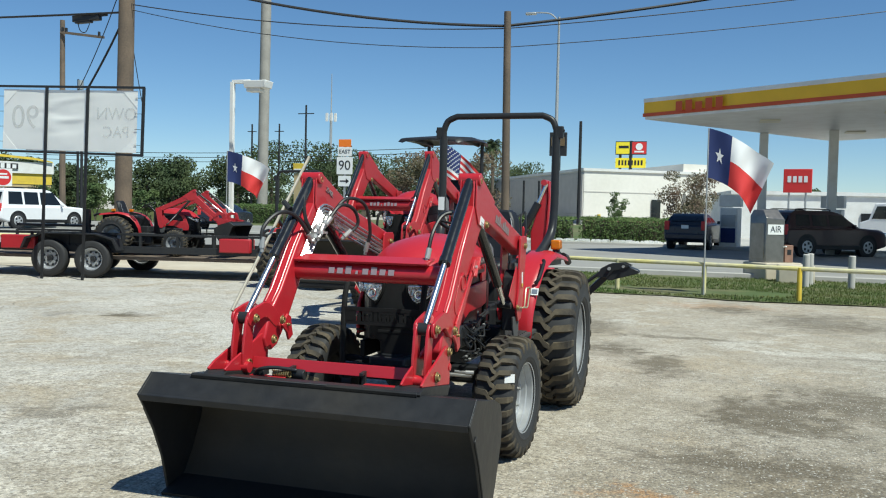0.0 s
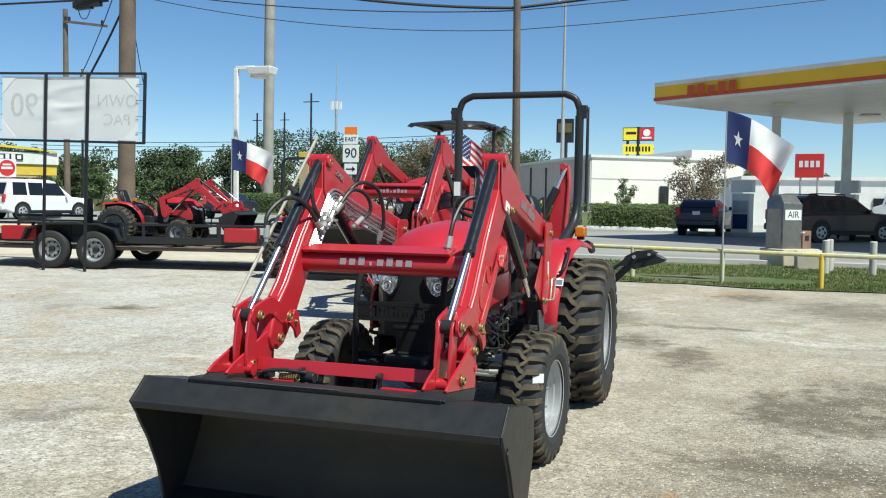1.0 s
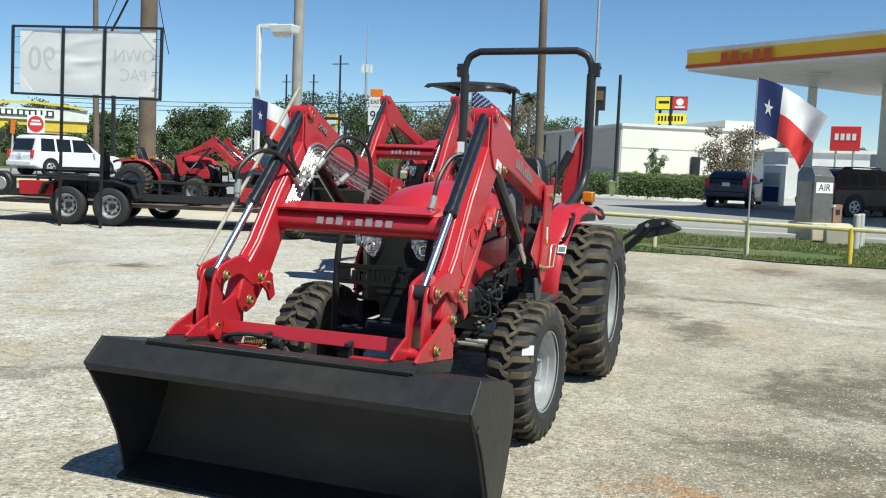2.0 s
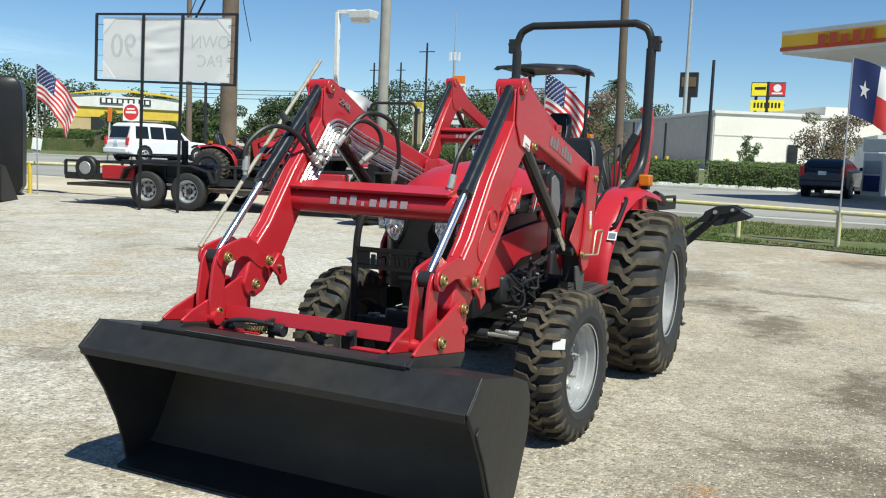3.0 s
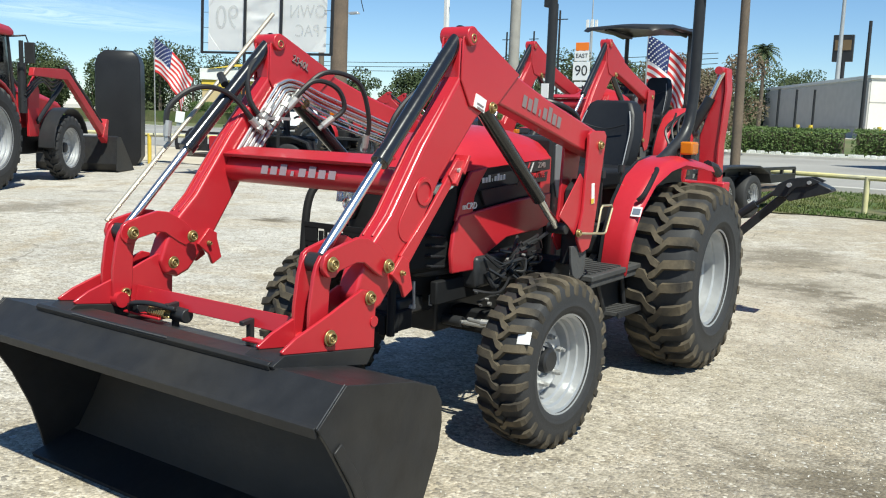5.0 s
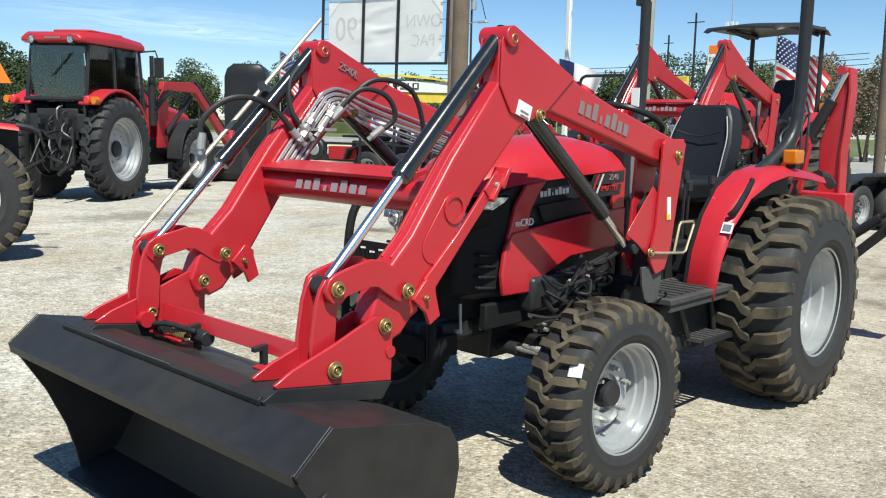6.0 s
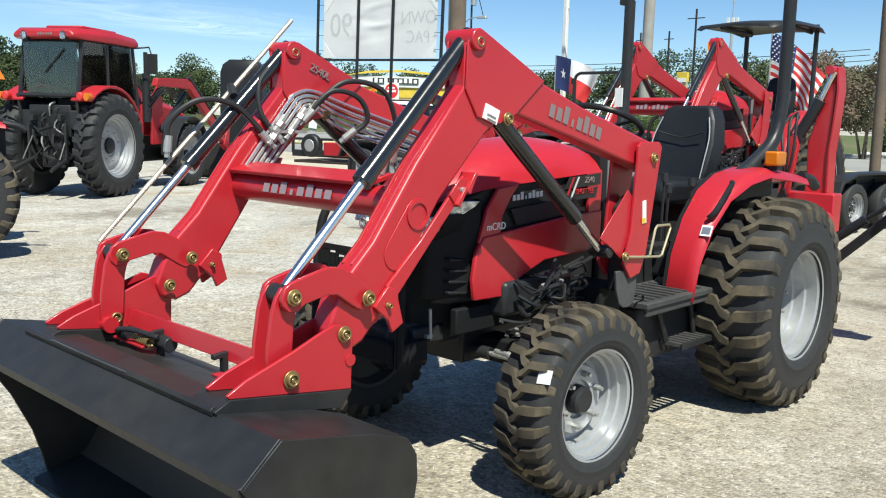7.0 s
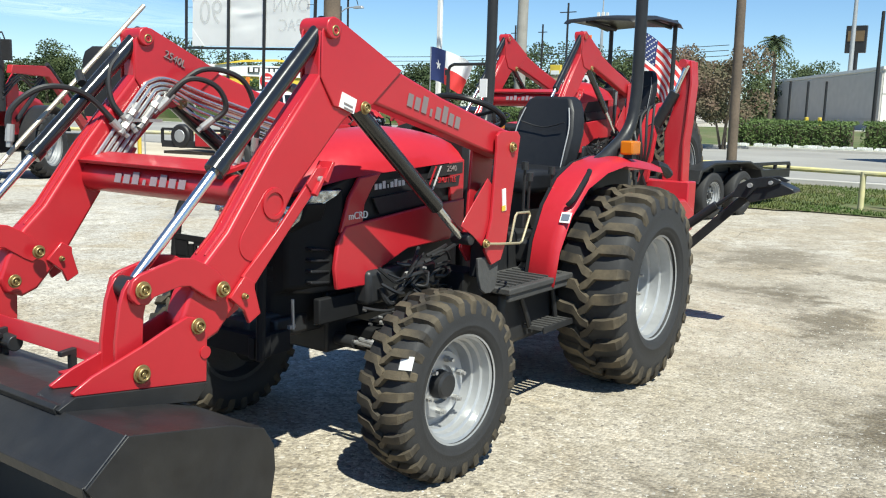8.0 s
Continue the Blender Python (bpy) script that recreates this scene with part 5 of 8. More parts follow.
    light = math_("MULTIPLY", math_("MULTIPLY", ramp(sto.outputs[0], 0.84, 0.88), ramp(stones.outputs["Distance"], 0.25, 0.5, 1.0, 0.0)), broken)
    col = mixc(math_("MULTIPLY", light, 0.7), col, (0.62, 0.585, 0.52))
    dusk = math_("MULTIPLY", math_("MULTIPLY", ramp(sto.outputs[1], 0.62, 0.66), ramp(stones.outputs["Distance"], 0.3, 0.6, 1.0, 0.0)), broken)
    col = mixc(math_("MULTIPLY", dusk, 0.6), col, (0.16, 0.14, 0.11))
    chip = ramp(peb.outputs[1], 0.975, 0.985, 0.0, 0.4)
    col = mixc(chip, col, (0.66, 0.64, 0.59))
    dark_ = ramp(peb.outputs[2], 0.955, 0.965, 0.0, 0.6)
    col = mixc(dark_, col, (0.13, 0.115, 0.10))
    l.new(col, b.inputs["Base Color"])
    b.inputs["Roughness"].default_value = 0.92
    bu = n.new("ShaderNodeBump")
    bu.inputs["Strength"].default_value, bu.inputs["Distance"].default_value = 0.6, 0.012
    hgt = math_("SUBTRACT", math_("ADD", noise_(22, 5), noise_(6, 5)), pebble.outputs["Distance"])
    l.new(hgt, bu.inputs["Height"])
    l.new(bu.outputs[0], b.inputs["Normal"])
    return m


GRAVEL = gravel()
ROADM = mat("worn_road", (0.30, 0.29, 0.27), 0.9, var=0.12, scale=6, second=(0.24, 0.23, 0.215), sscale=0.25, bump=0.2, bscale=80)
TURF = mat("verge_soil_and_grass", (0.068, 0.102, 0.026), 0.95, var=0.45, scale=5, second=(0.15, 0.135, 0.065), sscale=0.6, bump=0.5, bscale=30)
DIRT = mat("pale_dirt", (0.52, 0.46, 0.36), 0.95, var=0.2, scale=4, second=(0.42, 0.36, 0.27), sscale=0.4, bump=0.3, bscale=30)
APRON = mat("station_concrete", (0.46, 0.44, 0.41), 0.9, var=0.12, scale=3, second=(0.38, 0.37, 0.34), sscale=0.2)

xs = [-400, -200, -120, -80] + list(range(-60, 41, 4)) + [60, 100, 200, 400]
ys = [-60, -30, -15, -8, -4, 0] + [0.2 + 0.25 * k for k in range(17)] + [5 + 1.0 * k for k in range(12)] + [18, 20, 24, 28, 33, 36, 40, 45, 50, 55, 60, 65, 70, 75, 90, 120, 200, 500]
vs = [(x, y, gz(y)) for y in ys for x in xs]
nx = len(xs)
fs = [(i * nx + k, i * nx + k + 1, (i + 1) * nx + k + 1, (i + 1) * nx + k) for i in range(len(ys) - 1) for k in range(nx - 1)]
tagged(part("ground", MB().add(vs, fs), GRAVEL), "pale worn gravel and concrete lot with oil stains", "ground", kind="structure")


def span(a, b, n):
    return [a + (b - a) * k / n for k in range(n + 1)]


sheet("road", lambda y: (-150, 120), span(17.6, 35.5, 8), 0.012, ROADM, "grey worn two-way road beyond the lot", "road")
sheet("grass_verge", lambda y: (-5.5, 40), span(11.6, 17.2, 8), 0.02, TURF, "patchy green grass verge along the road", "grass", jitter=0.12)
sheet("dirt_verge", lambda y: (-60, -5.7), span(11.6, 17.2, 8), 0.014, DIRT, "pale bare dirt verge beside the road", "dirt", jitter=0.1)
sheet("station_apron", lambda y: (-2.5, 70), span(36, 60, 6), 0.016, APRON, "pale concrete filling station apron", "pavement")
sheet("far_lawn", lambda y: (-200, -2.9), span(36, 75, 8), 0.014, TURF, "grass strip beyond the road", "grass")

sheet("driveway", lambda y: (-46, -17), span(36, 50, 6), 0.03, ROADM, "grey paved driveway across the road", "pavement")

# kerbs
for name, x0, x1, y in (("kerb", -150, 120, 35.6), ("kerb", -5.5, 60, 17.4)):
    tagged(part(name, MB().box(((x0 + x1) / 2, y, gz(y) + 0.05), (x1 - x0, 0.2, 0.16)), CONC, bevel=0.02), "pale concrete kerb along the road", "kerb", kind="structure")

# grass tufts on the verge
rnd = random.Random(7)
gm = MB()
for k in range(26000):
    x, y = rnd.uniform(-5.5, 12), 11.3 + 5.9 * rnd.random() ** 1.25
    if noise.noise((x * 0.5, y * 0.5, 0)) < -0.30 or y < 11.62 + 0.42 * noise.noise((x * 0.55, 1.3, 0.0)):
        continue
    h, a, w = rnd.uniform(0.02, 0.065), rnd.uniform(0, 6.28), 0.010
    z = gz(y) + 0.015
    for j in range(3):
        a += 2.1
        dx, dy = math.cos(a), math.sin(a)
        gm.add([(x - dy * w, y + dx * w, z), (x + dy * w, y - dx * w, z), (x + dx * 0.04, y + dy * 0.04, z + h)], [(0, 1, 2)])
tagged(part("grass_tufts", gm, GRASS), "short uneven green grass tufts on the verge", "grass", kind="stuff")

# loose stones lying on the lot near the tractor
rnd = random.Random(21)
vs, fs = [], []
for k in range(26000):
    x, y = rnd.uniform(-2.6, 5.2), -3.2 + 8.0 * rnd.random() ** 1.3
    if noise.noise((x * 0.8, y * 0.8, 3)) < -0.25 + 0.25 * rnd.random() or (x < 0.9 and rnd.random() < 0.5):
        continue
    r, a = rnd.uniform(0.0025, 0.0065), rnd.uniform(0, 3.1)
    ca, sa = math.cos(a) * r, math.sin(a) * r
    e, o = rnd.uniform(0.5, 1.0), len(vs)
    z = gz(y) + 0.001
    vs += [(x + ca, y + sa, z), (x - sa * e, y + ca * e, z), (x - ca, y - sa, z), (x + sa * e, y - ca * e, z), (x + ca * 0.3, y + sa * 0.3, z + r * 0.9)]
    fs += [(o, o + 1, o + 4), (o + 1, o + 2, o + 4), (o + 2, o + 3, o + 4), (o + 3, o, o + 4)]
STONE = mat("loose_stone", (0.44, 0.41, 0.35), 0.9, var=0.1, scale=30)
st_n = STONE.node_tree.nodes
st_b, st_g, st_r = st_n["Principled BSDF"], st_n.new("ShaderNodeNewGeometry"), st_n.new("ShaderNodeValToRGB")
for e, c in zip((st_r.color_ramp.elements[0], st_r.color_ramp.elements[1]), ((0.16, 0.14, 0.115, 1), (0.66, 0.63, 0.56, 1))):
    e.color = c
STONE.node_tree.links.new(st_g.outputs["Random Per Island"], st_r.inputs[0])
STONE.node_tree.links.new(st_r.outputs[0], st_b.inputs["Base Color"])
tagged(part("loose_gravel", MB().add(vs, fs), STONE, angle=10), "fine loose grey and tan gravel on the lot", "gravel", kind="stuff")

# thin high cloud far off over the trees
cl_m = bpy.data.materials.new("thin_cloud")
cl_m.use_nodes = True
cn, cl = cl_m.node_tree.nodes, cl_m.node_tree.links
cn.remove(cn["Principled BSDF"])
c_co, c_map, c_noise, c_ramp, c_fall, c_mul = (cn.new("ShaderNode" + k) for k in ("TexCoord", "Mapping", "TexNoise", "MapRange", "TexGradient", "Math"))
c_white, c_clear, c_mix = (cn.new("ShaderNode" + k) for k in ("BsdfTranslucent", "BsdfTransparent", "MixShader"))
c_map.inputs["Scale"].default_value = (0.004, 0.0016, 1)
cl.new(c_co.outputs["Object"], c_map.inputs["Vector"])
cl.new(c_map.outputs[0], c_noise.inputs["Vector"])
c_noise.inputs["Scale"].default_value, c_noise.inputs["Detail"].default_value, c_noise.inputs["Distortion"].default_value = 0.9, 3, 0.0
c_ramp.inputs[1].default_value, c_ramp.inputs[2].default_value, c_ramp.inputs[4].default_value = 0.30, 0.70, 0.25
cl.new(c_noise.outputs[0], c_ramp.inputs[0])
c_size = cn.new("ShaderNodeMapping")
c_size.inputs["Scale"].default_value = (1 / 430, 1 / 760, 0)
cl.new(c_co.outputs["Object"], c_size.inputs["Vector"])
c_fall.gradient_type = "SPHERICAL"
cl.new(c_size.outputs[0], c_fall.inputs["Vector"])
c_mul.operation, c_mul.use_clamp = "MULTIPLY", True
cl.new(c_ramp.outputs[0], c_mul.inputs[0])
cl.new(c_fall.outputs["Color"], c_mul.inputs[1])
c_white.inputs[0].default_value = (0.9, 0.92, 0.95, 1)
cl.new(c_mul.outputs[0], c_mix.inputs[0])
cl.new(c_clear.outputs[0], c_mix.inputs[1])
cl.new(c_white.outputs[0], c_mix.inputs[2])
cl.new(c_mix.outputs[0], cn["Material Output"].inputs[0])
cloud_ = MB().add([(-440 + 88 * i, -770 + 154 * j, 10 * noise.noise((i * 0.6, j * 0.6, 4))) for j in range(11) for i in range(11)], [(j * 11 + i, j * 11 + i + 1, j * 11 + i + 12, j * 11 + i + 11) for j in range(10) for i in range(10)])
tagged(part("backdrop_cloud", cloud_, cl_m, at=pose(-2180, 1330, 250, 0, 0, 12)), "thin wispy white cloud far beyond the trees", "cloud", kind="structure")

# ---------------------------------------------------------------- the tractors
main = compact_tractor("compact_tractor", "red compact tractor with black front bucket and rear backhoe", pose(0, 0, 0), backhoe=True)
second = compact_tractor("compact_tractor", "red compact tractor with raised loader and black canopy", pose(-2.58, 6.9, gz(6.9)) @ Matrix.Diagonal((1.02, 1.2, 1.37, 1)), raise_deg=0.8, curl=45, full=False, canopy=True, rops=False, red=RED_FAR)
third = compact_tractor("compact_tractor", "red compact tractor with thin black rollover bar", pose(-5.75, 11.75, gz(11), 0, 0, 180) @ Matrix.Scale(0.95, 4), full=False, has_loader=False, red=RED_FAR)
fourth = compact_tractor("compact_tractor", "red compact tractor parked with its rear wheel foremost", pose(-7.80, -1.59, 0, 0, 0, -18.6) @ Matrix.Scale(1.12, 4), full=False, has_loader=False, red=RED_FAR, rops=False)
sv = thing("slow_vehicle_sign", "orange reflective slow-vehicle triangle on a thin post", "sign", pose(-14.9, 3.7, 0, 0, 0, 65))
part("triangle", MB().prism([(-0.21, 1.95), (0.21, 1.95), (0.03, 2.32), (-0.03, 2.32)], -0.004, 0.004, axis="y"), ORANGE, sv, "orange reflective triangle")
part("post", MB().cyl((0, 0.02, 0), (0, 0.02, 2.1), 0.02, n=8), BLACK, sv)


def fender_arc(y0, z0, r, a0, a1, n=10):
    return [(y0 + r * math.cos(radians(a0 + (a1 - a0) * k / n)), z0 + r * math.sin(radians(a0 + (a1 - a0) * k / n))) for k in range(n + 1)]


def cab_tractor(at):
    """A large tractor with a glazed cab, seen from behind, its front along -y."""
    tr = thing("cab_tractor", "large red tractor with glazed cab and raised front loader", "tractor", at)
    for s in (1, -1):
        wheel(tr, "rear_wheel", s * 0.86, 0.0, 0.83, 0.46, 0.50, 26, s, nuts=8, tread=RUBBER)
        wheel(tr, "front_wheel", s * 0.84, -2.65, 0.60, 0.36, 0.36, 22, s, nuts=8, tread=RUBBER)
        part("rear_fender", MB().prism(fender_arc(0, 0.83, 0.95, 48, 165) + fender_arc(0, 0.83, 0.90, 165, 48), s * 0.52, s * 0.98), RED_FAR, tr, "red rounded rear fender", bevel=0.02)
        tl = part("tail_lamp", MB().cyl((s * 0.80, 0.62, 1.58), (s * 0.80, 0.74, 1.58), 0.07, n=14), SIGNRED, tr, "red and amber tail lamp", bevel=0.02)
        part("amber_lens", MB().cyl((s * 0.94, 0.62, 1.58), (s * 0.94, 0.73, 1.58), 0.06, n=14), AMBER, tl)
        part("front_fender", MB().prism(fender_arc(-2.65, 0.6, 0.72, 0, 160) + fender_arc(-2.65, 0.6, 0.69, 160, 0), s * 0.66, s * 1.03), BLACK, tr, "black plastic front mudguard", bevel=0.01)
    for s in (1, -1):
        x = s * 0.64
        for a, b in (((-1.22, 1.35), (-1.08, 2.46)), ((-0.3, 1.3), (-0.28, 2.46)), ((0.56, 1.5), (0.40, 2.46))):
            part("cab_pillar", MB().tube([(x, *a), (x * 0.97, *b)], 0.035, 6), BLACK, tr, "black cab pillar")
        part("side_window", MB().prism([(-1.15, 1.4), (0.48, 1.5), (0.40, 2.44), (-1.02, 2.44)], s * 0.632, s * 0.640), GLASS, tr, "tinted side window")
        part("cab_sill", MB().prism([(-1.25, 1.0), (-1.25, 1.40), (0.50, 1.52), (0.62, 1.62), (0.55, 1.2), (-0.2, 1.0)], s * 0.60, s * 0.66), BLACK, tr, bevel=0.01)
        part("lamp_housing", MB().cyl((s * 0.42, 0.55, 2.50), (s * 0.42, 0.64, 2.50), 0.075, n=14), BLACK, tr)
    for y, z in ((0.58, 1.60), (0.40, 2.45)):
        part("cab_crossbar", MB().tube([(-0.62, y, z), (0.62, y, z)], 0.035, 6), BLACK, tr)
    part("rear_window", MB().prism([(-0.60, 1.66), (-0.3, 1.56), (0.3, 1.56), (0.60, 1.66), (0.58, 2.42), (-0.58, 2.42)], 0.47, 0.48, axis="y"), GLASS, tr, "tinted rear window")
    part("windscreen", MB().prism([(-0.60, 1.40), (0.60, 1.40), (0.58, 2.42), (-0.58, 2.42)], -1.15, -1.142, axis="y"), GLASS, tr, "tinted windscreen")
    part("wiper", MB().tube([(-0.30, 0.50, 2.30), (0.12, 0.50, 1.95)], 0.012, 6), BLACK, tr)
    part("cab_floor", MB().box((0, -0.35, 1.22), (1.24, 1.8, 0.3)).box((0, -1.0, 1.5), (0.5, 0.25, 0.5)), BLACK, tr, "dark cab interior", bevel=0.02)
    part("headliner", MB().box((0, -0.35, 2.44), (1.16, 1.45, 0.05)), BLACK, tr)
    rings = []
    for y, w, z0, z1 in ((-1.30, 0.58, 2.50, 2.58), (-1.18, 0.70, 2.46, 2.62), (-0.4, 0.73, 2.46, 2.67), (0.50, 0.71, 2.46, 2.63), (0.64, 0.64, 2.48, 2.58)):
        rings.append([(-w, y, z0), (-w, y, (z0 + z1) / 2), (-w * 0.86, y, z1), (w * 0.86, y, z1), (w, y, (z0 + z1) / 2), (w, y, z0)])
    part("cab_roof", MB().loft(rings).box((0, -0.4, 2.68), (0.8, 1.0, 0.05)), RED_FAR, tr, "red moulded cab roof", bevel=0.02)
    part("letter_shape", bars((1, 0.8, 0.8, 0.8, 1, 0.8), 0.04, 0.32), GREY_STK, tr, at=pose(-0.05, 0.655, 2.53))
    for s in (1, -1):
        part("work_lamp", MB().cyl((s * 0.42, 0.62, 2.50), (s * 0.42, 0.66, 2.50), 0.062, n=14), LENS, tr, "clear work lamp", bevel=0.01)
        part("mirror", MB().box((s * 0.98, -1.25, 2.20), (0.20, 0.06, 0.34)).tube([(s * 0.64, -1.1, 2.45), (s * 0.92, -1.22, 2.48), (s * 0.98, -1.25, 2.30)], 0.018, 6), BLACK, tr, "black wing mirror", bevel=0.01)
        part("loader_arm", MB().prism([(-1.45, 1.84), (-1.5, 1.98), (-2.62, 2.02), (-2.80, 1.96), (-4.45, 0.84), (-4.42, 0.73), (-4.30, 0.72), (-2.74, 1.83), (-1.75, 1.84)], s * 0.70, s * 0.82), RED_FAR, tr, "red loader arm", bevel=0.01, at=Matrix.Translation((0, -0.15, 0)))
        part("bucket_cylinder", MB().cyl((s * 0.76, -2.9, 2.06), (s * 0.76, -3.9, 1.42), 0.045, n=12).cyl((s * 0.76, -3.9, 1.42), (s * 0.76, -4.45, 1.05), 0.022, n=10), BLACK, tr)
        part("bucket_link", MB().prism([(-4.35, 0.75), (-4.55, 1.12), (-4.65, 1.10), (-4.55, 0.62)], s * 0.68, s * 0.84), RED_FAR, tr, "red bucket link", bevel=0.01)
        for k in range(3):
            part("loader_hose", MB().tube(curve([(s * (0.66 + 0.03 * k), -1.5, 1.4 + 0.1 * k), (s * 0.80, -1.9, 1.75 + 0.05 * k), (s * 0.70, -2.5, 1.62 + 0.07 * k), (s * 0.74, -2.9, 1.95)], 5), 0.02, 6), HOSE, tr)
        part("loader_mast", MB().prism([(-1.35, 0.8), (-1.35, 1.6), (-1.6, 1.85), (-1.75, 1.6), (-1.7, 0.8)], s * 0.60, s * 0.66), RED_FAR, tr, bevel=0.01, at=Matrix.Translation((0, -0.3, 0)))
        part("lift_cylinder", MB().cyl((s * 0.68, -1.6, 1.05), (s * 0.68, -2.6, 1.75), 0.045, n=12), BLACK, tr, at=Matrix.Translation((0, -0.3, 0)))
    part("hood", MB().loft([[(-w, y, 0.95), (-w, y, z), (-w * 0.7, y, z + 0.1), (w * 0.7, y, z + 0.1), (w, y, z), (w, y, 0.95)] for y, w, z in ((-1.35, 0.42, 1.55), (-2.4, 0.40, 1.45), (-3.1, 0.34, 1.32))]), RED_FAR, tr, "red engine hood", bevel=0.02, at=Matrix.Translation((0, -0.3, 0)))
    part("chassis", MB().box((0, -1.3, 0.72), (0.5, 3.6, 0.5)).cyl((-0.8, 0, 0.83), (0.8, 0, 0.83), 0.16, n=16).box((0, -2.65, 0.6), (1.5, 0.2, 0.2)).box((0, 0.3, 1.2), (0.9, 0.5, 0.5)), BLACK, tr, "black chassis and axles", bevel=0.02)
    for s in (1, -1):
        part("lower_link", MB().tube([(s * 0.35, 0.3, 0.7), (s * 0.42, 1.05, 0.45)], 0.035, 8), BLACK, tr)
        part("lift_link", MB().tube([(s * 0.35, 0.35, 1.3), (s * 0.40, 0.8, 0.6)], 0.02, 8), BLACK, tr)
    part("top_link", MB().tube([(0, 0.3, 1.15), (0, 0.85, 1.05)], 0.025, 8), BLACK, tr)
    part("control_rod", MB().tube([(0.1, 0.35, 1.5), (0.15, 0.5, 1.0)], 0.02, 8), BLACK, tr)
    rr_ = random.Random(9)
    for k in range(22):
        x0, z0 = rr_.uniform(-0.42, 0.42), rr_.uniform(0.75, 1.5)
        part("rear_hose", MB().tube(curve([(x0, 0.50, z0), (x0 + rr_.uniform(-0.1, 0.1), 0.62, z0 - rr_.uniform(0.05, 0.2)), (x0 + rr_.uniform(-0.15, 0.15), 0.52, z0 - rr_.uniform(0.15, 0.4))], 4), rr_.choice((0.012, 0.018, 0.026)), 6), (HOSE, BLACK, ZINC)[k % 7 // 3], tr)
    for s in (1, -1):
        part("lift_rod", MB().box((s * 0.40, 0.62, 0.85), (0.05, 0.06, 0.6)).box((s * 0.30, 0.5, 1.25), (0.08, 0.35, 0.10)), BLACK, tr, bevel=0.008)
    part("exhaust_pipe", MB().cyl((-0.60, -1.55, 1.2), (-0.60, -1.55, 2.05), 0.085, n=14).cyl((-0.60, -1.55, 2.05), (-0.60, -1.55, 2.42), 0.045, n=12), BLACK, tr)
    part("loader_bucket", MB().prism([(-4.3, 0.75), (-4.25, 0.2), (-4.4, 0.03), (-5.2, 0.03), (-5.2, 0.06), (-4.45, 0.1), (-4.35, 0.3), (-4.42, 0.77)], -1.05, 1.05).prism([(-4.3, 0.75), (-4.25, 0.05), (-5.2, 0.03), (-4.5, 0.75)], -1.07, -1.05).prism([(-4.3, 0.75), (-4.25, 0.05), (-5.2, 0.03), (-4.5, 0.75)], 1.05, 1.07), BUCKET, tr, "wide black loader bucket", at=Matrix.Translation((0, -0.3, 0)))
    seat_ = MB().box((0, -0.2, 1.5), (0.5, 0.5, 0.15)).box((0, 0.05, 1.85), (0.48, 0.12, 0.6))
    part("operator_seat", seat_, SEAT, tr, bevel=0.03)
    part("steering_wheel", MB().tube([(0.2 * math.cos(a), -0.75 + 0.15 * math.sin(a), 1.85 + 0.12 * math.sin(a)) for a in [2 * math.pi * k / 24 for k in range(24)]], 0.015, 6, closed=True), BLACK, tr)
    return tr


cab_tractor(pose(-12.36, 4.0, 0, 0, 0, 212.6) @ Matrix.Diagonal((0.82, 1.03, 1.03, 1)))
slab_ = MB()
rings = []
for z, w, d in ((0.0, 0.46, 0.16), (0.22, 0.62, 0.22), (1.5, 0.64, 0.24), (2.25, 0.63, 0.23), (2.43, 0.56, 0.21), (2.55, 0.38, 0.15)):
    rings.append([(-w, -d, z), (-w * 0.5, -d * 1.25, z), (w * 0.5, -d * 1.25, z), (w, -d, z), (w, d, z), (-w, d, z)])
cut = thing("mower_deck", "black steel mower deck standing on its edge", "mower deck", pose(-16.2, 10.0, gz(10), 0, 0, 40) @ Matrix.Diagonal((0.82, 1, 1.06, 1)))
part("deck_shell", slab_.loft(rings), PLASTIC, cut, "black dished steel shell", bevel=0.03)
part("gearbox", MB().cyl((0, 0.2, 1.2), (0, 0.45, 1.2), 0.16, n=14).box((0, 0.3, 0.8), (0.1, 0.12, 1.2)), BLACK, cut, bevel=0.01)

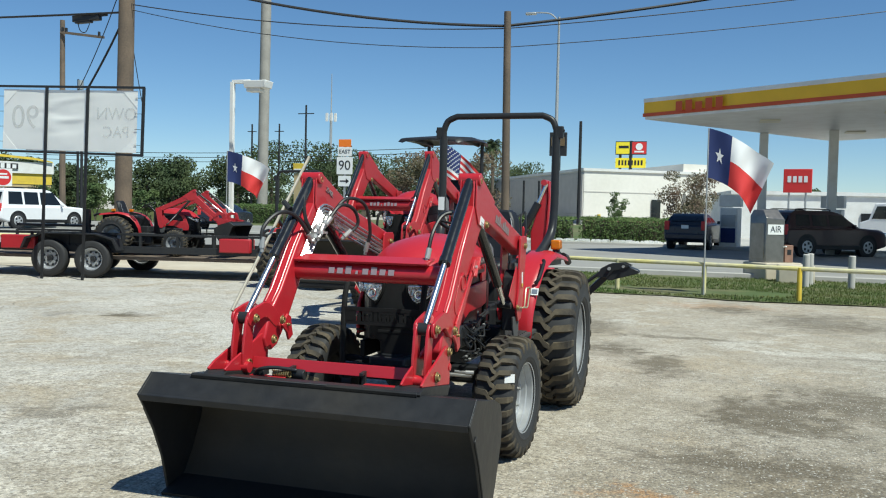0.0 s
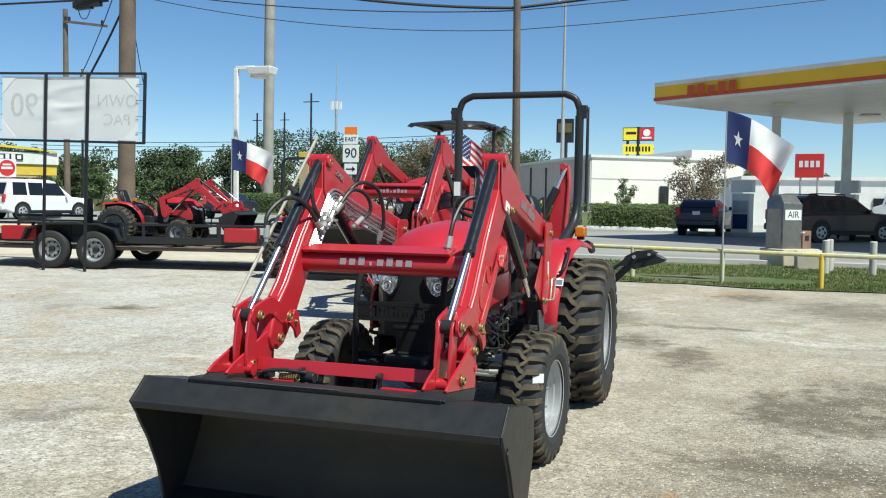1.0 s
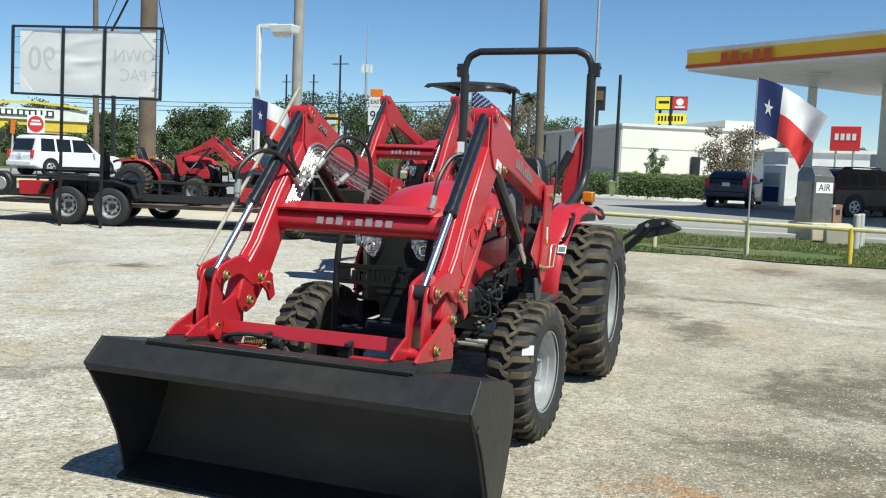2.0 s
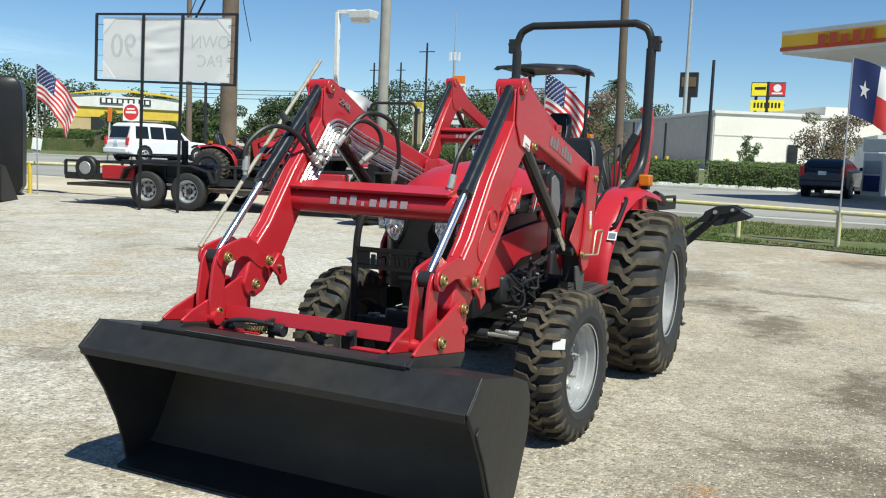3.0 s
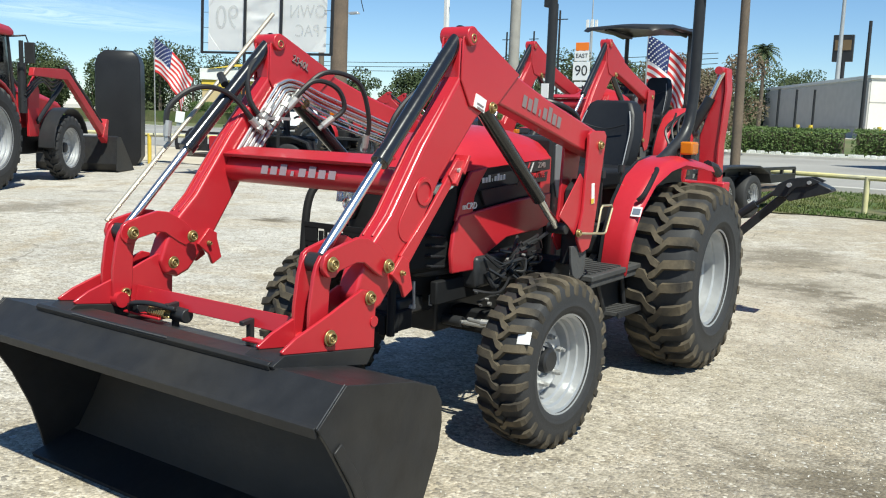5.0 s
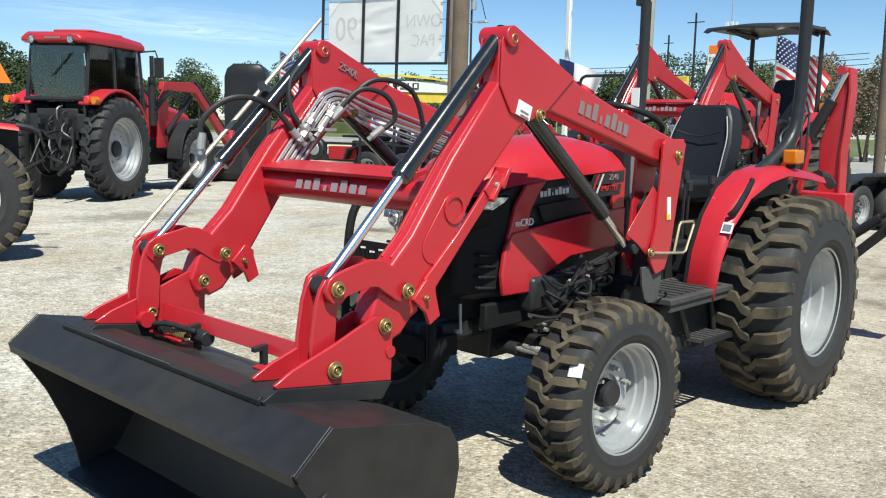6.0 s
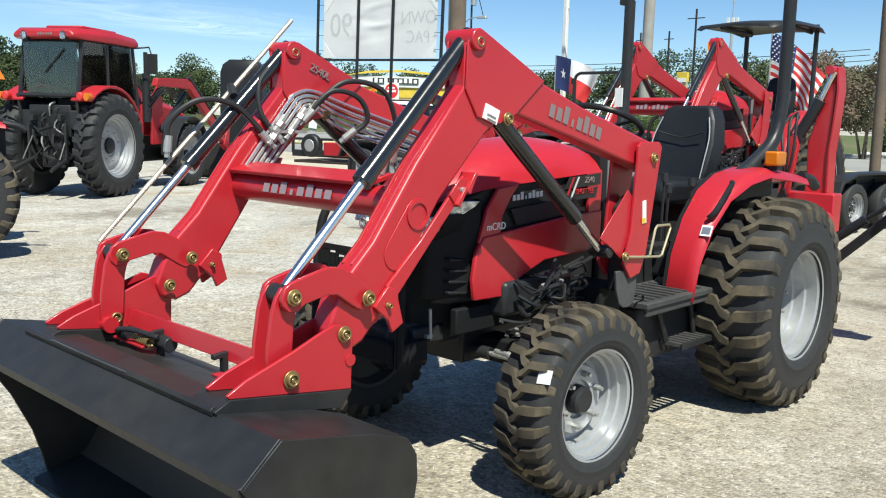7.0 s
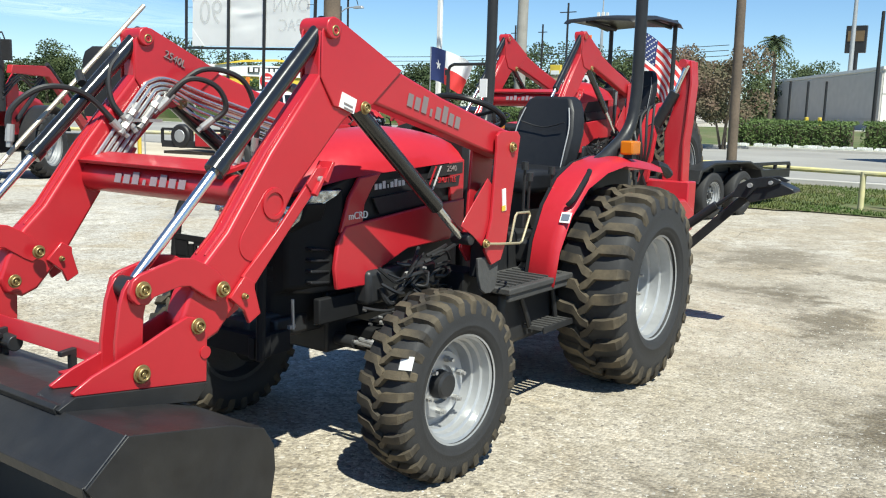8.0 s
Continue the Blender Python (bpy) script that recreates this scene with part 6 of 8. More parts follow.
# ---------------------------------------------------------------- trailers, billboard, poles


def trailer(at, label, length0=-2.9, length1=4.2, dz=0.0, wr=0.345, rail=0.97):
    """A tandem flat trailer along x with its near side at y = 0."""
    t = thing("utility_trailer", label, "trailer", at)
    part("deck", MB().box(((length0 + length1) / 2, 1.0, 0.38 + dz), (length1 - length0, 1.94, 0.06)), WOOD, t, "weathered plank deck")
    fr = MB()
    for y in (0.0, 2.0):
        fr.box(((length0 + length1) / 2, y, 0.56 + dz), (length1 - length0, 0.06, 0.14))
    for x in span(length0, length1, 8):
        fr.box((x, 1.0, 0.55 + dz), (0.06, 2.0, 0.08))
    part("bed_frame", fr, BLACK, t, "black steel channel frame", bevel=0.005)
    for y in (0.0, 2.0):
        part("top_rail", MB().box(((length0 + length1) / 2, y, rail), (length1 - length0, 0.05, 0.05)), BLACK, t, bevel=0.004)
        for x in span(length0, length1, 9):
            part("rail_post", MB().box((x, y, (rail + 0.6) / 2), (0.05, 0.045, rail - 0.6)), BLACK, t)
        for x in (-0.46, 0.46):
            s = -1 if y == 0 else 1
            w = wheel(t, "trailer_wheel", x, y + s * 0.14, wr, 0.21, wr * 0.56, 0, 1, steer=-90 if s < 0 else 90, nuts=5)
        k = wr - 0.345
        fd = MB().prism([(-1.05, 0.52 + k), (-0.95, 0.70 + 2 * k), (-0.55, 0.80 + 2 * k), (0.55, 0.80 + 2 * k), (0.95, 0.70 + 2 * k), (1.05, 0.52 + k), (1.0, 0.52 + k), (0.9, 0.67 + 2 * k), (0.55, 0.77 + 2 * k), (-0.55, 0.77 + 2 * k), (-0.9, 0.67 + 2 * k), (-1.0, 0.52 + k)],
                        y - (0.28 if y == 0 else 0.0), y + (0.02 if y == 0 else 0.28), axis="y")
        part("fender_skirt", MB().box((0, y + (0.02 if y == 0 else -0.02), 0.66 + k), (1.7, 0.012, 0.24 + 2 * k)), BLACK, t)
        part("wheel_fender", fd, BLACK, t, "black tandem wheel arch", bevel=0.005)
    return t


TR_ROT = 12
tx, ty_ = -10.88, 9.85
tl = trailer(pose(tx, ty_, gz(9.9), 0, 0, TR_ROT), "black tandem-axle flat trailer with side rails", -2.5, 4.5, 0.03, 0.40, 0.90)
M = pose(tx, ty_, gz(9.9), 0, 0, TR_ROT)
part("toolbox", MB().box((-1.2, 0.05, 0.70), (0.75, 0.3, 0.28)), RED_FAR, tl, "red steel side box", bevel=0.02)
part("toolbox", MB().box((3.4, 0.03, 0.72), (0.65, 0.3, 0.28)), RED_FAR, tl, "red steel side box", bevel=0.02)
sw_ = part("spare_wheel", MB().cyl((-2.0, -0.06, 0.76), (-2.0, 0.12, 0.76), 0.25, n=28), HOSE, tl, "spare tyre", bevel=0.04)
part("rim", MB().cyl((-2.0, -0.07, 0.76), (-2.0, 0.0, 0.76), 0.14, n=20), STEEL, sw_, bevel=0.02)
part("tongue_ramp", MB().box((-0.6, 0.3, 1.05), (1.5, 0.4, 0.05), pose(0, 0, 0)).box((0.15, 0.2, 1.15), (0.1, 0.1, 0.5)), BLACK, tl)
small = compact_tractor("compact_tractor", "small dark red loader tractor carried on a trailer", M @ pose(2.0, 1.0, 0.45, 0, 0, 90) @ Matrix.Scale(0.76, 4), raise_deg=9, full=False, rops=False, red=RED_FAR)
tl2 = trailer(pose(-1.75, 10.2, gz(10), 0, 0, 82), "black tandem trailer parked behind the tractors", -2.2, 2.6, 0.0, 0.345, 0.72)

bb = thing("billboard_frame", "black tube frame with a pale translucent banner seen from behind", "billboard", pose(-10.62, 9.22, gz(9.3) - 0.06, 0, 1.5, 3))
fr = []
for x in (-1.70, -0.52, 0.42, 1.66):
    z0 = 0 if abs(x) < 1 else 2.55
    part("post", MB().box((x, 0, (3.85 + z0) / 2), (0.06, 0.024, 3.85 - z0)), BLACK, bb)
for z in (2.56, 3.85):
    part("rail", MB().box((-0.02, 0, z), (3.4, 0.022, 0.045)), BLACK, bb)
for s in (-1.70, 1.66):
    for k in range(4):
        part("tie", MB().box((s - math.copysign(0.09, s), 0, 2.75 + 0.3 * k), (0.18, 0.008, 0.008)), CABLE, bb)
rnd = random.Random(3)
bnx, bnz = 90, 40
vs, fs = [], []
for j in range(bnz + 1):
    for i in range(bnx + 1):
        u, v = i / bnx, j / bnz
        z = 2.60 + 1.19 * v
        x = -1.54 + 3.06 * u
        wv = 0.004 * noise.noise((u * 5, v * 3 + u * 4, 1)) + 0.011 * (1 + math.sin(19 * (v - 0.55 * u) + 2.5 * noise.noise((u * 4, v * 6, 2)))) * math.exp(-((u - 0.46) / 0.19) ** 2 - ((v - 0.55) / 0.34) ** 2)
        vs.append((x, 0.019 + wv, z))
for j in range(bnz):
    for i in range(bnx):
        fs.append((j * (bnx + 1) + i, j * (bnx + 1) + i + 1, (j + 1) * (bnx + 1) + i + 1, (j + 1) * (bnx + 1) + i))
part("banner", MB().add(vs, fs), BANNER, bb, "pale wrinkled banner with faint reversed writing")
for sx_, sz_ in ((-1, 1), (1, 1), (-1, -1), (1, -1)):
    cx_, cz_ = -0.01 + sx_ * 1.53, 3.195 + sz_ * 0.595
    part("corner_patch", MB().prism([(cx_, cz_), (cx_ - sx_ * 0.34, cz_), (cx_, cz_ - sz_ * 0.34)], -0.005, 0.0, axis="y", m=Matrix.Translation((0, 0.0165, 0))), WHITE_STK, bb, "white corner patch")
ghost = mat("faint_print", (0.45, 0.45, 0.44), 0.7, var=0.05)
g_tr, g_mx = ghost.node_tree.nodes.new("ShaderNodeBsdfTransparent"), ghost.node_tree.nodes.new("ShaderNodeMixShader")
g_mx.inputs[0].default_value = 0.86
ghost.node_tree.links.new(ghost.node_tree.nodes["Principled BSDF"].outputs[0], g_mx.inputs[1])
ghost.node_tree.links.new(g_tr.outputs[0], g_mx.inputs[2])
ghost.node_tree.links.new(g_mx.outputs[0], ghost.node_tree.nodes["Material Output"].inputs[0])
flip = Matrix.Diagonal((-1, 1, 1, 1))
for text_, size_, x, z in (("OWN", 0.34, 1.06, 3.33), ("PAC", 0.32, 1.06, 2.98), ("90", 0.66, -1.02, 3.22)):
    lettering("faint_writing", text_, size_, ghost, bb, pose(x, 0.0125, z, 90) @ flip, label="faint reversed writing")


def pole(name, label, base, top, r0, r1, material, n=16):
    ob = part(name, MB().cyl(base, top, r0, r1, n=n), material)
    return tagged(ob, label, "pole")


pole("utility_pole", "weathered brown wooden utility pole with cables", (-13.55, 14.75, gz(14.7)), (-13.3, 14.6, 12.5), 0.23, 0.18, WOOD)
pole("sign_pole", "tall grey concrete sign pole beyond the road", (-36.1, 62.0, gz(62)), (-35.8, 61.9, 34), 0.46, 0.40, CONCPOLE)
pole("utility_pole", "leaning weathered wooden utility pole", (-3.28, 15.75, gz(15.7)), (-3.36, 15.75, 6.4), 0.105, 0.085, WOOD)
# shop light
li = thing("lot_light", "white square lot lamp on a steel pole", "street lamp", pose(-11.19, 16.29, gz(16.3)))
part("column", MB().box((0, 0, 2.45), (0.11, 0.11, 4.9)), WHITE, li, bevel=0.01)
part("arm", MB().box((0.27, 0, 4.90), (0.55, 0.10, 0.10)), WHITE, li, bevel=0.01)
part("lamp_head", MB().box((0.78, 0, 4.80), (0.62, 0.40, 0.20), taper=1.15).box((0.70, 0, 4.66), (0.4, 0.3, 0.1)), WHITE, li, "white shoebox lamp head", bevel=0.02)
# street light mast
sl = thing("street_lamp", "tall thin galvanised street lamp", "street lamp", pose(-16.2, 90, gz(90)) @ Matrix.Scale(1.95, 4))
part("mast", MB().cyl((0, 0, 0), (0, 0, 11.3), 0.13, 0.06, n=12), STEEL, sl)
part("arm", MB().tube(curve([(0, 0, 11.0), (-0.5, 0, 11.5), (-1.4, 0, 11.6)], 5), 0.04, 8), STEEL, sl)
part("lamp_head", MB().box((-1.6, 0, 11.55), (0.6, 0.25, 0.13)), STEEL, sl, bevel=0.04)
# route sign
rs = thing("route_sign", "route signs with orange plate on a steel post", "road sign", pose(-14.0, 30.0, gz(30) - 0.75) @ Matrix.Scale(1.62, 4))
part("post", MB().box((0, 0.03, 1.6), (0.05, 0.04, 3.2)), STEEL, rs)
for z, w, h, m_ in ((3.10, 0.36, 0.20, ORANGE), (2.87, 0.40, 0.24, WHITE_STK), (2.50, 0.46, 0.46, WHITE_STK), (2.09, 0.36, 0.28, WHITE_STK)):
    part("sign_plate", MB().box((0, 0, z), (w, 0.012, h)), m_, rs, bevel=0.004)
lettering("route_word", "EAST", 0.15, BLACK, rs, pose(0, -0.009, 2.87, 90))
lettering("route_number", "90", 0.36, BLACK, rs, pose(0, -0.009, 2.50, 90))
part("arrow", MB().box((-0.03, -0.008, 2.09), (0.2, 0.004, 0.035)).prism([(0.05, 2.02), (0.14, 2.09), (0.05, 2.16)], -0.01, -0.006, axis="y"), BLACK, rs)


def wire(a, b, sag, r=0.012, n=16):
    a, b = Vector(a), Vector(b)
    return [a.lerp(b, k / n) - Vector((0, 0, sag * 4 * (k / n) * (1 - k / n))) for k in range(n + 1)]


for a, b, sag, r in (((-14.4, 14.5, 8.1), (-3.4, 15.75, 6.06), 0.42, 0.035), ((-3.4, 15.75, 6.06), (10, 18.9, 8.6), 0.25, 0.035), ((-13.32, 14.65, 6.84), (-3.4, 15.75, 6.0), 0.22, 0.014), ((-13.3, 14.65, 6.70), (-3.4, 15.75, 5.55), 0.30, 0.010),
                     ((-3.4, 15.75, 6.0), (12, 18.9, 8.0), 0.2, 0.012), ((-3.4, 15.75, 5.55), (12, 18.9, 7.4), 0.2, 0.010), ((-13.4, 14.65, 6.9), (-14.6, 17, 4.4), 0.15, 0.012)):
    tagged(part("overhead_cable", MB().tube(wire(a, b, sag), r, 5), CABLE), "black overhead cable strung between wooden poles", "cable", "overhead cables")

# ---------------------------------------------------------------- filling station
A_, B_, C_ = Vector((-1.2, 28.4, 0)), Vector((6.15, 23.7, 0)), Vector((6.1, 37.8, 0))
u_ = (B_ - A_).normalized()
v_ = (C_ - A_).normalized()
st = thing("station_canopy", "flat station canopy with yellow and red fascia on posts", "canopy")
ZC = 5.2
L_, D_ = 22.0, (C_ - A_).length
poly = [A_, A_ + u_ * L_, A_ + u_ * L_ + v_ * D_, A_ + v_ * D_]
def slab(poly, z0, z1):
    return MB().prism([(p.x, p.y) for p in poly], z0, z1, axis="z")
part("soffit", slab(poly, ZC, ZC + 0.1), WHITE, st, "white canopy ceiling")
def grow(poly, d):
    c = sum(poly, Vector()) / len(poly)
    return [p + (p - c).normalized() * d for p in poly]
part("fascia", slab(grow(poly, 0.05), ZC + 0.1, ZC + 0.62), CANOPYYEL, st, "yellow fascia band")
part("fascia_stripe", slab(grow(poly, 0.09), ZC + 0.10, ZC + 0.22), CANOPYRED, st, "orange-red fascia stripe")
part("fascia_top", slab(grow(poly, 0.07), ZC + 0.62, ZC + 0.76), WHITE, st, "pale top edge")
n_ = Vector((u_.y, -u_.x, 0))
ang = math.degrees(math.atan2(u_.y, u_.x))
pl_ = A_ + u_ * 2.4 + n_ * 0.16
part("letter_shape", bars((0.95, 1, 0.75, 1, 1), 0.36, 1.9), CANOPYRED, st, "orange-red letters", at=pose(pl_.x, pl_.y, ZC + 0.36, 0, 0, ang))
for x, y in ((3.15, 34.0), (5.72, 33.0), (9.0, 30)):
    part("column", MB().box((x, y, (ZC + gz(y)) / 2), (0.34, 0.34, ZC - gz(y))), WHITE, st, "grey square column", bevel=0.02)


def pump(x, y):
    p = thing("fuel_pump", "white and dark blue fuel pump under the canopy", "fuel pump", pose(x, y, gz(y), 0, 0, -20), "fuel pumps")
    part("cabinet", MB().box((0, 0, 0.95), (0.75, 0.55, 1.7)), WHITE, p, "white cabinet", bevel=0.03)
    part("lower_panel", MB().box((0, -0.285, 0.62), (0.62, 0.03, 0.62)), NAVY, p, "dark blue lower panel", bevel=0.008)
    part("display_panel", MB().box((0, -0.29, 1.25), (0.6, 0.04, 0.5)), STEEL, p, "pale display panel", bevel=0.01)
    part("topper", MB().box((0, 0, 2.1), (0.9, 0.4, 0.5)), WHITE, p, bevel=0.02)
    part("island", MB().box((0, 0, 0.07), (2.6, 1.1, 0.16)), CONC, p, bevel=0.03)
    return p


pump(1.95, 34.8)
pump(5.9, 34.0)
pump(8.6, 31.8)

air = thing("air_machine", "dented grey steel tyre air machine on concrete base", "air machine", pose(2.75, 17.6, gz(17.6), 0, 0, 40))
q_ = 0.28
hood_ = [(-q_, -q_, 0.40), (q_, -q_, 0.40), (q_, q_, 0.40), (-q_, q_, 0.40), (-q_, -q_, 1.48), (q_, -q_, 1.44), (q_, q_, 1.52), (-q_, q_, 1.52), (-q_ + 0.10, -0.05, 1.66), (q_ - 0.05, -0.08, 1.69), (q_ - 0.05, q_, 1.70), (-q_ + 0.10, q_, 1.67)]
part("cabinet", MB().add(hood_, [(3, 2, 1, 0), (0, 1, 5, 4), (1, 2, 6, 5), (2, 3, 7, 6), (3, 0, 4, 7), (4, 5, 9, 8), (5, 6, 10, 9), (6, 7, 11, 10), (7, 4, 8, 11), (8, 9, 10, 11)]), AIRBOX, air, "brushed grey steel cabinet with sloped hood", bevel=0.012)
part("service_door", MB().box((-q_ - 0.006, 0, 0.92), (0.012, 0.46, 0.86)), AIRBOX, air, bevel=0.006)
part("pedestal", MB().box((0.15, -0.05, 0.2), (1.1, 0.8, 0.42)), DIRT, air, "tan concrete base", bevel=0.03)
cb_ = part("coin_box", MB().box((0.48, -0.12, 0.62), (0.26, 0.24, 0.42)), BRICK_BASE, air, "small brown box", bevel=0.012)
part("coin_slot", MB().box((0.48, -0.242, 0.66), (0.12, 0.008, 0.12)), BLACK, cb_)
part("hose_hook", MB().cyl((q_ - 0.02, -q_, 0.78), (q_ - 0.02, -q_ - 0.09, 0.80), 0.02, n=8), WHITE_STK, air)
part("sign_plate", MB().box((0.0, -q_ - 0.006, 1.20), (0.48, 0.012, 0.24)), WHITE_STK, air)
lettering("air_word", "AIR", 0.22, CARBLUE, air, pose(0.0, -q_ - 0.013, 1.20, 90))
for x, y in ((3.48, 15.4), (3.60, 15.9), (4.37, 15.3)):
    tagged(part("bollard", MB().cyl((x, y, gz(y)), (x, y, gz(y) + 0.72), 0.072, n=16), CONC, bevel=0.02), "chipped white steel bollard by the verge", "bollard", "bollards")
tagged(part("stone_block", MB().box((3.35, 16.6, gz(16.6) + 0.2), (0.8, 0.5, 0.45)), DIRT, bevel=0.05), "tan stone block beside the air machine", "stone block")

# yellow pipe fence
fence = thing("pipe_fence", "low yellow painted pipe fence along the grass verge", "fence")
fx = [(-8.0, 14.6), (-4.1, 13.5), (-0.2, 12.6), (1.45, 12.25), (3.1, 11.9), (6.3, 11.3), (9.6, 10.8)]
for x, y in fx:
    part("post", MB().cyl((x, y, gz(y)), (x, y, gz(y) + 0.62), 0.045, n=12), YELLOW if x > 3 else YELLOWF, fence)
for (x0, y0), (x1, y1) in zip(fx, fx[1:]):
    part("rail", MB().cyl((x0, y0, gz(y0) + 0.60), (x1, y1, gz(y1) + 0.60), 0.04, n=10), YELLOWF, fence)
fence2 = thing("pipe_fence", "low yellow painted pipe fence beside the dirt verge", "fence")
fx = [(-24, 10.2), (-20, 10.6), (-16.4, 10.95), (-13.5, 12.2)]
for x, y in fx:
    part("post", MB().cyl((x, y, gz(y)), (x, y, gz(y) + 0.75), 0.05, n=12), YELLOW, fence2)
for (x0, y0), (x1, y1) in zip(fx, fx[1:]):
    part("rail", MB().cyl((x0, y0, gz(y0) + 0.72), (x1, y1, gz(y1) + 0.72), 0.045, n=10), YELLOWF, fence2)


def flag(name, label, base, height, w, h, droop, kind, yaw, phase=0.0):
    f = thing(name, label, "flag", pose(*base))
    part("staff", MB().cyl((0, 0, 0), (0.0, 0, height), 0.016, 0.012, n=8), STEEL, f)
    nx_, nz_ = 40, 16
    ca, sa = math.cos(radians(yaw)), math.sin(radians(yaw))

    def P(u, v):
        d = u * w
        x = d * (0.85 - 0.1 * u) * (1 - 0.32 * u * (1 - v))
        z = height - h * (1 - v) - droop * u ** 1.3
        y = 0.07 * math.sin(9 * u + phase + 2 * v) * (0.3 + u) + 0.032 * math.sin(19 * u + phase + 6 * (1 - v)) * (0.4 + 0.6 * u)
        return (x * ca - y * sa, x * sa + y * ca, z)
    if kind == "star":
        areas = [("blue_field", NAVY, 0, 1 / 3, 0, 1), ("white_stripe", FLAGWHITE, 1 / 3, 1, 0.5, 1), ("red_stripe", FLAGRED, 1 / 3, 1, 0, 0.5)]
    else:
        areas = [("blue_field", NAVY, 0, 0.42, 6 / 13, 1)]
        for k in range(13):
            areas.append(("stripe", FLAGRED if k % 2 == 0 else FLAGWHITE, 0.42 if k > 5 else 0, 1, k / 13, (k + 1) / 13))
    for nm, m_, u0, u1, v0, v1 in areas:
        a, b = max(3, int(nx_ * (u1 - u0))), max(1, int(nz_ * (v1 - v0)))
        vs_ = [P(u0 + (u1 - u0) * i / a, v0 + (v1 - v0) * j / b) for j in range(b + 1) for i in range(a + 1)]
        fs_ = [(j * (a + 1) + i, j * (a + 1) + i + 1, (j + 1) * (a + 1) + i + 1, (j + 1) * (a + 1) + i) for j in range(b) for i in range(a)]
        part(nm, MB().add(vs_, fs_), m_, f, angle=80)
    if kind == "star":
        pts = [(1 / 6 + (0.115 if k % 2 == 0 else 0.045) * math.cos(math.pi / 2 + k * math.pi / 5) * h / w, 0.5 + (0.17 if k % 2 == 0 else 0.066) * math.sin(math.pi / 2 + k * math.pi / 5)) for k in range(10)]
        for o in (-0.006, 0.006):
            q = [Vector(P(*p)) + Vector((-sa, ca, 0)) * o for p in pts] + [Vector(P(1 / 6, 0.5)) + Vector((-sa, ca, 0)) * o]
            part("star", MB().add(q, [(k, (k + 1) % 10, 10) for k in range(10)]), FLAGWHITE, f)
    else:
        for j in range(9):
            for i in range(6 if j % 2 == 0 else 5):
                u, v = 0.42 * ((i + (0.5 if j % 2 == 0 else 1.0)) / 6), 6 / 13 + (7 / 13) * (j + 0.5) / 9
                c, r_ = Vector(P(u, v)), 0.018
                tip = [c + Vector((ca * q * math.cos(w_), sa * q * math.cos(w_), q * math.sin(w_))) for q, w_ in [((r_, r_ * 0.42)[k % 2], math.pi / 2 + k * math.pi / 5) for k in range(10)]]
                o = Vector((-sa, ca, 0)) * 0.007
                part("star", MB().add([p + o for p in tip] + [c + o] + [p - o for p in tip] + [c - o], [(k, (k + 1) % 10, 10) for k in range(10)] + [(k + 11, (k + 1) % 10 + 11, 21) for k in range(10)]), FLAGWHITE, f)
    return f


flag("state_flag", "blue white and red flag with one white star on a staff", (1.45, 12.2, gz(12.2)), 3.15, 1.55, 0.92, 0.66, "star", 5)
flag("state_flag", "blue white and red flag with one white star on a staff", (-10.71, 15.28, gz(15.3)), 2.95, 1.62, 0.80, 0.45, "star", 8)
flag("national_flag", "red and white striped flag with starred blue field on a staff", (-15.9, 10.75, gz(10.8)), 3.05, 1.30, 0.8, 0.95, "stripes", 30, 1.0)
flag("national_flag", "red and white striped flag with starred blue field on a staff", (-3.16, 10.3, gz(10.3)), 2.74, 1.02, 0.72, 0.62, "stripes", 10, 2.0)

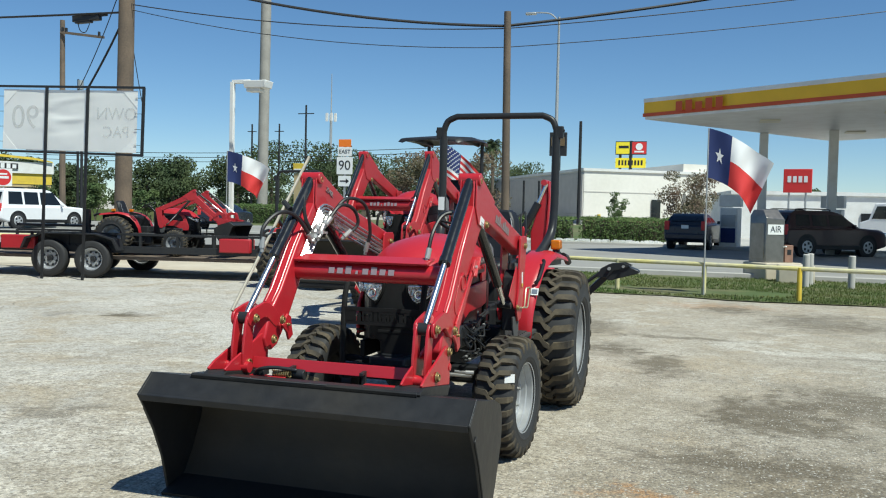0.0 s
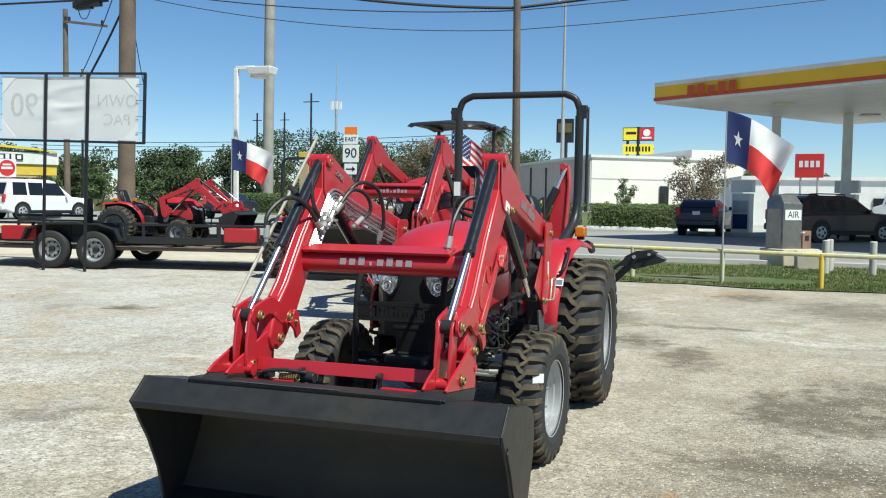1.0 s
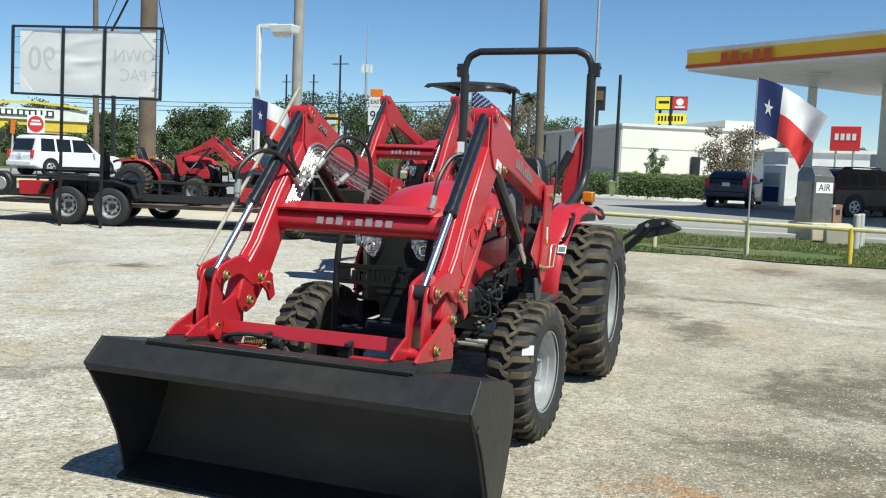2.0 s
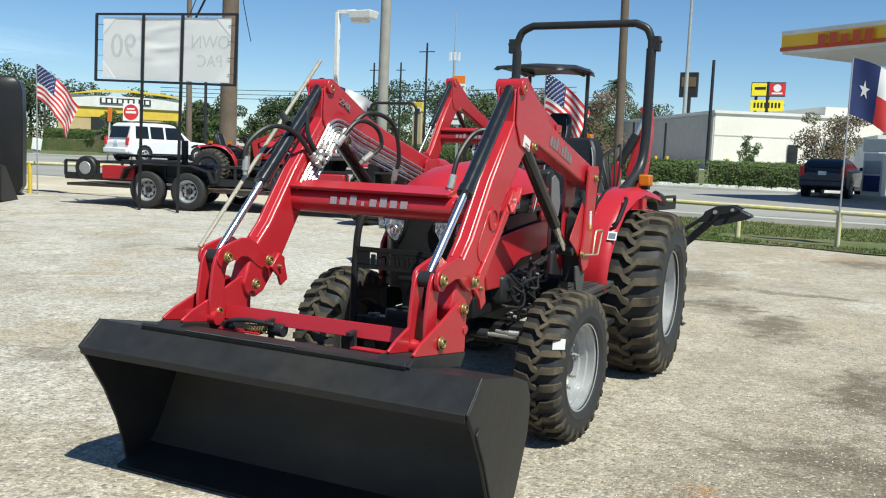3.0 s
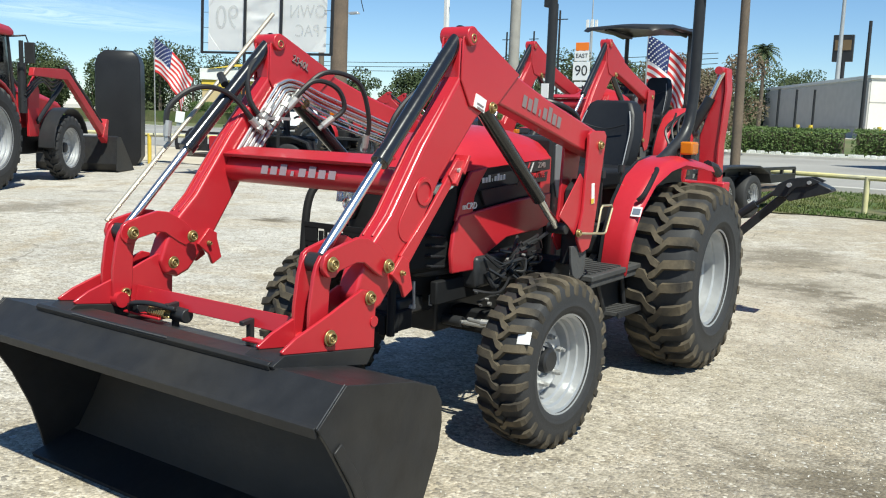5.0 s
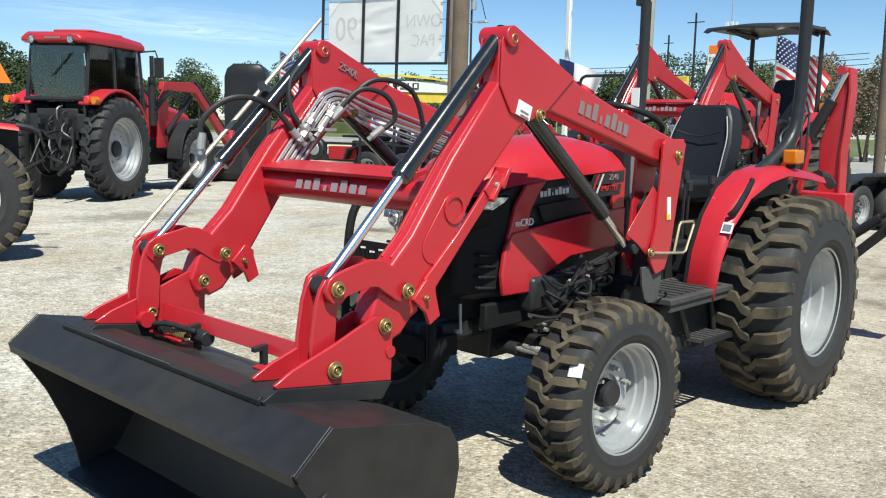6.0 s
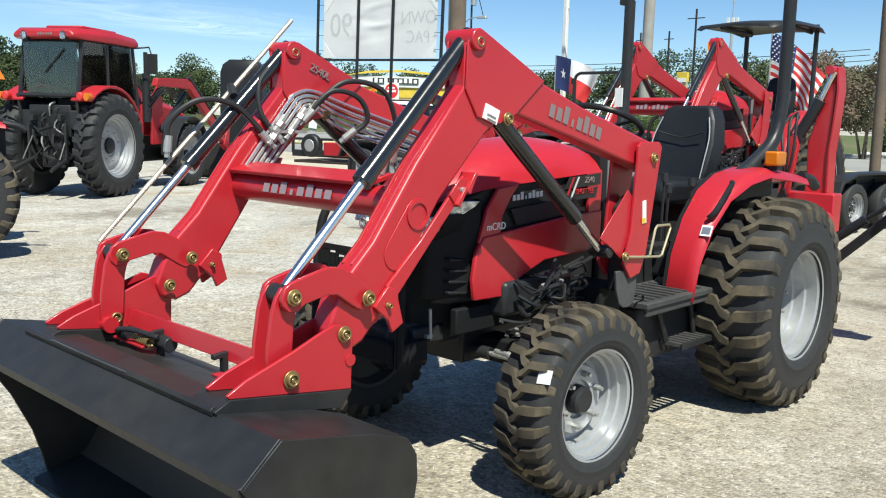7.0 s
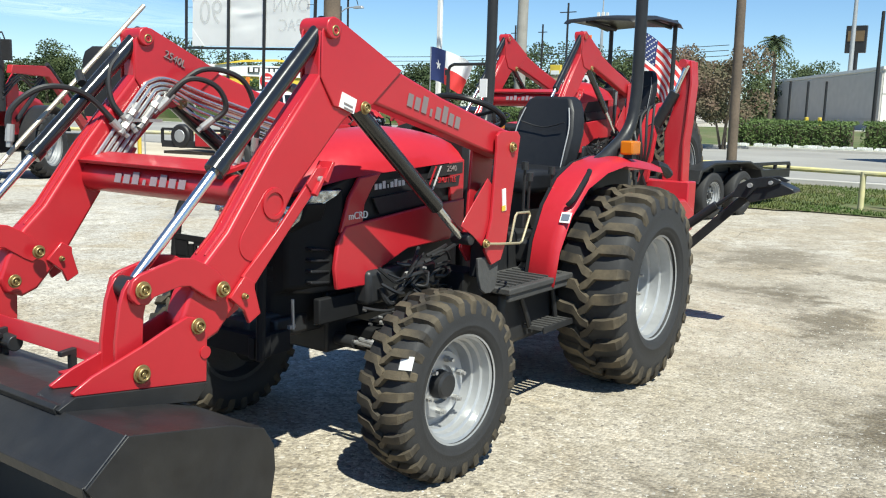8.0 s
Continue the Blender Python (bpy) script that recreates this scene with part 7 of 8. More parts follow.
# ---------------------------------------------------------------- vehicles


def car(name, label, at, paint, length=4.9, width=1.95, height=1.85, tall=True):
    """A road car along x, its front at +x."""
    c = thing(name, label, "car", at)
    L2, W2 = length / 2, width / 2
    low = [(-L2, 0.45), (-L2 + 0.02, 0.95), (-L2 + 0.1, 1.05), (L2 - 1.35, 1.10), (L2 - 0.45, 1.04), (L2 - 0.12, 0.95), (L2, 0.75), (L2 - 0.02, 0.40), (L2 - 0.4, 0.30), (-L2 + 0.4, 0.30)]
    part("body", MB().prism(low, -W2, W2, axis="y"), paint, c, bevel=0.08, segs=3)
    rr = -L2 + (0.12 if tall else 0.9)

    def inset(z, o=0.0):
        return W2 - 0.05 - 0.20 * max(0.0, (z - 1.03) / (height - 1.03)) + o

    def shell(poly, y_of):
        k = len(poly)
        return MB().add([(x, y_of(z), z) for x, z in poly] + [(x, -y_of(z), z) for x, z in poly], [tuple(range(k - 1, -1, -1)), tuple(range(k, 2 * k))] + [(q, (q + 1) % k, k + (q + 1) % k, k + q) for q in range(k)])
    cab = [(rr, 1.03), (rr + 0.06, 1.25), (rr + 0.24, height - 0.10), (rr + 0.48, height), (L2 - 2.6, height), (L2 - 2.22, height - 0.07), (L2 - 1.3, 1.08), (L2 - 1.3, 1.03)]
    part("cabin", shell(cab, inset), paint, c, bevel=0.06, segs=3)
    n = 3
    x0, x1 = rr + 0.30, L2 - 2.0
    for s in (1, -1):
        for k in range(n):
            a, b = x0 + (x1 - x0) * k / n + 0.06, x0 + (x1 - x0) * (k + 1) / n - 0.06
            pane = [(a, 1.15), (b + (0.38 if k == n - 1 else 0), 1.15), (b - (0.02 if k == n - 1 else 0), height - 0.16), (a + (0.08 if k == 0 else 0), height - 0.16)]
            part("side_window", MB().add([(x, s * inset(z, 0.004), z) for x, z in pane] + [(x, s * inset(z, -0.03), z) for x, z in pane], [(0, 1, 2, 3), (7, 6, 5, 4), (0, 4, 5, 1), (1, 5, 6, 2), (2, 6, 7, 3), (3, 7, 4, 0)]), DARKGLASS, c, "dark side window")
        part("tail_lamp", MB().box((-L2 + 0.04, s * (W2 - 0.12), 1.0), (0.10, 0.2, 0.38)), SIGNRED, c, "red tail lamp", bevel=0.02)
        part("headlight", MB().box((L2 - 0.1, s * (W2 - 0.22), 0.86), (0.14, 0.35, 0.16)), LENS, c, bevel=0.03)
        part("door_mirror", MB().box((L2 - 1.75, s * (W2 + 0.08), 1.15), (0.1, 0.2, 0.14)), paint, c, bevel=0.03)
        for x in (-L2 + 0.95, L2 - 0.95):
            w = part("wheel", MB().cyl((x, s * (W2 - 0.24), 0.37), (x, s * (W2 + 0.01), 0.37), 0.37, n=28), RUBBER, c, "black tyre", bevel=0.04)
            part("rim", MB().cyl((x, s * (W2 - 0.02), 0.37), (x, s * (W2 + 0.022), 0.37), 0.24, n=20), SILVER, w, bevel=0.02)
            for k in range(5):
                a = 2 * math.pi * k / 5
                part("rim_gap", MB().box((x + 0.14 * math.cos(a), s * (W2 + 0.022), 0.37 + 0.14 * math.sin(a)), (0.09, 0.012, 0.09)), BLACK, w)
    part("rear_window", MB().prism([(rr + 0.02, 1.18), (rr + 0.175, height - 0.20), (rr + 0.145, height - 0.19), (rr - 0.01, 1.18)], -W2 + 0.28, W2 - 0.28, axis="y"), DARKGLASS, c, "dark rear window")
    part("windscreen", MB().prism([(L2 - 2.13, height - 0.13), (L2 - 2.10, height - 0.11), (L2 - 1.34, 1.14), (L2 - 1.37, 1.12)], -W2 + 0.22, W2 - 0.22, axis="y"), DARKGLASS, c)
    for s in (1, -1):
        part("sill", MB().box((0, s * (W2 - 0.02), 0.36), (length - 2.7, 0.09, 0.16)), PLASTIC, c, "black lower sill", bevel=0.02)
        part("roof_rail", MB().tube(curve([(rr + 0.5, s * (W2 - 0.28), height - 0.01), (rr + 0.6, s * (W2 - 0.28), height + 0.05), (L2 - 2.7, s * (W2 - 0.28), height + 0.05), (L2 - 2.6, s * (W2 - 0.28), height - 0.01)], 3), 0.022, 6), PLASTIC, c, "black roof rail") if tall and height > 1.6 else None
        for x in (-L2 + 0.95, L2 - 0.95):
            part("wheel_arch", MB().cyl((x, s * (W2 - 0.2), 0.40), (x, s * (W2 + 0.004), 0.40), 0.45, n=28), PLASTIC, c, "dark wheel arch")
    part("rear_bumper", MB().box((-L2 + 0.0, 0, 0.55), (0.2, width - 0.1, 0.25)), paint, c, bevel=0.05)
    part("number_plate", MB().box((-L2 - 0.02, 0, 0.95), (0.02, 0.3, 0.15)), WHITE_STK, c)
    return c


car("estate_car", "white large estate car on the road", pose(-35.2, 35.0, gz(35), 0, 0, 80) @ Matrix.Scale(1.12, 4), CARWHITE, 5.1, 2.0, 1.92)
car("dark_car", "dark maroon tall estate car parked by the canopy column", pose(5.2, 31.6, gz(31.3), 0, 0, 38), CARDARK, 4.8, 1.9, 1.72)
car("blue_car", "dark blue hatchback standing beside a fuel pump", pose(0.5, 35.0, gz(35), 0, 0, 80), CARBLUE, 4.1, 1.75, 1.5)
car("blue_car", "dark blue car waiting in the driveway across the road", pose(-27.2, 42.0, gz(42) + 0.03, 0, 0, 100), CARBLUE, 4.5, 1.8, 1.5)

# ---------------------------------------------------------------- buildings
sh = thing("retail_building", "long low cream stucco building with brick base", "building", pose(-11.3, 79, gz(79) - 0.3, 0, 0, 32))
part("wall", MB().box((8, 14, 2.7), (16, 28, 5.4)), STUCCO, sh, "cream stucco walls")
# the shaded side of the building has its shade in a greyer wall colour
part("side_wall", MB().box((-0.05, 14, 2.6), (0.2, 27.9, 5.2)), GREYWALL, sh, "side wall greyed for its shade")
part("side_band", MB().box((-0.17, 14, 1.3), (0.06, 27.8, 0.12)), CONC, sh, "pale band")
part("brick_plinth", MB().box((8, -0.1, 0.4), (16.1, 0.2, 0.8)), BRICK_BASE, sh)
part("parapet", MB().box((8, 14, 5.5), (16.3, 28.3, 0.25)), WHITE, sh)
part("door", MB().box((7.5, -0.12, 1.5), (0.9, 0.14, 2.6)), DARKGLASS, sh)
part("raised_block", MB().box((13.2, 9, 5.9), (5.4, 17.6, 1.0)), STUCCO, sh, "cream raised parapet")
part("wall_joint", MB().box((8, -0.015, 3.4), (16.02, 0.03, 0.08)), GREYWALL, sh)
part("awning", MB().prism([(-1.2, 2.6), (0, 3.8), (0, 2.6)], 10.5, 14.0), CONC, sh, "pale sloped awning")
shop = thing("shop_front", "white flat-roofed shop behind the filling station", "building", pose(7.0, 53, gz(53), 0, 0, 10))
part("wall", MB().box((8, 4, 1.35), (26, 8, 2.7)), WHITE, shop, "white painted walls")
part("window_band", MB().box((6, -0.06, 1.0), (7, 0.14, 1.3)), DARKGLASS, shop, "dark shop window")
part("roof_edge", MB().box((8, 4, 2.8), (26.3, 8.3, 0.22)), WHITE, shop, "white roof edge")
rb = thing("red_sign", "red square roadside sign on two posts", "sign", pose(5.4, 47, gz(47) - 0.4, 0, 0, -10) @ Matrix.Scale(0.86, 4))
part("panel", MB().box((0, 0, 4.4), (1.7, 0.2, 1.5)), SIGNRED, rb, "red panel", bevel=0.03)
part("writing_bar", bars((1, 1, 1, 1), 0.4, 1.2), FLAGWHITE, rb, "white writing", at=pose(0, -0.12, 4.5))
for x_ in (-0.5, 0.5):
    part("post", MB().cyl((x_, 0, 0.5), (x_, 0, 3.8), 0.06, n=10), STEEL, rb)

mc = thing("restaurant_building", "low restaurant with yellow walls and white roof band", "building", pose(-62.7, 51.5, gz(51) + 0.9, 0, 0, 45))
part("wall", MB().box((5.2, 5, 1.4), (10.4, 9, 2.8)), TAN, mc, "tan wall")
part("wall_band", MB().box((5.2, 5, 2.6), (10.5, 9.1, 1.1)), YELLOW, mc, "yellow painted wall band")
part("roof_band", MB().box((5.2, 5, 3.5), (10.8, 9.4, 1.0)), WHITE, mc, "white roof band")
part("roof_arch", MB().prism([(0.5, 3.95), (3, 4.45), (6, 4.6), (9, 4.4), (10.5, 4.1), (10.5, 4.0), (9, 4.2), (6, 4.4), (3, 4.25)], 0.1, 0.35, axis="y"), YELLOW, mc, "yellow curved roof rib")
part("letter_shape", bars((1, 0.8, 1, 0.8, 0.8, 0.8, 1, 1, 0.8), 0.42, 4.0), FLAGWHITE, mc, "white letters", at=pose(5.6, 0.16, 3.6))
# dark panel added in place of the letters' outlines and shadows
part("letter_shadow_panel", MB().box((5.6, 0.245, 3.58), (4.3, 0.10, 0.50)), CABLE, mc, "dark panel for the letters' outlines and shadows")
part("door_glass", MB().box((4.2, 0.45, 1.1), (3.0, 0.1, 2.0)), DARKGLASS, mc)
tagged(part("terrace", slab([Vector((-95, 42, 0)), Vector((-47.5, 49.0, 0)), Vector((-40, 70, 0)), Vector((-50, 85, 0)), Vector((-110, 60, 0))], gz(45), gz(51) + 0.92), TURF), "raised planted ground round the restaurant", "ground", kind="structure")

ys_ = thing("roadside_sign", "tall double roadside sign with yellow and red panels", "sign", pose(-9.05, 98.3, -0.1) @ Matrix.Scale(1.34, 4))
part("post", MB().cyl((0, 0, 0), (0, 0, 8.0), 0.15, n=10), BLACK, ys_)
part("frame", MB().box((0, 0.06, 7.4), (2.62, 0.16, 1.14)).box((0, 0.06, 6.15), (2.62, 0.10, 0.12)), BLACK, ys_, "black sign frame")
part("panel", MB().box((-0.60, -0.05, 7.4), (1.3, 0.1, 1.0)), SIGNYEL, ys_, "yellow panel")
part("panel", MB().box((0.70, -0.05, 7.4), (1.2, 0.1, 1.0)), SIGNRED, ys_, "red panel")
part("panel", MB().box((0, -0.05, 6.12), (2.55, 0.1, 0.85)), SIGNYEL, ys_, "yellow panel with dark writing")
part("post", MB().cyl((-0.9, 0.1, 0), (-0.9, 0.1, 7.0), 0.12, n=10), BLACK, ys_)
for k in range(8):
    part("writing_bar", MB().box((-0.95 + 0.27 * k, -0.105, 6.13), (0.15, 0.01, 0.42)), BLACK, ys_)
part("writing_bar", MB().box((-0.60, -0.105, 7.48), (0.85, 0.01, 0.22)), BLACK, ys_)
part("emblem", MB().cyl((0.70, -0.12, 7.5), (0.70, -0.1, 7.5), 0.30, n=16).box((0.70, -0.11, 7.08), (0.8, 0.02, 0.14)), FLAGWHITE, ys_)

# ---------------------------------------------------------------- planting


def leaf_cloud(mb, c, rx, ry, rz, n, size, rnd):
    """Small leaf cards scattered through an uneven clump."""
    for k in range(n):
        while True:
            p = Vector((rnd.uniform(-1, 1), rnd.uniform(-1, 1), rnd.uniform(-1, 1)))
            if 0.25 < p.length < 1:
                break
        q = Vector((c[0] + p.x * rx, c[1] + p.y * ry, c[2] + p.z * rz))
        a = Vector((rnd.gauss(0, 1), rnd.gauss(0, 1), rnd.gauss(0, 1))).normalized()
        b = a.orthogonal().normalized()
        s = size * rnd.uniform(0.6, 1.4)
        mb.add([q - a * s, q + b * s * 0.6, q + a * s, q - b * s * 0.6], [(0, 1, 2, 3)])


rnd = random.Random(11)
far = MB()
trunks = MB()
for k in range(150):
    x = -135 + 150 * k / 150 + rnd.uniform(-2, 2)
    y = 92 + rnd.uniform(-6, 14) - 0.42 * max(0, -x - 35)
    if x > -27:
        y = 114 + rnd.uniform(-3, 8)
    h = rnd.uniform(4.9, 8.0) * (1.18 if -50 < x < -33 or x < -88 else 0.88 if x < -54 else 1.0)
    if x > -23:
        h *= 0.6
    g = gz(y)
    trunks.cyl((x, y, g), (x, y, g + h * 0.6), 0.22, 0.1, n=6)
    for j in range(9):
        cz = g + h * rnd.uniform(0.10, 0.92)
        rr = h * rnd.uniform(0.14, 0.24)
        leaf_cloud(far, (x + rnd.uniform(-1.6, 1.6), y + rnd.uniform(-1.5, 1.5), cz), rr * 1.1, rr, rr * 0.8, 230, 0.14, rnd)
for k in range(34):
    x, y, h = -132 - 2.1 * k + rnd.uniform(-1.5, 1.5), rnd.uniform(46, 62), rnd.uniform(10.0, 13.5) * (0.8 if k < 9 else 1.0)
    trunks.cyl((x, y, gz(y)), (x, y, gz(y) + h * 0.6), 0.3, 0.12, n=6)
    for j in range(12):
        rr = h * rnd.uniform(0.11, 0.19)
        leaf_cloud(far, (x + rnd.uniform(-2.4, 2.4), y + rnd.uniform(-2, 2), gz(y) + h * rnd.uniform(0.10, 0.92)), rr * 1.1, rr, rr * 0.8, 170, 0.22, rnd)
tagged(part("far_trees", far, LEAFD), "dark green line of broadleaf trees beyond the road", "trees", kind="stuff")
tagged(part("far_trunks", trunks, BARK), "bare trunks under the far trees", "trees", kind="stuff")


def hedge(x0, x1, y, h, d, base=None):
    base = gz(y) if base is None else base
    hb = thing("hedge", "clipped dense green hedge behind the kerb", "hedge", group="hedges")
    core = MB().box(((x0 + x1) / 2, y, base + h * 0.45), (x1 - x0 - 0.3, d - 0.3, h * 0.85))
    part("inner_core", core, BARK, hb)
    lv = MB()
    n = int((x1 - x0) * 1500)
    for k in range(n):
        f = rnd.random()
        if f < 0.5:
            p = Vector((rnd.uniform(x0, x1), 0, rnd.uniform(0.03, h)))
            p.y = y - d / 2 + 0.30 * max(0.0, p.z / h - 0.72) ** 1.3 / 0.19 * 0.6 + rnd.gauss(0, 0.05) + 0.10 * noise.noise((p.x * 1.7, p.z * 2, 5))
            p.z += base
        else:
            p = Vector((rnd.uniform(x0, x1), y + rnd.uniform(-d / 2 + 0.15, d / 2), base + h + rnd.gauss(0, 0.04)))
            p.z += 0.09 * noise.noise((p.x * 1.1, p.y * 2, 3)) - 0.25 * max(0.0, (y - d / 2 + 0.4 - p.y) / 0.4) ** 2
        a = Vector((rnd.gauss(0, 1), rnd.gauss(0, 1), rnd.gauss(0, 1))).normalized()
        b = a.orthogonal().normalized()
        s = rnd.uniform(0.03, 0.065)
        lv.add([p - a * s, p + b * s * 0.6, p + a * s, p - b * s * 0.6], [(0, 1, 2, 3)])
    part("leaves", lv, HEDGE, hb)


hedge(-36.5, -30.5, 56.0, 1.4, 1.4)
hedge(-30.2, -24.0, 56.0, 1.4, 1.4)
hedge(-11.0, -5.7, 40.5, 1.14, 1.2)
hedge(-5.5, 0.0, 41.2, 1.16, 1.2)


def tree(name, label, x, y, h, spread, leaves, leaf_mat, size, clear=0.35, seed=1):
    r = random.Random(seed)
    t = thing(name, label, "tree", pose(x, y, gz(y)))
    tk = MB()
    cr = MB()
    for s in range(4):
        a = r.uniform(0, 6.28)
        tip = Vector((math.cos(a) * spread * 0.5, math.sin(a) * spread * 0.5, h * r.uniform(0.65, 0.85)))
        pts = curve([(r.uniform(-0.1, 0.1), r.uniform(-0.1, 0.1), 0), tip * 0.4 + Vector((0, 0, h * 0.06)), tip], 5)
        tk.tube(pts, [0.03 * h * (1 - 0.8 * i / (len(pts) - 1)) * 0.5 for i in range(len(pts))], 7)
    for j in range(24):
        a, q = r.uniform(0, 6.28), r.uniform(0, 1) ** 0.6
        c = (math.cos(a) * spread * 0.75 * q, math.sin(a) * spread * 0.75 * q, h * (clear + (1 - clear) * r.uniform(0.1, 0.9)))
        rr = spread * r.uniform(0.22, 0.38)
        leaf_cloud(cr, c, rr, rr, rr * 0.75, leaves // 24, size, r)
    part("trunk", tk, BARK, t)
    part("crown", cr, leaf_mat, t)
    return t


ds = thing("roadside_sign", "dark square roadside sign on a steel post", "sign", pose(-16.2, 92, gz(92) - 0.4))
part("post", MB().cyl((0, 0, 0), (0, 0, 8.5), 0.2, n=10), BLACK, ds)
part("panel", MB().box((-0.1, 0, 8.9), (1.9, 0.4, 2.6)), BLACK, ds, "dark sign panel", bevel=0.05)
part("panel_face", MB().box((-0.1, -0.23, 9.2), (1.5, 0.06, 1.0)), BROWNSIGN, ds, "faded brown face")
tree("crape_myrtle", "multi-stemmed crape myrtle with sparse brownish leaves", 0.0, 44.0, 3.9, 1.9, 5600, PINKLEAF, 0.055, 0.3, 2)
tree("crape_myrtle", "crape myrtle with rusty pink flowers beside the pole", -9.5, 34.0, 4.2, 2.2, 9000, PINKLEAF, 0.055, 0.25, 3)
tree("crape_myrtle", "crape myrtle with rusty pink flowers beside the pole", -12.5, 36.5, 4.4, 2.2, 9000, PINKLEAF, 0.055, 0.25, 4)
tree("sapling", "thin young tree with light green leaves", -5.6, 58, 2.9, 0.9, 1600, LEAF, 0.06, 0.3, 5)

# ---------------------------------------------------------------- small things beyond the road
pw = thing("utility_pole", "weathered wooden pole with a crossarm and insulators", "pole", pose(-42.3, 45, gz(45)))
part("shaft", MB().cyl((0.3, 0, 0), (0.2, 0, 13.9), 0.22, 0.16, n=10), WOOD, pw)
part("crossarm", MB().box((0.2, -0.2, 12.95), (3.6, 0.14, 0.16), Matrix.Rotation(radians(8), 4, "Y")), WOOD, pw)
for x_ in (-1.5, -1.2, 1.5):
    part("insulator", MB().cyl((x_ + 1.9, -0.2, 12.85 - 0.14 * x_), (x_ + 1.9, -0.2, 13.15 - 0.14 * x_), 0.09, n=8), BLACK, pw)
for x_, y_, top_, arm_ in ((-53.5, 60, 12.9, 0.0), (-47.6, 80, 11.0, 1.2), (-44.3, 80, 11.0, 1.2), (-36.1, 70, 11.6, 1.8)):
    up = thing("utility_pole", "thin dark distant utility pole with wires", "pole", pose(x_, y_, gz(y_)), "distant poles")
    part("shaft", MB().cyl((0, 0, 0), (0, 0, top_ - gz(y_)), 0.12, 0.09, n=8), CABLE, up)
    if arm_:
        part("crossarm", MB().box((0, 0, top_ - gz(y_) - 0.8), (arm_ * 0.9, 0.08, 0.08)), CABLE, up)
    else:
        part("transformer", MB().cyl((0.25, 0, top_ - gz(y_) - 0.9), (0.25, 0, top_ - gz(y_) - 0.1), 0.25, n=10), STEEL, up)
tagged(part("utility_pole", MB().cyl((-11.2, 75.5, gz(75.5)), (-11.2, 75.5, 10.4), 0.16, 0.13, n=10), CABLE), "tall slender dark pole before the cream building", "pole")
for x_ in (-16.0, -14.6, -17.4):
    tagged(part("utility_pole", MB().cyl((x_, 74, gz(74)), (x_, 74, 4.9), 0.10, n=8), CABLE), "short dark pole before a grey wall", "pole", "short dark poles")
tw = thing("cell_tower", "thin distant mast with pale antenna cluster", "tower", pose(-61.8, 130, gz(130) - 1.0))
part("mast", MB().cyl((0, 0, 0), (0, 0, 17.2), 0.30, 0.22, n=8).cyl((0, 0, 17), (0, 0, 24), 0.12, 0.06, n=6), STEEL, tw)
for k in range(6):
    part("antenna", MB().box((0.8 * math.cos(k * 1.047), 0.8 * math.sin(k * 1.047), 16.8), (0.35, 0.25, 1.3)), WHITE, tw)
# splice box hung in the cable
sb = thing("cable_splice_box", "black splice enclosure hung from an overhead cable", "splice box", pose(-14.62, 14.6, 6.52, 0, -2, 0))
part("enclosure", MB().box((0, 0, 0), (0.85, 0.16, 0.17)).box((-0.1, 0, -0.1), (0.5, 0.14, 0.06)), BLACK, sb, bevel=0.02)
part("clamp", MB().box((0.5, 0, 0.04), (0.3, 0.05, 0.06)), CABLE, sb)
part("drip_loop", MB().tube(curve([(-0.3, 0, -0.1), (-0.22, 0, -0.32), (-0.05, 0, -0.36), (0.08, 0, -0.15)], 5), 0.012, 6), CABLE, sb)
for a, b, sag, r in (((-40, 12, 7.2), (-13.45, 14.6, 6.62), 0.25, 0.028), ((-13.4, 14.6, 6.55), (-15.2, 14.9, 4.2), 0.10, 0.028), ((-13.5, 14.6, 7.4), (-15.6, 15.2, 4.4), 0.2, 0.012)):
    tagged(part("overhead_cable", MB().tube(wire(a, b, sag), r, 6), CABLE), "black overhead cable strung between wooden poles", "cable", "overhead cables")
for k in range(3):
    loop_ = [(-12.75 + 0.35 * k + 0.28 * math.cos(a), 14.5, 7.15 + 0.04 * k + 0.24 * math.sin(a)) for a in [math.pi * (0.9 + 1.3 * j / 12) for j in range(13)]]
    tagged(part("cable_loop", MB().tube(loop_, 0.012, 6), CABLE), "slack loop of cable by the wooden pole", "cable", "cable loops")

# no-entry sign and marker posts across the road
ne = thing("no_entry_sign", "white square road sign with a red disc and bar", "road sign", pose(-35.4, 33, gz(33), 0, 0, 20))
part("post", MB().box((0, 0.05, 1.5), (0.06, 0.05, 3.0)), STEEL, ne)
part("plate", MB().box((0, 0, 2.75), (0.95, 0.02, 0.95)), WHITE_STK, ne, bevel=0.02)
part("disc", MB().cyl((0, -0.012, 2.75), (0, -0.02, 2.75), 0.43, n=28), SIGNRED, ne, "red disc")
part("bar", MB().box((0, -0.024, 2.75), (0.6, 0.008, 0.13)), WHITE_STK, ne)
part("writing", MB().box((0, -0.024, 2.93), (0.45, 0.008, 0.09)), WHITE_STK, ne)
mk = thing("marker_post", "leaning orange and white marker post", "marker post", pose(-37.2, 33.0, gz(33), 0, 5, 0))
part("post", MB().box((0, 0, 1.3), (0.08, 0.05, 2.6)), CREAMSIGN, mk)
part("marker", MB().box((0, -0.03, 2.6), (0.3, 0.03, 0.75)), ORANGE, mk)
ys2 = thing("roadside_sign", "tan pylon sign with yellow and white panel", "sign", pose(-31.6, 60, gz(60) + 1.3) @ Matrix.Scale(0.62, 4))
part("pylon", MB().box((0, 0, 1.15), (1.3, 0.4, 6.5)), TAN, ys2, bevel=0.04)
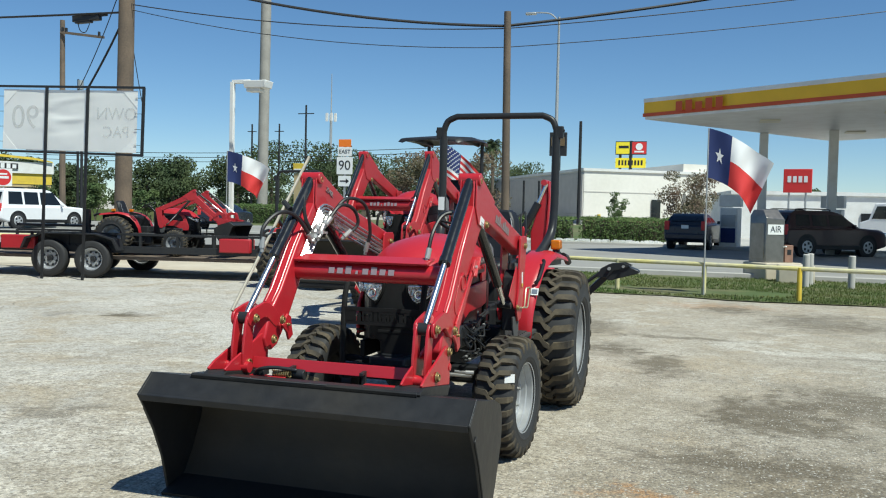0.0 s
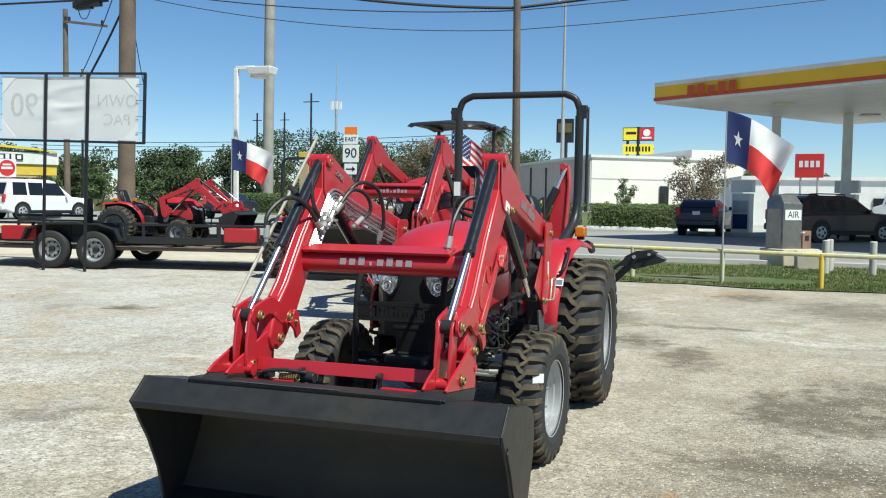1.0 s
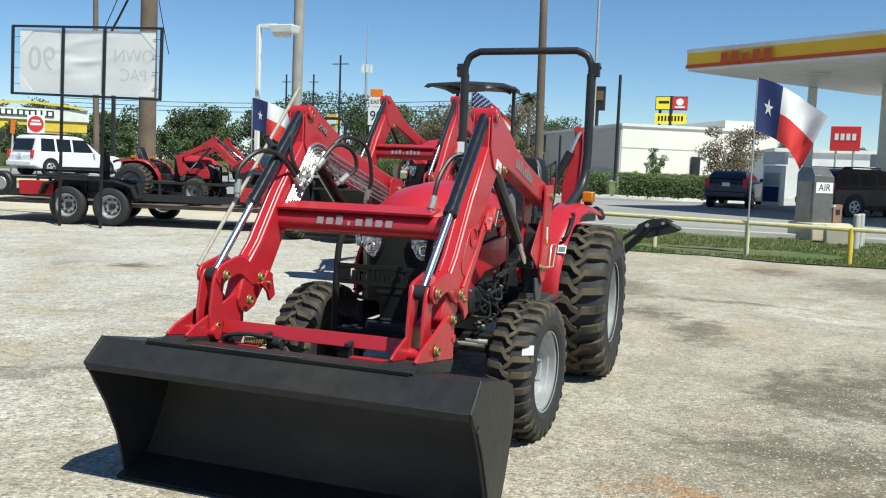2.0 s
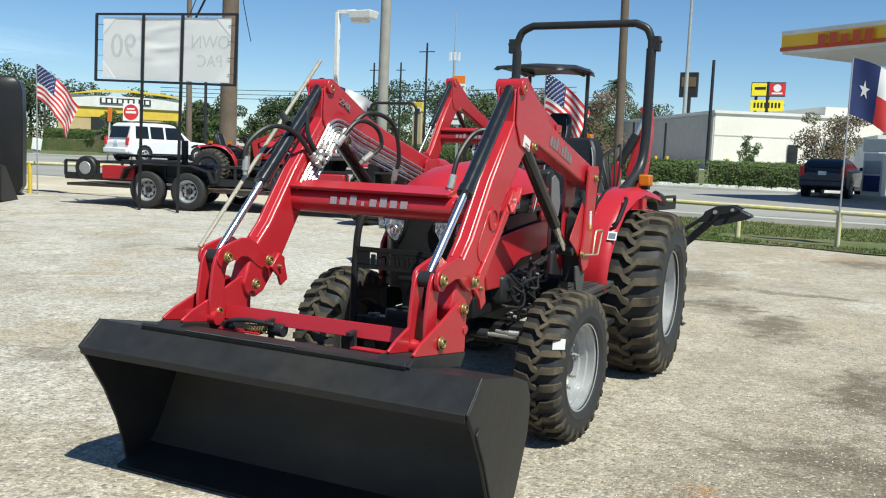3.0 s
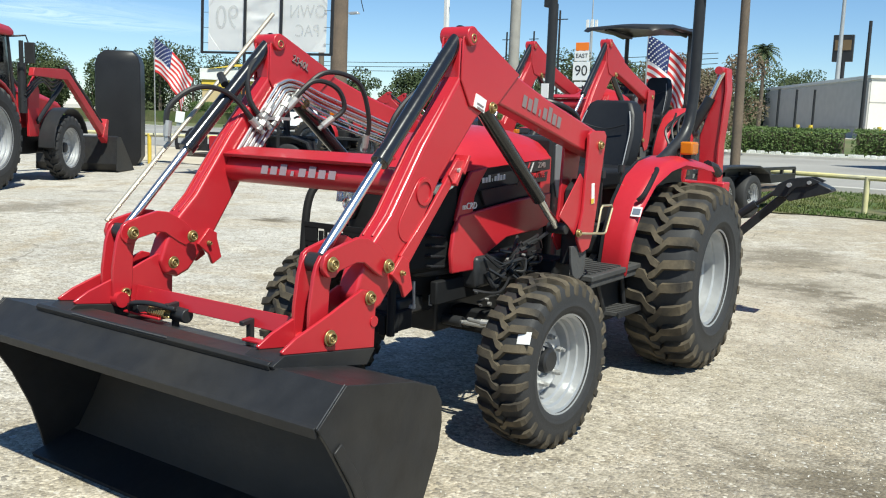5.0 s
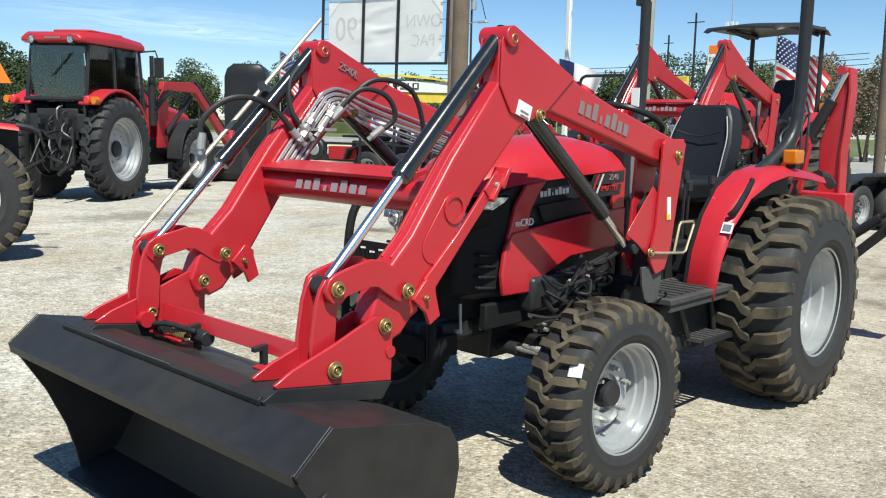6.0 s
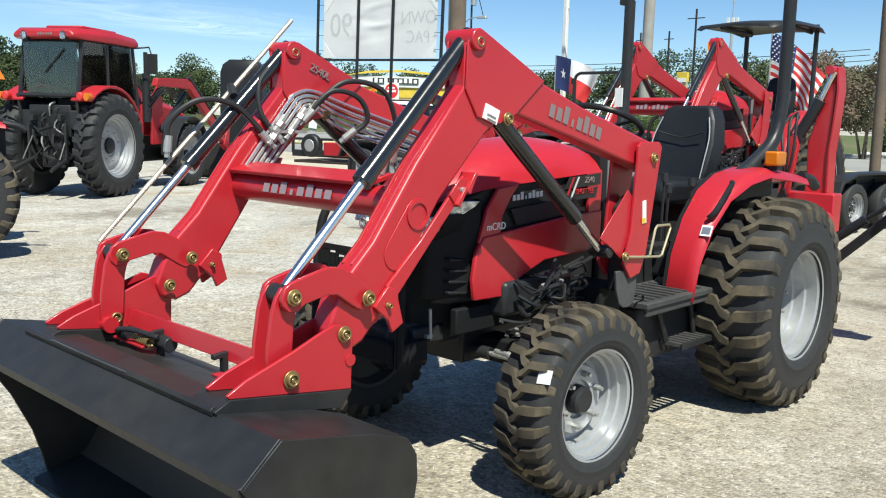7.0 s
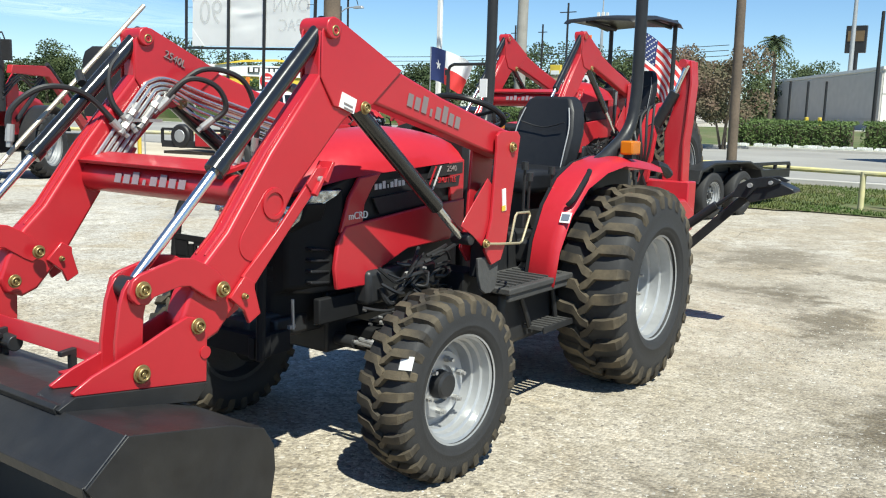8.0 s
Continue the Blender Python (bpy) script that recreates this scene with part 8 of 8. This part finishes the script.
part("panel", MB().box((0, -0.05, 5.1), (1.5, 0.45, 1.2)), YELLOW, ys2, bevel=0.04)
part("face", MB().box((0, -0.30, 4.75), (1.2, 0.06, 0.5)), WHITE_STK, ys2)
wb = thing("sign_board", "small white leaning sign board on the verge", "sign", pose(-49.1, 38, gz(38), 0, 8, 30) @ Matrix.Scale(0.72, 4))
part("board", MB().box((0, 0, 0.95), (0.9, 0.06, 1.1)), WHITE_STK, wb, bevel=0.02)
part("leg", MB().box((0, 0.1, 0.4), (0.6, 0.05, 0.8)), STEEL, wb)
for x_ in (-8.93, -8.3, -5.1):
    tagged(part("bollard", MB().cyl((x_, 45, gz(45)), (x_, 45, gz(45) + 1.35), 0.10, n=12), YELLOW, bevel=0.02), "yellow steel bollard behind the hedge", "bollard", "yellow bollards")

# white rubble at the foot of the hedge
rnd = random.Random(31)
rv = MB()
for k in range(190):
    x_, s_ = rnd.uniform(-11.3, 0.2), rnd.uniform(0.04, 0.10)
    rv.box((x_, 39.3 + rnd.uniform(-0.25, 0.25), gz(39.3) + s_ * 0.7), (s_ * 2.2, s_ * 1.6, s_ * 1.6), taper=rnd.uniform(0.5, 0.9))
tagged(part("border_rubble", rv, WHITE), "row of white stones at the foot of the hedge", "stones", kind="stuff")

# white lorry at the edge of the station
lo = thing("box_lorry", "white delivery lorry parked beyond the pumps", "lorry", pose(11.8, 45, gz(45), 0, 0, 160))
part("cab", MB().prism([(1.6, 0.5), (3.3, 0.5), (3.35, 1.2), (2.9, 1.35), (2.6, 2.2), (1.6, 2.25)], -1.0, 1.0, axis="y"), CARWHITE, lo, bevel=0.06)
part("cargo_box", MB().box((-0.9, 0, 1.9), (4.8, 2.2, 2.2)), CARWHITE, lo, bevel=0.03)
for s in (1, -1):
    part("side_window", MB().prism([(1.8, 1.4), (2.75, 1.4), (2.5, 2.05), (1.8, 2.05)], s * 1.0, s * 1.015, axis="y"), DARKGLASS, lo)
    for x_ in (-2.0, 2.5):
        w_ = part("wheel", MB().cyl((x_, s * 0.75, 0.45), (x_, s * 1.0, 0.45), 0.45, n=22), RUBBER, lo, "black tyre", bevel=0.04)
        part("rim", MB().cyl((x_, s * 0.98, 0.45), (x_, s * 1.015, 0.45), 0.26, n=16), SILVER, w_)

# lamps let into the canopy ceiling
for i in range(3):
    for j in range(2):
        q = A_ + u_ * (3 + 4.5 * i) + v_ * (3 + 5.5 * j)
        part("ceiling_lamp", MB().box((q.x, q.y, ZC - 0.03), (0.7, 0.7, 0.06), None), CREAMSIGN, st, bevel=0.01)

# planting before the restaurant
for k, (x_, y_, h_) in enumerate(((-47.0, 49.0, 2.6), (-43.8, 50.5, 2.9), (-40.8, 52.5, 2.6), (-51.0, 46.5, 3.4))):
    tree("ornamental_tree", "small light green ornamental tree before a restaurant", x_, y_, h_, 1.2, 2200, LEAF, 0.08, 0.3, 30 + k)
hedge(-60.0, -54.3, 48.3, 0.75, 1.0, gz(51) + 0.92)
hedge(-54.0, -49.0, 49.6, 0.75, 1.0, gz(51) + 0.92)

# palm behind the grey building
pm = thing("palm_tree", "tall palm with drooping fronds above the roofs", "tree", pose(-21.97, 85, gz(85)))
part("trunk", MB().tube(curve([(0, 0, 0), (0.1, 0, 4), (0, 0, 8.0)], 5), [0.22 - 0.008 * q for q in range(11)], 9), BARK, pm)
for k in range(36):
    a, el = k * 2.4, 1.1 - 0.055 * k
    d_ = Vector((math.cos(a), math.sin(a), 0))
    fr_ = MB()
    pts_ = [Vector((0, 0, 8.0)) + d_ * (1.5 * q * math.cos(el) * 1.1) + Vector((0, 0, 1.5 * q * math.sin(el) - 0.75 * q * q)) for q in [i / 8 for i in range(9)]]
    side_ = d_.cross(Vector((0, 0, 1)))
    for q in range(8):
        for sg in (-1, 1):
            p_, p2 = pts_[q], pts_[q + 1]
            tip_ = (p_ + p2) / 2 + side_ * sg * 0.62 * (1 - 0.08 * q) + (p2 - p_) - Vector((0, 0, 0.18))
            fr_.add([p_, p2, tip_], [(0, 1, 2)])
    part("frond", fr_, LEAFD, pm)

# street lamp further off
sl2 = thing("street_lamp", "cobra-head street lamp on a thin dark pole", "street lamp", pose(-36.2, 40, gz(40)))
part("mast", MB().cyl((0, 0, 0), (0, 0, 7.6), 0.10, 0.07, n=10), CABLE, sl2)
part("arm", MB().tube(curve([(0, 0, 7.2), (0.5, 0, 7.45), (1.2, 0, 7.5)], 5), 0.035, 8), STEEL, sl2)
part("lamp_head", MB().box((1.5, 0, 7.47), (0.8, 0.28, 0.16), taper=0.7), STEEL, sl2, bevel=0.04)
for z_ in (7.3, 7.8, 8.3):
    tagged(part("overhead_cable", MB().tube(wire((-78, 80, z_), (-26, 84, z_ + 0.5), 0.5), 0.035, 5), CABLE), "thin black cable over the distant trees", "cable", "overhead cables")
